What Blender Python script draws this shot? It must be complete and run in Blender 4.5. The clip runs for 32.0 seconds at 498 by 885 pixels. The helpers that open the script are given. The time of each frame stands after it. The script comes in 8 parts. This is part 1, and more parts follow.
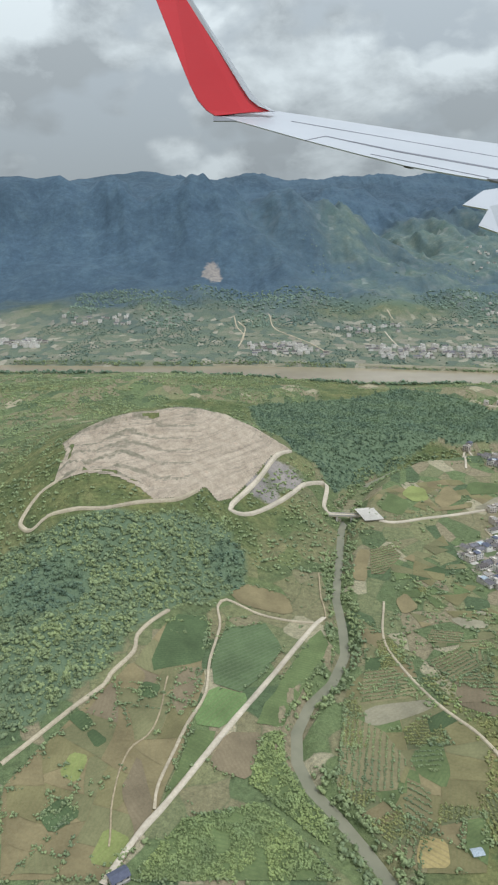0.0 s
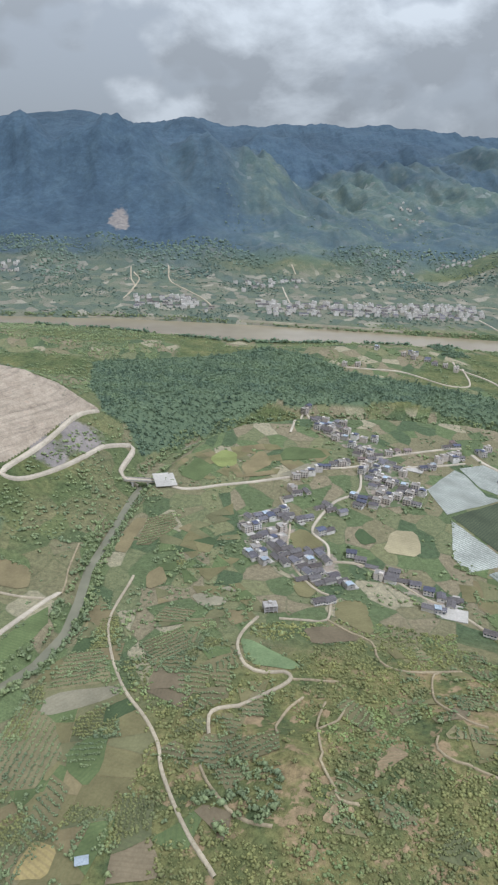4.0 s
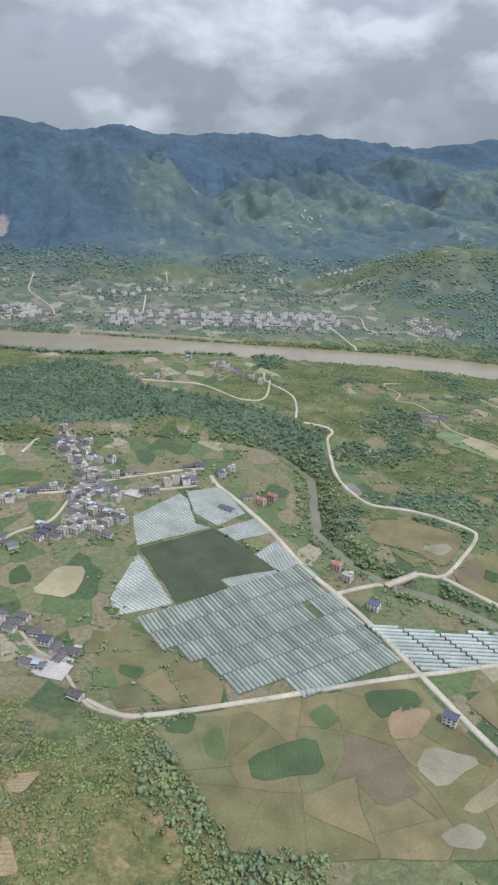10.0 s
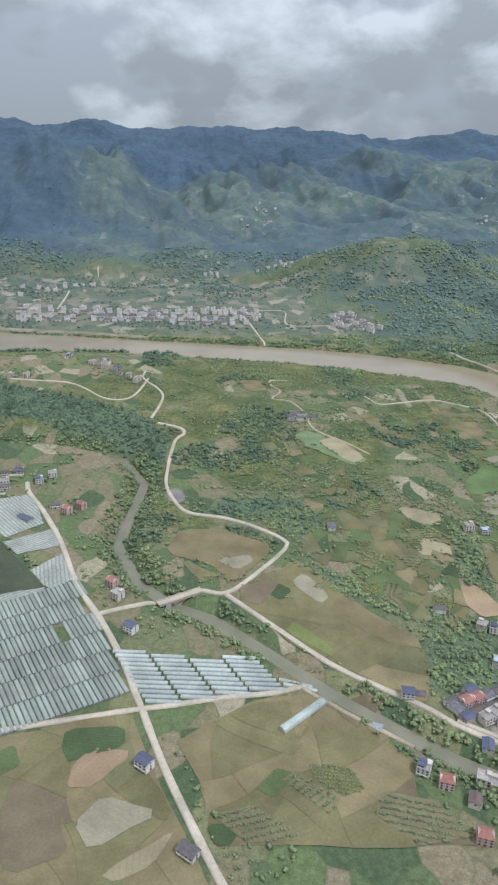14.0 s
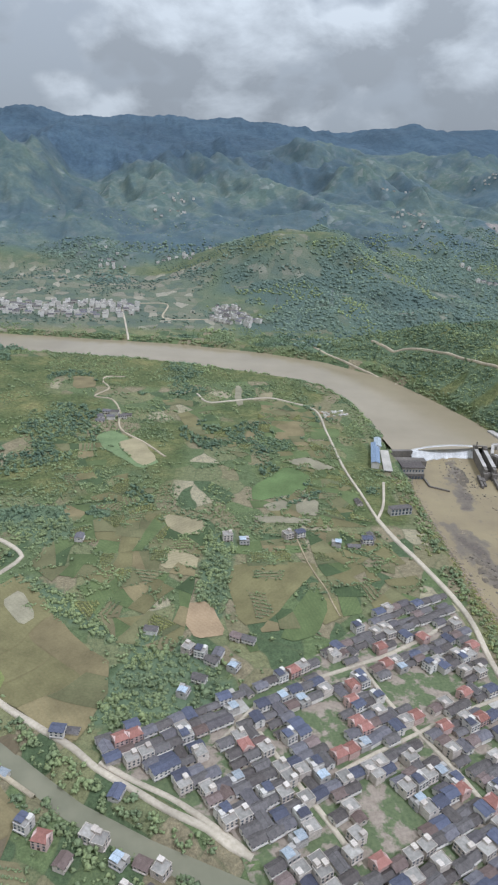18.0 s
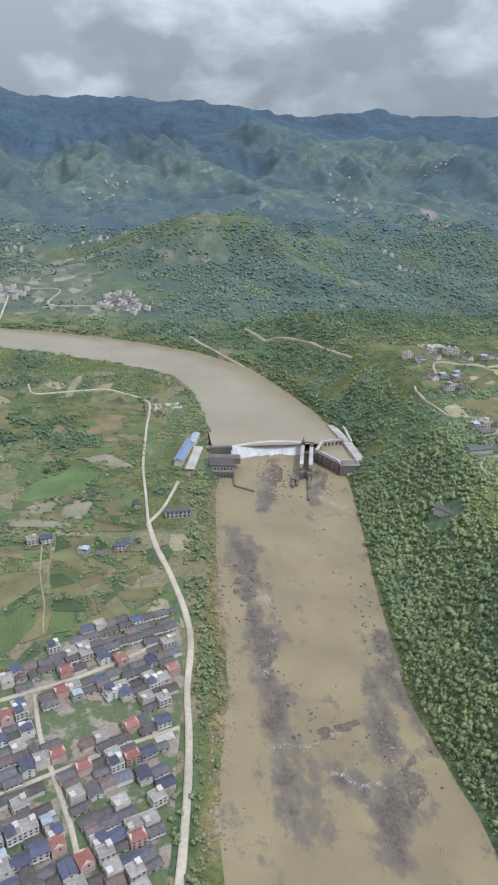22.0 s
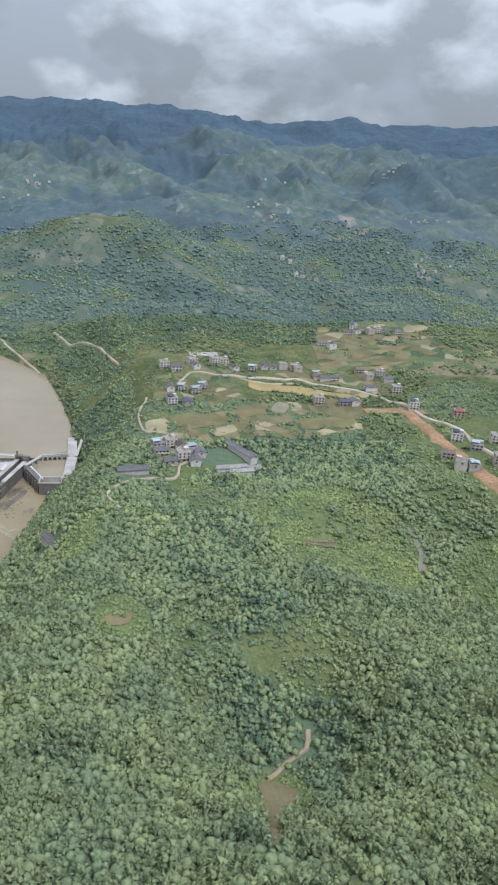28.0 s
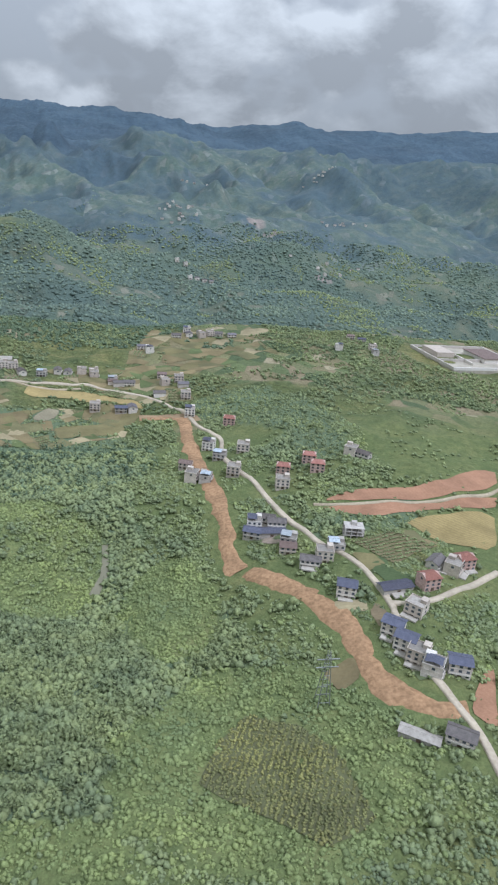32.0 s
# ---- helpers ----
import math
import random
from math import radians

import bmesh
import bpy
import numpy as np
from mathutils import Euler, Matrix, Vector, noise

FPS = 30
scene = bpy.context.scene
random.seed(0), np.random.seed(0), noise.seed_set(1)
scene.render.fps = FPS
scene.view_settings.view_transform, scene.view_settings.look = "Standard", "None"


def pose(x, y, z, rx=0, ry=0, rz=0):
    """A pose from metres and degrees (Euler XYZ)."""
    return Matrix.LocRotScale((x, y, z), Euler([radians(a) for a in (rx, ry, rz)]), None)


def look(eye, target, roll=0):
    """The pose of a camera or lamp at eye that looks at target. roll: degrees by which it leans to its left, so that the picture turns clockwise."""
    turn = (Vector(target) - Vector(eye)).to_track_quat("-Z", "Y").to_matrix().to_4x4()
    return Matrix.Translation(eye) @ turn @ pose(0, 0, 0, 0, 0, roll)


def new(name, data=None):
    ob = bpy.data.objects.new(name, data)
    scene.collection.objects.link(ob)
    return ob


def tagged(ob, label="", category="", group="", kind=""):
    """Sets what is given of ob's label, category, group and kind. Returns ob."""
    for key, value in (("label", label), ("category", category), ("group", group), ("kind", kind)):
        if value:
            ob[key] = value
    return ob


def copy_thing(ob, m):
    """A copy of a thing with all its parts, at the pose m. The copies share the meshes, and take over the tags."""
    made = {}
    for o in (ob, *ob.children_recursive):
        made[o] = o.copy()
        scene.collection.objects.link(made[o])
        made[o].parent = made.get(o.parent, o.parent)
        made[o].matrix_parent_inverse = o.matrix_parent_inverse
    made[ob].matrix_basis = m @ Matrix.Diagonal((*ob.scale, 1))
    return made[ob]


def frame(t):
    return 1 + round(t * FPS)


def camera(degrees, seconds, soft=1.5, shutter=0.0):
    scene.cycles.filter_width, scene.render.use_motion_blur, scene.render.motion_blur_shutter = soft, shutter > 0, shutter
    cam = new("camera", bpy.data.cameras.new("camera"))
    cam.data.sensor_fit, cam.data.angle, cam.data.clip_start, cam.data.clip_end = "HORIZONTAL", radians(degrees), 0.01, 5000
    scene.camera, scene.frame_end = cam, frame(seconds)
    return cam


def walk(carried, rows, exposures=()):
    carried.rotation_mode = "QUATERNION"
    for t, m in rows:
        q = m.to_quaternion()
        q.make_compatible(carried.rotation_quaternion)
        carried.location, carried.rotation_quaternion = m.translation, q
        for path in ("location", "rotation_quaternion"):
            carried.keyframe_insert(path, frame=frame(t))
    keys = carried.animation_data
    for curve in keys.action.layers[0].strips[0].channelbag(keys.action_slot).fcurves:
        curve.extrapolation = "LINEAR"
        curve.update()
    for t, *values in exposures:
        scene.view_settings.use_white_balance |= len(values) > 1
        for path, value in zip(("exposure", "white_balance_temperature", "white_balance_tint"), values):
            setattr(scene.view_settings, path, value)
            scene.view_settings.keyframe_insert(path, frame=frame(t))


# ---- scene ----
cam = camera(39.8, 32.0, soft=2.2)
METRES, EYE, TILT, LEAN, TURN = 1150.0, 225.0, -17.7, 0.0, 0.0
ROWS = [
    (0.0, 0.0, 0.0, 0.0, 0.0, 0.0, 0.0),
    (0.5, 0.0135, 0.0035, 0.0006, -0.36, -1.72, -0.17),
    (1.0, 0.0273, 0.0068, 0.0012, -0.64, -2.86, -0.28),
    (1.5, 0.041, 0.0101, 0.0018, -1.13, -3.52, -0.36),
    (2.0, 0.0547, 0.0133, 0.0022, -1.79, -3.88, -0.53),
    (2.5, 0.0687, 0.0164, 0.0029, -2.47, -3.99, -0.78),
    (3.0, 0.0827, 0.0198, 0.0037, -3.0, -4.02, -1.01),
    (3.5, 0.0967, 0.0227, 0.0045, -3.56, -3.73, -1.19),
    (5.5, 0.154, 0.0347, 0.0065, -3.52, -3.69, -1.27),
    (6.0, 0.1683, 0.0374, 0.0073, -3.3, -3.76, -1.18),
    (6.5, 0.1828, 0.04, 0.0082, -3.08, -3.8, -0.99),
    (7.0, 0.1974, 0.0427, 0.009, -3.48, -3.78, -0.97),
    (7.5, 0.212, 0.0453, 0.0097, -4.18, -3.58, -0.99),
    (8.0, 0.2265, 0.0478, 0.0104, -5.09, -3.0, -1.28),
    (8.5, 0.2412, 0.0501, 0.011, -5.43, -2.89, -1.32),
    (9.0, 0.2562, 0.0528, 0.0116, -5.63, -3.02, -1.12),
    (9.5, 0.2712, 0.0551, 0.0122, -5.89, -3.02, -0.88),
    (10.0, 0.2861, 0.0579, 0.0127, -6.15, -2.88, -0.76),
    (10.5, 0.3008, 0.0601, 0.0133, -6.46, -2.59, -0.89),
    (11.0, 0.316, 0.0624, 0.0139, -6.4, -2.22, -0.95),
    (11.5, 0.331, 0.0649, 0.0143, -6.0, -2.31, -0.86),
    (12.0, 0.3461, 0.0675, 0.0146, -5.66, -2.68, -0.59),
    (12.5, 0.3614, 0.07, 0.0154, -5.65, -2.99, -0.39),
    (13.0, 0.3768, 0.0725, 0.0157, -5.72, -3.2, -0.16),
    (13.5, 0.3922, 0.075, 0.0161, -5.87, -3.23, -0.11),
    (15.5, 0.4537, 0.0837, 0.0174, -6.16, -3.36, -0.37),
    (16.0, 0.469, 0.0857, 0.0183, -6.78, -3.47, -0.12),
    (16.5, 0.4846, 0.0875, 0.0188, -7.39, -3.53, 0.13),
    (17.0, 0.5001, 0.0894, 0.0193, -7.91, -3.61, 0.07),
    (17.5, 0.5158, 0.0909, 0.0198, -8.36, -3.59, -0.12),
    (18.0, 0.5316, 0.0923, 0.0205, -8.6, -3.76, -0.3),
    (18.5, 0.5473, 0.094, 0.0211, -8.8, -4.01, -0.28),
    (19.0, 0.5632, 0.0957, 0.0216, -9.06, -4.24, -0.2),
    (19.5, 0.5789, 0.0973, 0.0221, -9.32, -4.41, -0.23),
    (20.0, 0.5951, 0.0985, 0.0227, -9.42, -4.41, -0.3),
    (20.5, 0.611, 0.0998, 0.0234, -9.59, -4.51, -0.5),
    (21.0, 0.6273, 0.1011, 0.0239, -9.72, -4.64, -0.54),
    (21.5, 0.6436, 0.1023, 0.0245, -9.76, -4.75, -0.53),
    (22.0, 0.6598, 0.1036, 0.0248, -9.65, -4.78, -0.59),
    (22.5, 0.6761, 0.1047, 0.0255, -9.37, -4.87, -0.68),
    (23.0, 0.6925, 0.1058, 0.026, -9.19, -4.94, -0.96),
    (23.5, 0.7088, 0.107, 0.0266, -9.1, -5.02, -1.26),
    (24.0, 0.7254, 0.1082, 0.0271, -9.05, -4.98, -1.37),
    (24.5, 0.7418, 0.1094, 0.0275, -9.0, -4.9, -1.37),
    (25.0, 0.7581, 0.1105, 0.028, -9.03, -4.77, -1.36),
    (25.5, 0.7743, 0.1115, 0.0284, -9.14, -4.62, -1.42),
    (27.5, 0.8404, 0.1155, 0.0301, -9.32, -4.2, -1.89),
    (28.0, 0.8568, 0.1158, 0.0307, -9.36, -4.18, -1.81),
    (28.5, 0.8733, 0.1163, 0.0317, -9.58, -4.09, -1.85),
    (29.0, 0.8898, 0.1168, 0.0323, -10.04, -3.89, -2.01),
    (29.5, 0.9063, 0.1169, 0.0332, -10.35, -3.73, -2.06),
    (30.0, 0.9231, 0.1171, 0.0339, -10.5, -3.47, -1.86),
    (30.5, 0.9399, 0.1174, 0.0342, -10.71, -3.33, -1.66),
    (31.0, 0.9563, 0.1174, 0.0348, -10.96, -3.41, -1.54),
    (31.5, 0.973, 0.1178, 0.0355, -11.24, -3.6, -1.61),
    (32.0, 0.99, 0.1182, 0.0356, -11.54, -3.73, -1.72),
]
walk(cam, [(t, pose(0, 0, EYE, TILT, LEAN, TURN) @ pose(METRES * x, METRES * y, METRES * z, 90 + pitch, roll, yaw)) for t, x, y, z, yaw, pitch, roll in ROWS], ((0, 0.18, 5400, 13), (1.6, 0.18, 5350, 15), (2.6, 0.17, 5260, 18), (20, 0.15, 5180, 18), (27, 0.2, 5150, 18), (32, 0.18, 5180, 19)))

# ---- world and sun: bright summer day, haze and broken cloud ----
world = bpy.data.worlds.new("sky")
scene.world = world
world.use_nodes = True
wn, wl = world.node_tree.nodes, world.node_tree.links
wn.clear()


def wnode(kind, **values):
    n = wn.new(kind)
    for k, v in values.items():
        n.inputs[k].default_value = v
    return n


sky = wn.new("ShaderNodeTexSky")
sky.sky_type, sky.sun_disc = "NISHITA", False
SUN_UP, SUN_TURN = radians(58), radians(140)
sky.sun_elevation, sky.sun_rotation = SUN_UP, SUN_TURN
sky.air_density, sky.dust_density = 1.2, 2.5
coord = wn.new("ShaderNodeTexCoord")
stretch = wn.new("ShaderNodeMapping")
stretch.inputs["Scale"].default_value = (1.0, 1.0, 1.7)
stretch.inputs["Location"].default_value = (0.31, 0.1, 0.02)
wl.new(coord.outputs["Generated"], stretch.inputs["Vector"])
heap = wnode("ShaderNodeTexNoise", Scale=3.6, Detail=10.0, Roughness=0.5, Distortion=0.15)
shade = wnode("ShaderNodeTexNoise", Scale=6.5, Detail=12.0, Roughness=0.6, Distortion=0.2)
wl.new(stretch.outputs[0], heap.inputs["Vector"])
wl.new(stretch.outputs[0], shade.inputs["Vector"])
cover = wn.new("ShaderNodeValToRGB")
cover.color_ramp.elements[0].position, cover.color_ramp.elements[0].color = 0.30, (0.0, 0.0, 0.0, 1)
cover.color_ramp.elements[1].position, cover.color_ramp.elements[1].color = 0.385, (1, 1, 1, 1)
tone = wn.new("ShaderNodeValToRGB")
tone.color_ramp.elements[0].position, tone.color_ramp.elements[0].color = 0.40, (0.382, 0.386, 0.334, 1)
tone.color_ramp.elements[1].position, tone.color_ramp.elements[1].color = 0.68, (0.69, 0.69, 0.585, 1)
lower = wn.new("ShaderNodeVectorMath")
lower.inputs[1].default_value = (0.0, 0.02, 0.09)
wl.new(stretch.outputs[0], lower.inputs[0])
above = wnode("ShaderNodeTexNoise", Scale=3.6, Detail=10.0, Roughness=0.5, Distortion=0.15)
wl.new(lower.outputs[0], above.inputs["Vector"])
fall = wn.new("ShaderNodeMath")
fall.operation = "SUBTRACT"
wl.new(heap.outputs["Fac"], fall.inputs[0])
wl.new(above.outputs["Fac"], fall.inputs[1])
relief = wn.new("ShaderNodeMath")
relief.operation = "MULTIPLY_ADD"
relief.inputs[1].default_value = 1.1
wl.new(fall.outputs[0], relief.inputs[0])
wl.new(shade.outputs["Fac"], relief.inputs[2])
wl.new(relief.outputs[0], tone.inputs["Fac"])
clear = wn.new("ShaderNodeVectorMath")
clear.operation = "SCALE"
clear.inputs["Scale"].default_value = 0.075
wl.new(sky.outputs[0], clear.inputs[0])
veil = wn.new("ShaderNodeMix")
veil.data_type = "RGBA"
veil.inputs["Factor"].default_value = 0.93
veil.inputs["B"].default_value = (0.453, 0.459, 0.398, 1)
wl.new(clear.outputs[0], veil.inputs["A"])
puffs, knobs = wn.new("ShaderNodeTexVoronoi"), wn.new("ShaderNodeTexVoronoi")
puffs.inputs["Scale"].default_value, knobs.inputs["Scale"].default_value = 10.0, 27.0
for v in (puffs, knobs):
    wl.new(stretch.outputs[0], v.inputs["Vector"])
swell, billow = wn.new("ShaderNodeMath"), wn.new("ShaderNodeMath")
for n, source, amount, under in ((swell, puffs, -0.20, heap.outputs["Fac"]), (billow, knobs, -0.09, swell.outputs[0])):
    n.operation = "MULTIPLY_ADD"
    n.inputs[1].default_value = amount
    wl.new(source.outputs["Distance"], n.inputs[0])
    wl.new(under, n.inputs[2])
wl.new(billow.outputs[0], cover.inputs["Fac"])
both = wn.new("ShaderNodeMix")
both.data_type = "RGBA"
wl.new(cover.outputs["Color"], both.inputs["Factor"])
wl.new(veil.outputs["Result"], both.inputs["A"])
wl.new(tone.outputs["Color"], both.inputs["B"])
# an overcast sky is brighter overhead than at the horizon
up = wn.new("ShaderNodeSeparateXYZ")
wl.new(coord.outputs["Generated"], up.inputs[0])
climb = wn.new("ShaderNodeMapRange")
climb.inputs["From Min"].default_value, climb.inputs["From Max"].default_value = 0.0, 1.0
climb.inputs["To Min"].default_value, climb.inputs["To Max"].default_value = 0.70, 2.2
wl.new(up.outputs["Z"], climb.inputs["Value"])
back = wnode("ShaderNodeBackground")
wl.new(both.outputs["Result"], back.inputs["Color"])
wl.new(climb.outputs["Result"], back.inputs["Strength"])
wl.new(back.outputs[0], wn.new("ShaderNodeOutputWorld").inputs["Surface"])

sun = new("sun", bpy.data.lights.new("sun", "SUN"))
sun.data.energy, sun.data.angle, sun.data.color = 1.95, radians(3.0), (1.0, 0.955, 0.90)
sun.matrix_world = look((math.sin(SUN_TURN) * 100, math.cos(SUN_TURN) * 100, 100 * math.tan(SUN_UP)), (0, 0, 0))

# ---- materials ----


class Mat:
    """A node material under construction."""

    def __init__(self, name, rough=0.9, metal=0.0):
        self.m = bpy.data.materials.new(name)
        self.m.use_nodes = True
        self.n, self.l = self.m.node_tree.nodes, self.m.node_tree.links
        self.out = self.n["Principled BSDF"]
        self.out.inputs["Roughness"].default_value, self.out.inputs["Metallic"].default_value = rough, metal
        self.out.inputs["Specular IOR Level"].default_value = 0.25
        self.place = self.n.new("ShaderNodeNewGeometry").outputs["Position"]

    def noise(self, size, detail=4.0, rough=0.55, vector=None):
        t = self.n.new("ShaderNodeTexNoise")
        t.inputs["Scale"].default_value, t.inputs["Detail"].default_value, t.inputs["Roughness"].default_value = 1.0 / size, detail, rough
        self.l.new(vector or self.place, t.inputs["Vector"])
        return t.outputs["Fac"]

    def ramp(self, fac, *stops, hard=False):
        r = self.n.new("ShaderNodeValToRGB")
        e = r.color_ramp.elements
        for i, (p, c) in enumerate(stops):
            s = e[i] if i < 2 else e.new(p)
            s.position, s.color = p, (*c, 1) if not isinstance(c, float) else (c, c, c, 1)
        if hard:
            r.color_ramp.interpolation = "CONSTANT"
        self.l.new(fac, r.inputs["Fac"])
        return r.outputs["Color"]

    def mix(self, a, b, fac, blend="MIX"):
        x = self.n.new("ShaderNodeMix")
        x.data_type, x.blend_type = "RGBA", blend
        for v, key in ((fac, "Factor"), (a, "A"), (b, "B")):
            socket = [s for s in x.inputs if s.name == key and s.type == ("VALUE" if key == "Factor" else "RGBA")][0]
            if isinstance(v, (int, float)):
                socket.default_value = v
            elif isinstance(v, tuple):
                socket.default_value = (*v, 1)
            else:
                self.l.new(v, socket)
        return [s for s in x.outputs if s.type == "RGBA"][0]

    def sums(self, a, b, op="MULTIPLY"):
        x = self.n.new("ShaderNodeMath")
        x.operation = op
        for v, s in ((a, x.inputs[0]), (b, x.inputs[1])):
            if isinstance(v, (int, float)):
                s.default_value = v
            else:
                self.l.new(v, s)
        return x.outputs[0]

    def attribute(self, name, channel=None):
        a = self.n.new("ShaderNodeAttribute")
        a.attribute_name = name
        if channel is None:
            return a.outputs["Fac"]
        s = self.n.new("ShaderNodeSeparateColor")
        self.l.new(a.outputs["Color"], s.inputs[0])
        return s.outputs[channel]

    def random(self, island=False):
        return self.n.new("ShaderNodeNewGeometry").outputs["Random Per Island"] if island else self.n.new("ShaderNodeObjectInfo").outputs["Random"]

    def shade(self):
        return self.sums(self.sums(self.random(), self.random(True), "ADD"), 0.0, "FRACT")

    def bump(self, height, strength, distance):
        b = self.n.new("ShaderNodeBump")
        b.inputs["Strength"].default_value, b.inputs["Distance"].default_value = strength, distance
        self.l.new(height, b.inputs["Height"])
        self.l.new(b.outputs[0], self.out.inputs["Normal"])

    def done(self, colour):
        if isinstance(colour, tuple):
            self.out.inputs["Base Color"].default_value = (*colour, 1)
        else:
            self.l.new(colour, self.out.inputs["Base Color"])
        return self.m


def plain(name, low, high, size, rough=0.85, bump=0.0, big=None, vary=0.0, island=False, metal=0.0):
    """Two tones at grain size, a slow stain over them, and a shift from piece to piece."""
    k = Mat(name, rough, metal)
    grain = k.noise(size, 6)
    c = k.ramp(grain, (0.3, low), (0.7, high))
    c = k.mix(c, k.ramp(k.noise(big or size * 11, 3), (0.3, 0.72), (0.7, 1.1)), 1.0, "MULTIPLY")
    if vary:
        c = k.mix(c, k.ramp(k.random(island), (0.0, 1 - vary), (1.0, 1 + vary)), 1.0, "MULTIPLY")
    if bump:
        k.bump(grain, 0.6, bump)
    return k.done(c)


CONCRETE = plain("concrete_road", (0.43, 0.365, 0.265), (0.56, 0.485, 0.365), 1.5, big=18)
GRAVEL = plain("gravel_road", (0.35, 0.29, 0.19), (0.49, 0.415, 0.29), 1.2, bump=0.05, big=15)
TRACK = plain("earth_track", (0.27, 0.215, 0.125), (0.41, 0.335, 0.205), 1.5, bump=0.05, big=12)
SOIL = plain("orange_subsoil", (0.25, 0.150, 0.075), (0.46, 0.290, 0.155), 1.6, bump=0.5, big=9)
SAND = plain("river_sand", (0.34, 0.31, 0.24), (0.50, 0.46, 0.37), 1.2, bump=0.05)


def crop(name, low, high, lines=0.0, gap=2.2, furrow=(0.16, 0.12, 0.07)):
    """A parcel: leaf or earth with drill lines that run their own way in every parcel."""
    k = Mat(name, 0.95)
    c = k.ramp(k.noise(1.1, 5, 0.7), (0.32, low), (0.68, high))
    c = k.mix(c, k.ramp(k.noise(16, 3), (0.3, 0.75), (0.7, 1.15)), 1.0, "MULTIPLY")
    c = k.mix(c, k.ramp(k.random(), (0.0, 0.88), (1.0, 1.12)), 1.0, "MULTIPLY")
    if lines:
        turn = k.n.new("ShaderNodeVectorRotate")
        turn.rotation_type = "Z_AXIS"
        k.l.new(k.place, turn.inputs["Vector"])
        k.l.new(k.sums(k.random(), 6.28), turn.inputs["Angle"])
        w = k.n.new("ShaderNodeTexWave")
        w.inputs["Scale"].default_value, w.inputs["Distortion"].default_value, w.inputs["Detail"].default_value = 0.314 / gap, 1.2, 2.0
        k.l.new(turn.outputs[0], w.inputs["Vector"])
        c = k.mix(c, furrow, k.ramp(w.outputs["Fac"], (0.1, lines), (0.45, 0.0)))
    return k.done(c)


CROPS = {
    "dark": crop("dark_green_crop", (0.060, 0.086, 0.036), (0.090, 0.120, 0.050), 0.2, 1.6, (0.04, 0.06, 0.03)),
    "green": crop("green_crop", (0.092, 0.124, 0.046), (0.140, 0.168, 0.064), 0.25, 2.0, (0.075, 0.095, 0.045)),
    "bright": crop("bright_green_crop", (0.110, 0.166, 0.056), (0.158, 0.222, 0.080), 0.2),
    "lime": crop("lime_crop", (0.175, 0.205, 0.062), (0.245, 0.262, 0.088), 0.1),
    "gold": crop("ripe_crop", (0.28, 0.22, 0.085), (0.38, 0.30, 0.13), 0.3),
    "tan": crop("dry_stubble", (0.184, 0.148, 0.072), (0.236, 0.194, 0.098), 0.12, 2.6, (0.15, 0.14, 0.075)),
    "olive": crop("olive_field", (0.152, 0.134, 0.058), (0.200, 0.176, 0.082), 0.12, 2.2, (0.11, 0.12, 0.055)),
    "straw": crop("straw_field", (0.282, 0.240, 0.132), (0.356, 0.306, 0.180), 0.15),
    "brown": crop("ploughed_earth", (0.152, 0.122, 0.072), (0.204, 0.164, 0.098), 0.3, 1.8),
    "orange": crop("orange_earth", (0.275, 0.195, 0.110), (0.345, 0.255, 0.150), 0.25, 2.0, (0.28, 0.18, 0.11)),
    "red": crop("red_earth", (0.275, 0.150, 0.085), (0.36, 0.208, 0.125), 0.2, 2.0, (0.27, 0.14, 0.085)),
    "pale": crop("pale_bare_field", (0.234, 0.210, 0.134), (0.30, 0.270, 0.180), 0.1),
    "pondgreen": crop("flooded_green_field", (0.138, 0.188, 0.080), (0.20, 0.250, 0.118)),
    "net": crop("netted_beds", (0.080, 0.118, 0.048), (0.130, 0.165, 0.075), 0.12, 2.4, (0.215, 0.23, 0.17)),
    "leafy": crop("leafy_orchard_floor", (0.112, 0.122, 0.056), (0.156, 0.160, 0.074), 0.3, 2.2, (0.09, 0.085, 0.05)),
    "darkbed": crop("dark_beds", (0.058, 0.072, 0.040), (0.096, 0.110, 0.058), 0.5, 2.0, (0.045, 0.055, 0.04)),
    "lowland": crop("mixed_low_crop", (0.140, 0.134, 0.062), (0.188, 0.176, 0.084), 0.15, 2.0, (0.10, 0.115, 0.055)),
    "rows": crop("orchard_floor", (0.160, 0.142, 0.070), (0.228, 0.198, 0.104), 0.2),
    "rowsbrown": crop("brown_orchard_floor", (0.162, 0.142, 0.068), (0.216, 0.190, 0.094), 0.2),
    "film": crop("plastic_mulch_film", (0.22, 0.225, 0.185), (0.50, 0.50, 0.43), 0.55, 2.3, (0.13, 0.16, 0.11)),
    "bareslope": crop("bare_tan_slope", (0.255, 0.185, 0.10), (0.40, 0.30, 0.175), 0.35, 2.0, (0.16, 0.15, 0.075)),
}

k = Mat("open_country", 0.95)
fine, mid, slow = k.noise(3.0, 6, 0.65), k.noise(19.0, 5, 0.6), k.noise(120.0, 4, 0.55)
grass = k.ramp(mid, (0.25, (0.064, 0.090, 0.040)), (0.42, (0.098, 0.124, 0.052)), (0.58, (0.140, 0.156, 0.068)), (0.75, (0.190, 0.188, 0.090)))
grass = k.mix(grass, k.ramp(fine, (0.3, 0.55), (0.7, 1.35)), 1.0, "MULTIPLY")
grass = k.mix(grass, k.ramp(k.noise(55.0, 4, 0.6), (0.36, (0.80, 0.86, 0.82)), (0.64, (1.22, 1.12, 1.06))), 1.0, "MULTIPLY")
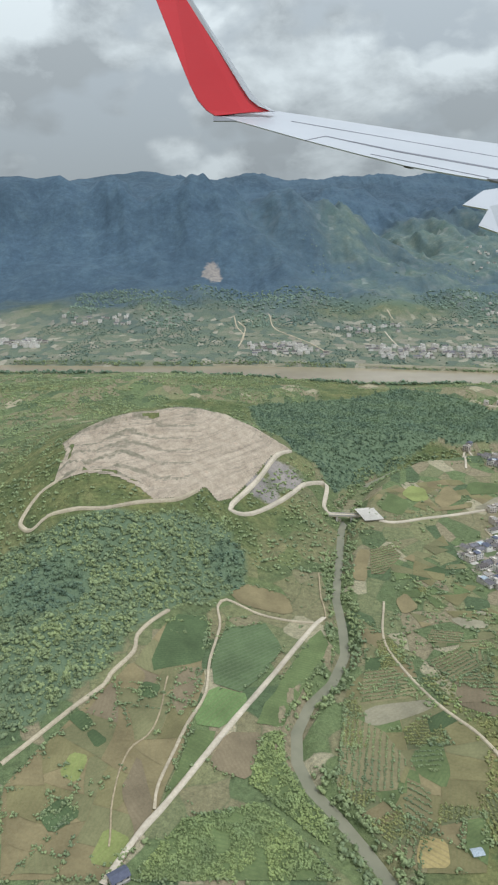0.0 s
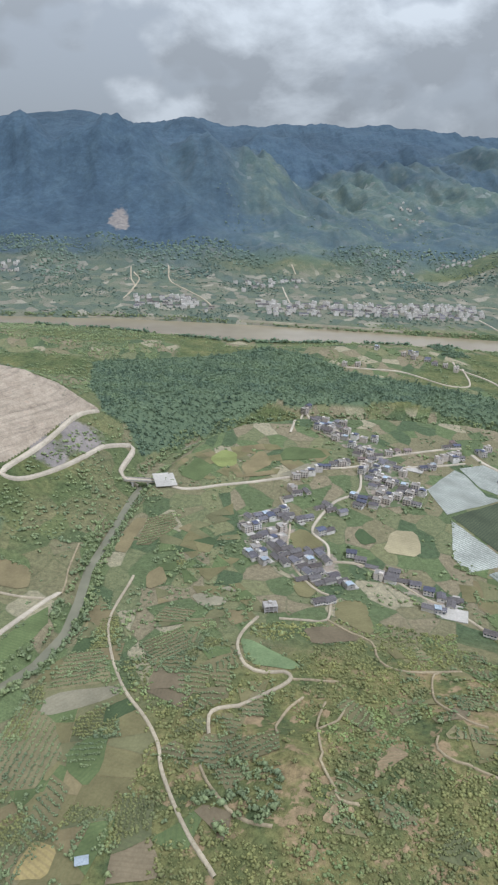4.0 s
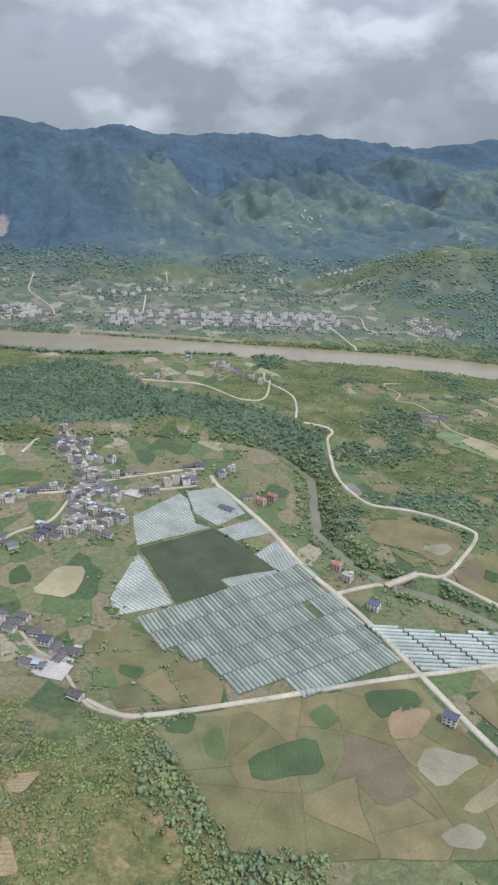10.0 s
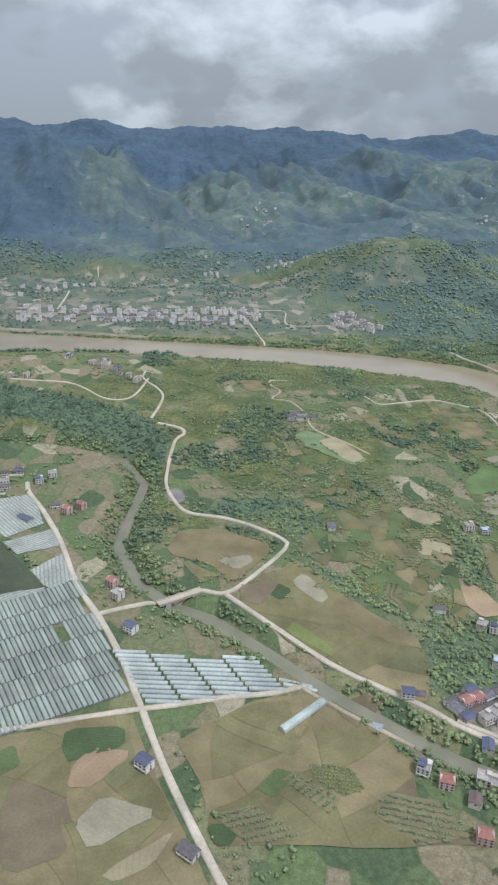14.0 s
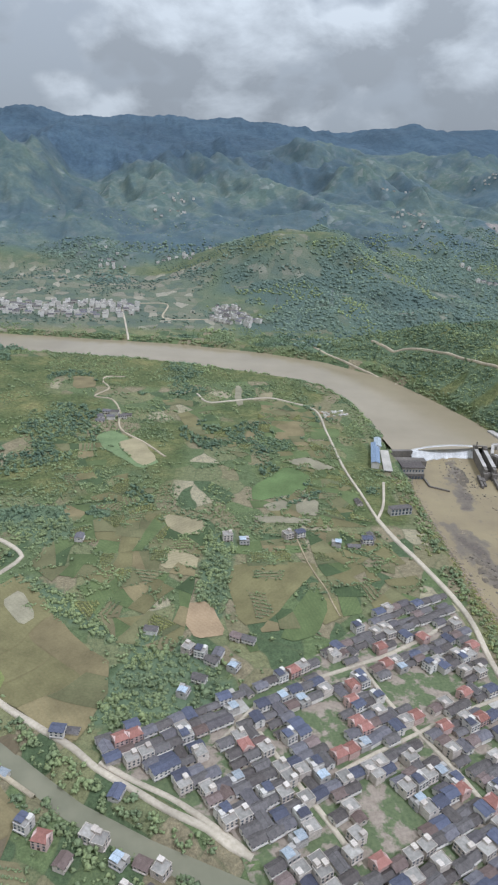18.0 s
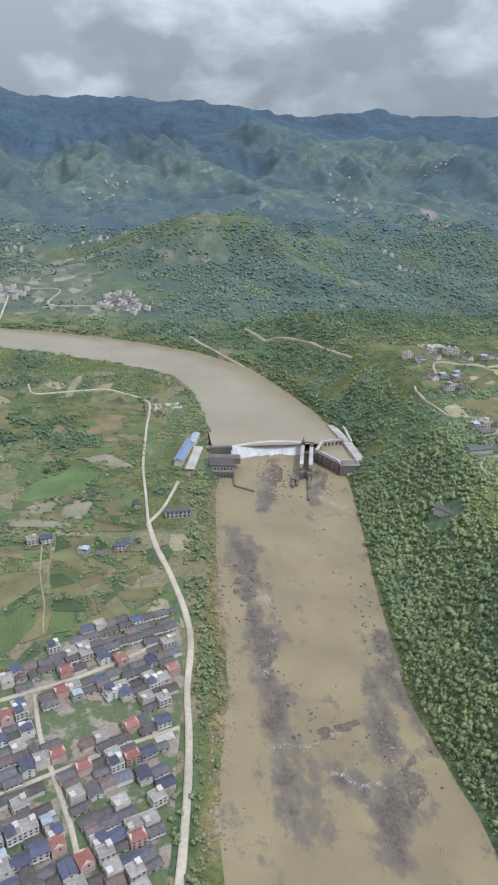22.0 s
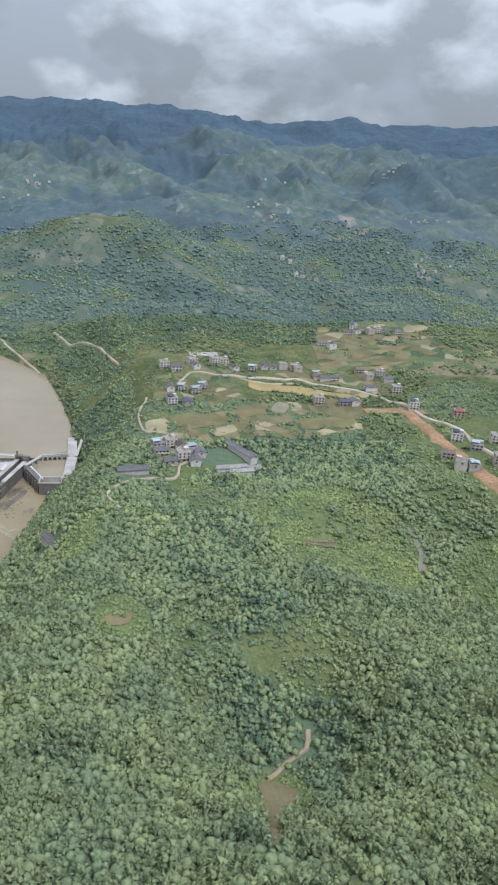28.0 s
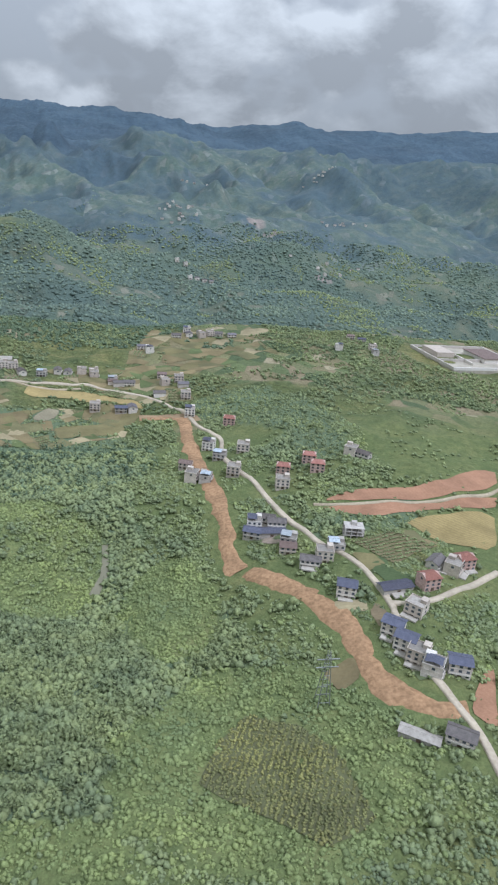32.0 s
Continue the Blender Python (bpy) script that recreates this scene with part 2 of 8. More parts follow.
bend = k.n.new("ShaderNodeVectorMath")
bend.operation = "MULTIPLY_ADD"
wob = k.n.new("ShaderNodeTexNoise")
wob.inputs["Scale"].default_value, wob.inputs["Detail"].default_value = 1 / 45, 2
k.l.new(k.place, wob.inputs["Vector"])
k.l.new(wob.outputs["Color"], bend.inputs[0])
bend.inputs[1].default_value = (26, 26, 0)
k.l.new(k.place, bend.inputs[2])
flat = k.n.new("ShaderNodeMapping")
flat.inputs["Scale"].default_value, flat.inputs["Rotation"].default_value = (1 / 15, 1 / 22, 0), (0, 0, 0.5)
k.l.new(bend.outputs[0], flat.inputs["Vector"])
cell, rim = k.n.new("ShaderNodeTexVoronoi"), k.n.new("ShaderNodeTexVoronoi")
rim.feature = "DISTANCE_TO_EDGE"
for v in (cell, rim):
    v.voronoi_dimensions = "2D"
    v.inputs["Scale"].default_value = 1.0
    k.l.new(flat.outputs[0], v.inputs["Vector"])
pick = k.n.new("ShaderNodeSeparateColor")
k.l.new(cell.outputs["Color"], pick.inputs[0])
parcel = k.ramp(pick.outputs[0], (0.0, (0.115, 0.150, 0.072)), (0.16, (0.200, 0.185, 0.110)), (0.32, (0.085, 0.120, 0.062)), (0.46, (0.165, 0.180, 0.095)),
                (0.6, (0.235, 0.205, 0.135)), (0.74, (0.130, 0.170, 0.078)), (0.86, (0.195, 0.20, 0.105)), (0.94, (0.33, 0.30, 0.21)), hard=True)
parcel = k.mix(parcel, k.ramp(fine, (0.3, 0.7), (0.7, 1.2)), 1.0, "MULTIPLY")
# far parcels in greyer, bluer tones: haze put into the field colour
haze_field = k.ramp(pick.outputs[1], (0.0, (0.125, 0.152, 0.112)), (0.2, (0.176, 0.182, 0.138)), (0.38, (0.102, 0.130, 0.106)), (0.55, (0.150, 0.166, 0.122)), (0.7, (0.215, 0.205, 0.165)), (0.8, (0.112, 0.142, 0.108)), (0.93, (0.29, 0.275, 0.225)), hard=True)
parcel = k.mix(parcel, haze_field, k.attribute("haze_field"))
parcel = k.mix((0.095, 0.115, 0.06), parcel, k.ramp(rim.outputs["Distance"], (0.015, 0.6), (0.05, 1.0)))
wood = k.ramp(k.noise(4.5, 5, 0.7), (0.3, (0.098, 0.136, 0.076)), (0.55, (0.128, 0.168, 0.092)), (0.8, (0.160, 0.198, 0.104)))
# far mountain woods, with distance haze painted in as a bluish base colour
haze_wood = k.ramp(k.noise(48.0, 7, 0.66), (0.3, (0.048, 0.075, 0.102)), (0.52, (0.062, 0.095, 0.123)), (0.72, (0.078, 0.115, 0.139)))
haze_wood = k.mix(haze_wood, k.ramp(k.noise(14.0, 6, 0.8), (0.3, 0.74), (0.7, 1.24)), 1.0, "MULTIPLY")
haze_wood = k.mix(haze_wood, k.ramp(k.noise(330.0, 4, 0.5), (0.36, 0.86), (0.64, 1.14)), 1.0, "MULTIPLY")
# far uplands: greens and parcels tinted blue-grey, painting in the haze
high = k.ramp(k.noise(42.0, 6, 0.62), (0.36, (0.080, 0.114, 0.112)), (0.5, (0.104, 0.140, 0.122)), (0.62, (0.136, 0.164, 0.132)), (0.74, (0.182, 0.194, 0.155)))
high = k.mix(high, k.mix(haze_field, (0.80, 0.92, 0.98), 1.0, "MULTIPLY"), k.ramp(k.noise(95.0, 5, 0.6), (0.47, 0.0), (0.56, 0.7)))
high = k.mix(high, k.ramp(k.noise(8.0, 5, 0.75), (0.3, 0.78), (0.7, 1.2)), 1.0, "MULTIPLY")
haze_wood = k.mix(haze_wood, high, k.attribute("upland"))
bare = k.ramp(k.noise(4.0, 6, 0.7), (0.35, (0.20, 0.15, 0.08)), (0.65, (0.38, 0.27, 0.15)))
tuft = k.ramp(k.noise(0.9, 5, 0.8), (0.34, (0.66, 0.66, 0.60)), (0.5, (1.02, 0.98, 0.86)), (0.66, (1.36, 1.26, 1.08)))
c = k.mix(grass, parcel, k.attribute("cover", 1))
c = k.mix(c, tuft, 0.85, "MULTIPLY")
lush = k.ramp(k.noise(7.0, 6, 0.7), (0.32, (0.098, 0.132, 0.050)), (0.5, (0.148, 0.186, 0.068)), (0.68, (0.198, 0.226, 0.084)))
c = k.mix(c, k.mix(lush, k.ramp(k.noise(1.4, 6, 0.8), (0.32, 0.6), (0.68, 1.3)), 1.0, "MULTIPLY"), k.attribute("lush"))
c = k.mix(c, wood, k.attribute("cover", 0))
brush = k.ramp(k.noise(24, 6, 0.66), (0.34, (0.076, 0.100, 0.040)), (0.46, (0.132, 0.140, 0.050)), (0.56, (0.192, 0.176, 0.066)), (0.64, (0.255, 0.192, 0.094)))
brush = k.mix(brush, k.ramp(k.noise(2.6, 7, 0.8), (0.32, 0.45), (0.5, 0.95), (0.68, 1.4)), 1.0, "MULTIPLY")
c = k.mix(c, brush, k.ramp(k.attribute("cover", 2), (0.05, 0.0), (0.4, 1.0)))
c = k.mix(c, bare, k.ramp(k.sums(k.attribute("cover", 2), k.ramp(k.noise(9, 5, 0.6), (0.50, 0.0), (0.62, 1.0))), (0.28, 0.0), (0.5, 0.9)))
c = k.mix(c, haze_wood, k.attribute("haze_wood"))
c = k.mix(c, k.ramp(k.noise(15, 6, 0.7), (0.35, (0.17, 0.155, 0.138)), (0.65, (0.31, 0.270, 0.230))), k.ramp(k.sums(k.attribute("scar"), k.ramp(k.noise(24, 5, 0.6), (0.3, 0.3), (0.6, 1.0))), (0.3, 0.0), (0.5, 1.0)))
k.bump(k.sums(k.noise(6.0, 6, 0.7), k.sums(k.noise(40.0, 6, 0.7), 1.2), "ADD"), 0.7, 2.4)
OPEN = k.done(c)

k = Mat("trodden_town_ground", 0.95)
c = k.ramp(k.noise(2.2, 5, 0.65), (0.3, (0.225, 0.182, 0.136)), (0.7, (0.355, 0.295, 0.228)))
CROPS["town"] = k.done(k.mix(c, k.ramp(k.noise(1.4, 4), (0.3, (0.08, 0.11, 0.05)), (0.7, (0.14, 0.17, 0.075))), k.ramp(k.noise(9.0, 4, 0.6), (0.44, 0.0), (0.52, 0.95))))

k = Mat("brown_river_water", 0.16)
c = k.ramp(k.noise(60.0, 4), (0.3, (0.262, 0.212, 0.132)), (0.7, (0.318, 0.262, 0.168)))
k.out.inputs["Specular IOR Level"].default_value = 0.35
k.bump(k.noise(3.0, 4), 0.15, 0.2)
MUDDY = k.done(c)
k = Mat("shallow_rapids", 0.42)
along = k.n.new("ShaderNodeMapping")
along.inputs["Scale"].default_value = (1 / 13, 1 / 26, 0)
k.l.new(k.place, along.inputs["Vector"])
lump = k.noise(1.0, 8, 0.66, along.outputs[0])
deep = k.ramp(k.noise(34.0, 5, 0.55), (0.35, (0.232, 0.182, 0.104)), (0.65, (0.292, 0.234, 0.126)))
depth = k.sums(k.sums(k.sums(k.attribute("shoal"), 0.21), k.sums(lump, 0.85), "ADD"), k.sums(k.noise(5.0, 5, 0.7), 0.3), "ADD")
c = k.mix(deep, (0.150, 0.124, 0.094), k.ramp(depth, (0.64, 0.0), (0.73, 0.85)))
c = k.mix(c, k.ramp(k.noise(1.5, 6, 0.75), (0.35, (0.078, 0.062, 0.048)), (0.65, (0.165, 0.130, 0.098))), k.ramp(depth, (0.76, 0.0), (0.83, 0.95)))
c = k.mix(c, (0.62, 0.60, 0.54), k.ramp(k.sums(k.noise(2.2, 6, 0.75), k.ramp(depth, (0.6, 0.0), (0.8, 1.0))), (0.64, 0.0), (0.72, 0.6)))
k.bump(k.noise(2.0, 5), 0.3, 0.4)
SHALLOW = k.done(c)
k = Mat("grey_green_brook", 0.38)
MURKY = CROPS["pond"] = k.done(k.ramp(k.noise(14.0, 4), (0.3, (0.165, 0.160, 0.102)), (0.7, (0.225, 0.211, 0.138))))

# ---- the lie of the land ----
def smooth(a, b, v):
    t = np.clip((v - a) / (b - a), 0.0, 1.0)
    return t * t * (3 - 2 * t)
def lattice(ix, iy, seed):
    n = (ix * 374761393 + iy * 668265263 + seed * 974634777) & 0x7FFFFFFF
    n = ((n ^ (n >> 13)) * 1274126177) & 0x7FFFFFFF
    return ((n ^ (n >> 16)) & 0xFFFF) / 32767.5 - 1.0
def rough(x, y, size, seed=0):
    """Value noise, -1 to 1, with cells of that many metres."""
    x, y = np.asarray(x, float) / size, np.asarray(y, float) / size
    ix, iy = np.floor(x).astype(np.int64), np.floor(y).astype(np.int64)
    fx, fy = x - ix, y - iy
    fx, fy = fx * fx * (3 - 2 * fx), fy * fy * (3 - 2 * fy)
    a, b = lattice(ix, iy, seed), lattice(ix + 1, iy, seed)
    c, d = lattice(ix, iy + 1, seed), lattice(ix + 1, iy + 1, seed)
    return (a * (1 - fx) + b * fx) * (1 - fy) + (c * (1 - fx) + d * fx) * fy
def ridged(x, y, size, seed=0):
    return sum((1 - 2 * np.abs(rough(x, y, size / 2 ** k, seed + k))) * 0.55 ** k for k in range(4))
def away(x, y, line):
    """Distance to a line of (x, y, half width), and the half width there."""
    best = np.full(np.shape(x), 1e9); half = np.zeros(np.shape(x))
    for (ax, ay, aw), (bx, by, bw) in zip(line, line[1:]):
        dx, dy = bx - ax, by - ay
        t = np.clip(((x - ax) * dx + (y - ay) * dy) / (dx * dx + dy * dy), 0, 1)
        d = np.hypot(x - ax - t * dx, y - ay - t * dy)
        w = aw + t * (bw - aw)
        near = d - w < best - half
        best, half = np.where(near, d, best), np.where(near, w, half)
    return best, half
UPPER = ((-1700, 1105, 36), (-400, 1092, 34), (-200, 1077, 38), (0, 1066, 52), (150, 1042, 62), (300, 1022, 58), (420, 1006, 50), (540, 984, 50),
         (640, 962, 52), (730, 926, 54), (800, 886, 52), (848, 836, 46), (868, 770, 46), (878, 700, 52), (882, 637, 56))
LOWER = ((882, 634, 56), (877, 600, 47), (869, 560, 49), (860, 500, 47), (852, 446, 44), (848, 400, 41), (843, 362, 39), (840, 330, 43), (838, 290, 48), (834, 240, 50),
         (826, 120, 54), (815, -260, 60), (790, -1100, 64), (800, -2600, 70))
BROOK = ((70, 120, 1.8), (55, 190, 1.8), (46, 208, 1.8), (37, 224, 1.8), (27, 239, 1.8), (22, 255, 1.8), (23, 274, 1.8), (31, 294, 1.8), (45, 312, 1.8), (55, 337, 1.8), (57, 366, 1.8), (57, 400, 1.8), (65, 447, 1.8),
         (74, 504, 1.8), (87, 550, 1.8), (111, 604, 1.8))
BROOK2 = ((111, 604, 2), (150, 645, 2), (220, 668, 2), (300, 672, 2), (380, 660, 2), (425, 636, 2), (443, 588, 2.6), (435, 530, 2.6), (430, 490, 2.6), (445, 446, 3.1), (466, 422, 3.1), (487, 408, 3.8), (512, 381, 2.7), (540, 347, 3),
          (563, 324, 3.2), (584, 304, 3.2), (611, 285, 3.5), (640, 268, 3.5), (700, 235, 4.9), (800, 190, 5.9))
def bank_east(y):
    return np.interp(y, (200, 346, 426, 526, 574, 640, 700, 790, 840, 900, 960, 1040), (884, 882, 893, 908, 920, 938, 930, 914, 905, 885, 800, 640))
def lay(x, y):
    """The lie of the land before single hills."""
    z = np.interp(y, (0, 380, 520, 700, 900, 1060, 1250, 1450, 1600, 1850, 2200, 2450, 3000, 3700, 4300, 5200), (-7, -7, -1, 8, 8, 4, 9, 17, 42, 78, 110, 140, 200, 270, 300, 150))
    east = smooth(4, 75, x - bank_east(y)) * (1 - smooth(880, 1010, y))
    return z + east * (52 - np.clip(z, -10, 30)) + 10 * smooth(1100, 1300, x) * (1 - smooth(1000, 1400, y))
HILLS = []


def hill(x, y, up, rx, ry):
    HILLS.append((x, y, up, rx, ry))


hill(-55, 560, 29.0, 60, 45)
hill(-110, 490, 44.6, 55, 55)
hill(-85, 420, 17.9, 45, 35)
hill(-10, 600, 26.3, 60, 45)
hill(-150, 600, 33.4, 90, 90)
hill(-105, 330, 21.7, 60, 50)
hill(-15, 480, 2.8, 30, 30)
hill(45, 610, -3.4, 50, 50)
hill(100, 675, 10.6, 70, 50)
hill(-130, 880, 20.9, 120, 80)
hill(165, 345, 5.8, 45, 45)
hill(225, 245, 8.0, 50, 35)
hill(175, 205, 17.7, 45, 30)
hill(280, 235, 13.9, 40, 40)
hill(212, 315, 3.8, 35, 30)
hill(300, 400, -5.0, 60, 60)
hill(330, 885, 11.3, 90, 45)
hill(450, 700, 2.8, 60, 45)
hill(580, 740, 2.3, 70, 60)
hill(190, 930, -3.7, 80, 40)
hill(630, 590, 4.3, 50, 40)
hill(650, 495, 5.6, 50, 40)
hill(775, 720, -1.7, 50, 60)
hill(130, 290, 8.4, 40, 35)
hill(1010, 720, 5.1, 60, 70)
hill(1060, 510, -4.5, 60, 50)
hill(1000, 305, -8.5, 35, 40)
hill(1055, 405, 1.9, 45, 40)
hill(1080, 310, -8.9, 35, 35)
hill(1145, 400, -19.0, 40, 45)
hill(1190, 320, -5.0, 40, 40)
hill(1255, 360, 6.7, 50, 50)
hill(1300, 540, 11.1, 70, 70)
hill(1180, 830, 4.0, 90, 80)
hill(1330, 890, 5.9, 90, 80)
hill(1370, 685, 1.1, 80, 80)
hill(1040, 890, 11.2, 70, 70)
hill(1155, 580, -4.3, 60, 60)
hill(1040, 330, -21.9, 28, 28)
hill(905, 345, 10.7, 28, 40)
hill(985, 410, -6.9, 40, 40)
hill(900, 1515, 68.3, 120, 100)
hill(880, 1440, 11.0, 140, 60)
hill(1470, 1775, 58.3, 180, 140)
hill(1230, 1545, 12.8, 150, 120)
hill(1400, 2300, 14.6, 250, 200)
hill(1000, 1380, 34.4, 150, 120)
hill(700, 1600, -10.7, 150, 100)
hill(-100, 1840, 2.6, 200, 120)
hill(540, 2170, 3.7, 250, 150)
def peaks(x, y):
    crest = np.interp(x, (-1800, -1455, -1130, -928, -543, -301, -152, 69, 261, 608, 955, 1085, 1359, 1700, 1900, 2150, 2560, 2887, 3389, 4300),
                      (470, 477, 430, 465, 514, 462, 480, 480, 460, 472, 468, 478, 468, 440, 462, 515, 505, 545, 580, 560))
    z = (crest - 300) * np.exp(-((y - 4300) / 620) ** 2)
    d, _ = away(x, y, ((-1800, 2400, 0), (-800, 2290, 0), (-350, 2260, 0), (20, 2200, 0), (120, 2190, 0)))
    z = z + 175 * np.exp(-(d / 215) ** 2)
    d, _ = away(x, y, ((200, 3150, 0), (900, 3000, 0), (1700, 3250, 0), (2600, 3100, 0)))
    z = z + 95 * np.exp(-(d / 300) ** 2)
    z = z + smooth(3300, 3900, y) * (20 * rough(x, y, 190, 14) + 10 * ridged(x, y, 120, 15))
    z = z + smooth(1010, 1160, y) * smooth(800, 930, x) * (1 - smooth(1650, 1900, y)) * (23 * rough(x, y, 125, 12) + 10 * rough(x, y, 52, 13))
    far = smooth(1550, 2500, y)
    return z + far * (1 - 0.88 * smooth(2700, 3600, y)) * (30 * (ridged(x, y, 560, 3) - 0.3) + 58 * (ridged(x + 0.22 * y, 0.4 * y, 330, 21) - 0.3)) + smooth(1250, 1800, y) * (1 - 0.7 * smooth(2800, 3600, y)) * 17 * (ridged(x, y, 210, 8) - 0.3)
def land(x, y):
    x, y = np.asarray(x, float), np.asarray(y, float)
    z = lay(x, y) + peaks(x, y)
    for hx, hy, up, rx, ry in HILLS:
        z = z + up * np.exp(-((x - hx) / rx) ** 2 / 2 - ((y - hy) / ry) ** 2 / 2)
    hilly = np.clip(smooth(910, 1000, x) * (1 - smooth(900, 1000, y)) + np.exp(-((x - 220) / 110) ** 2 - ((y - 210) / 75) ** 2), 0, 1)
    gully = np.exp(-((x - 222) / 105) ** 4 - ((y - 222) / 70) ** 4)
    z = z + gully * (1.6 * ridged(x, y, 34, 16) + 1.3 * rough(x, y, 13, 17)) + hilly * (2.6 * rough(x, y, 26, 5) + 1.2 * rough(x, y, 11, 6)) + 0.35 * rough(x, y, 34, 7)
    knoll = smooth(985, 1040, x) * (1 - smooth(455, 510, y)) * (1 - smooth(1165, 1215, x))
    z = z + knoll * (4.5 * rough(x, y, 64, 10) + 2.6 * rough(x, y, 27, 11))
    # old farm terraces step down the scrub hill
    z = z + 0.44 * np.exp(-((x - 222) / 115) ** 4 - ((y - 228) / 82) ** 4) * smooth(-0.4, 0.2, rough(x, y, 37, 9)) * np.sin(2 * np.pi * z / 2.1)
    d, w = away(x, y, UPPER)
    e = np.maximum(d - w, -4)
    z = np.minimum(z, -1.5 + 0.6 * e + 0.03 * e * np.abs(e))
    z = np.where((d > w + 3) & (d < 120), np.maximum(z, 1.5), z)
    d, w = away(x, y, LOWER)
    e = np.maximum(d - w, -4)
    z = np.minimum(z, -9 + 0.5 * e + 0.03 * e * np.abs(e))
    for line in (BROOK, BROOK2):
        d, w = away(x, y, line)
        z = np.where((d > w + 6) & (d < 90), np.maximum(z, -8.2), z)
        z = np.minimum(z, -11.2 + np.maximum(d - w + 0.6, -1) * 0.75)
    return z

# ---- ground sheet ----


def steps(*runs):
    return np.unique(np.concatenate([np.arange(a, b, s, dtype=float) for a, b, s in runs]))


GX = steps((-1800, -430, 45), (10, 110, 2.5), (110, 340, 2.5), (430, 640, 2.5), (-430, 1660, 5), (1660, 2300, 22), (2300, 4300, 45))
GY = steps((-2600, -260, 90), (-260, 130, 30), (130, 1110, 5), (150, 330, 2.5), (1110, 1500, 10), (1500, 2600, 20), (2600, 5100, 40))
MX, MY = np.meshgrid(GX, GY)


def inside(x, y, ring):
    """Which points lie in the ring."""
    x, y = np.asarray(x, float), np.asarray(y, float)
    r = np.zeros(x.shape, bool)
    for (ax, ay), (bx, by) in zip(ring, ring[1:] + ring[:1]):
        if ay != by:
            r ^= ((ay > y) != (by > y)) & (x < (bx - ax) * (y - ay) / (by - ay) + ax)
    return r


def within(px, py, ring):
    """Whether one point lies in the ring."""
    r, (ax, ay) = False, ring[-1]
    for bx, by in ring:
        if (ay > py) != (by > py) and px < (bx - ax) * (py - ay) / (by - ay) + ax:
            r = not r
        ax, ay = bx, by
    return r


QUARRY = ((-142, 462), (-140, 496), (-149, 520), (-130, 536), (-99, 549), (-80, 553), (-62, 574), (-48, 581), (-22, 592), (2, 600), (20, 593), (39, 589), (20, 557), (5, 524), (-13, 488),
          (-23, 478), (-33, 487), (-45, 467), (-67, 446), (-79, 453), (-94, 457), (-116, 461))
GZ = land(MX, MY)
GZ -= 13.0 * (inside(MX - 9, MY, QUARRY) & inside(MX + 9, MY, QUARRY) & inside(MX, MY - 9, QUARRY) & inside(MX, MY + 9, QUARRY))


def ground(x, y):
    """Height of the ground sheet."""
    x, y = np.asarray(x, float), np.asarray(y, float)
    i = np.clip(np.searchsorted(GX, x) - 1, 0, len(GX) - 2)
    j = np.clip(np.searchsorted(GY, y) - 1, 0, len(GY) - 2)
    u, v = (x - GX[i]) / (GX[i + 1] - GX[i]), (y - GY[j]) / (GY[j + 1] - GY[j])
    return (GZ[j, i] * (1 - u) + GZ[j, i + 1] * u) * (1 - v) + (GZ[j + 1, i] * (1 - u) + GZ[j + 1, i + 1] * u) * v


WOODS = []


def woods(*ring):
    WOODS.append(tuple(ring))


woods((-165, 411), (-143, 415), (-121, 422), (-69, 430), (-45, 453), (-19, 457), (0, 428), (-4, 395), (-18, 381), (-44, 357), (-63, 336), (-73, 301), (-100, 266), (-114, 258))
woods((-1, 799), (145, 864), (201, 922), (290, 816), (274, 729), (188, 684), (113, 617), (74, 559), (61, 585), (40, 588), (11, 692))
woods((176, 828), (294, 802), (378, 755), (427, 708), (443, 679), (461, 637), (454, 580), (432, 637), (387, 669), (335, 697), (257, 693), (207, 686))
woods((613, 409), (630, 399), (655, 362), (642, 340), (605, 339), (588, 344), (595, 370))
woods((544, 458), (578, 431), (618, 404), (609, 386), (571, 416), (547, 441))
woods((651, 494), (671, 495), (652, 412), (636, 413))
woods((485, 518), (529, 505), (551, 486), (585, 502), (593, 540), (552, 537), (502, 540))
woods((1203, 648), (1233, 664), (1263, 669), (1286, 635), (1299, 596), (1285, 550), (1260, 547), (1237, 574), (1204, 607))
woods((1231, 525), (1247, 543), (1273, 561), (1291, 541), (1276, 507), (1240, 507))
woods((1049, 563), (1070, 571), (1099, 567), (1129, 579), (1163, 575), (1168, 533), (1141, 498), (1115, 494), (1083, 518), (1059, 533))
woods((1236, 437), (1253, 442), (1271, 440), (1265, 421), (1248, 421), (1238, 426))
woods((1277, 445), (1296, 457), (1309, 454), (1294, 426), (1273, 424))


def fresh(x, y):
    """Open hilltops of grass and low bushes in the eastern woods."""
    wave = 0.35 * rough(x, y, 24, 34) + 0.2 * rough(x, y, 9, 35)
    spots = ((1093, 448, 42, 46), (1190, 305, 52, 44), (1165, 400, 22, 38), (982, 373, 12, 14), (1120, 270, 26, 22), (1035, 300, 14, 20), (960, 440, 10, 22))
    return np.minimum.reduce([((x - a) / b) ** 2 + ((y - c) / d) ** 2 for a, c, b, d in spots]) < 1 + wave


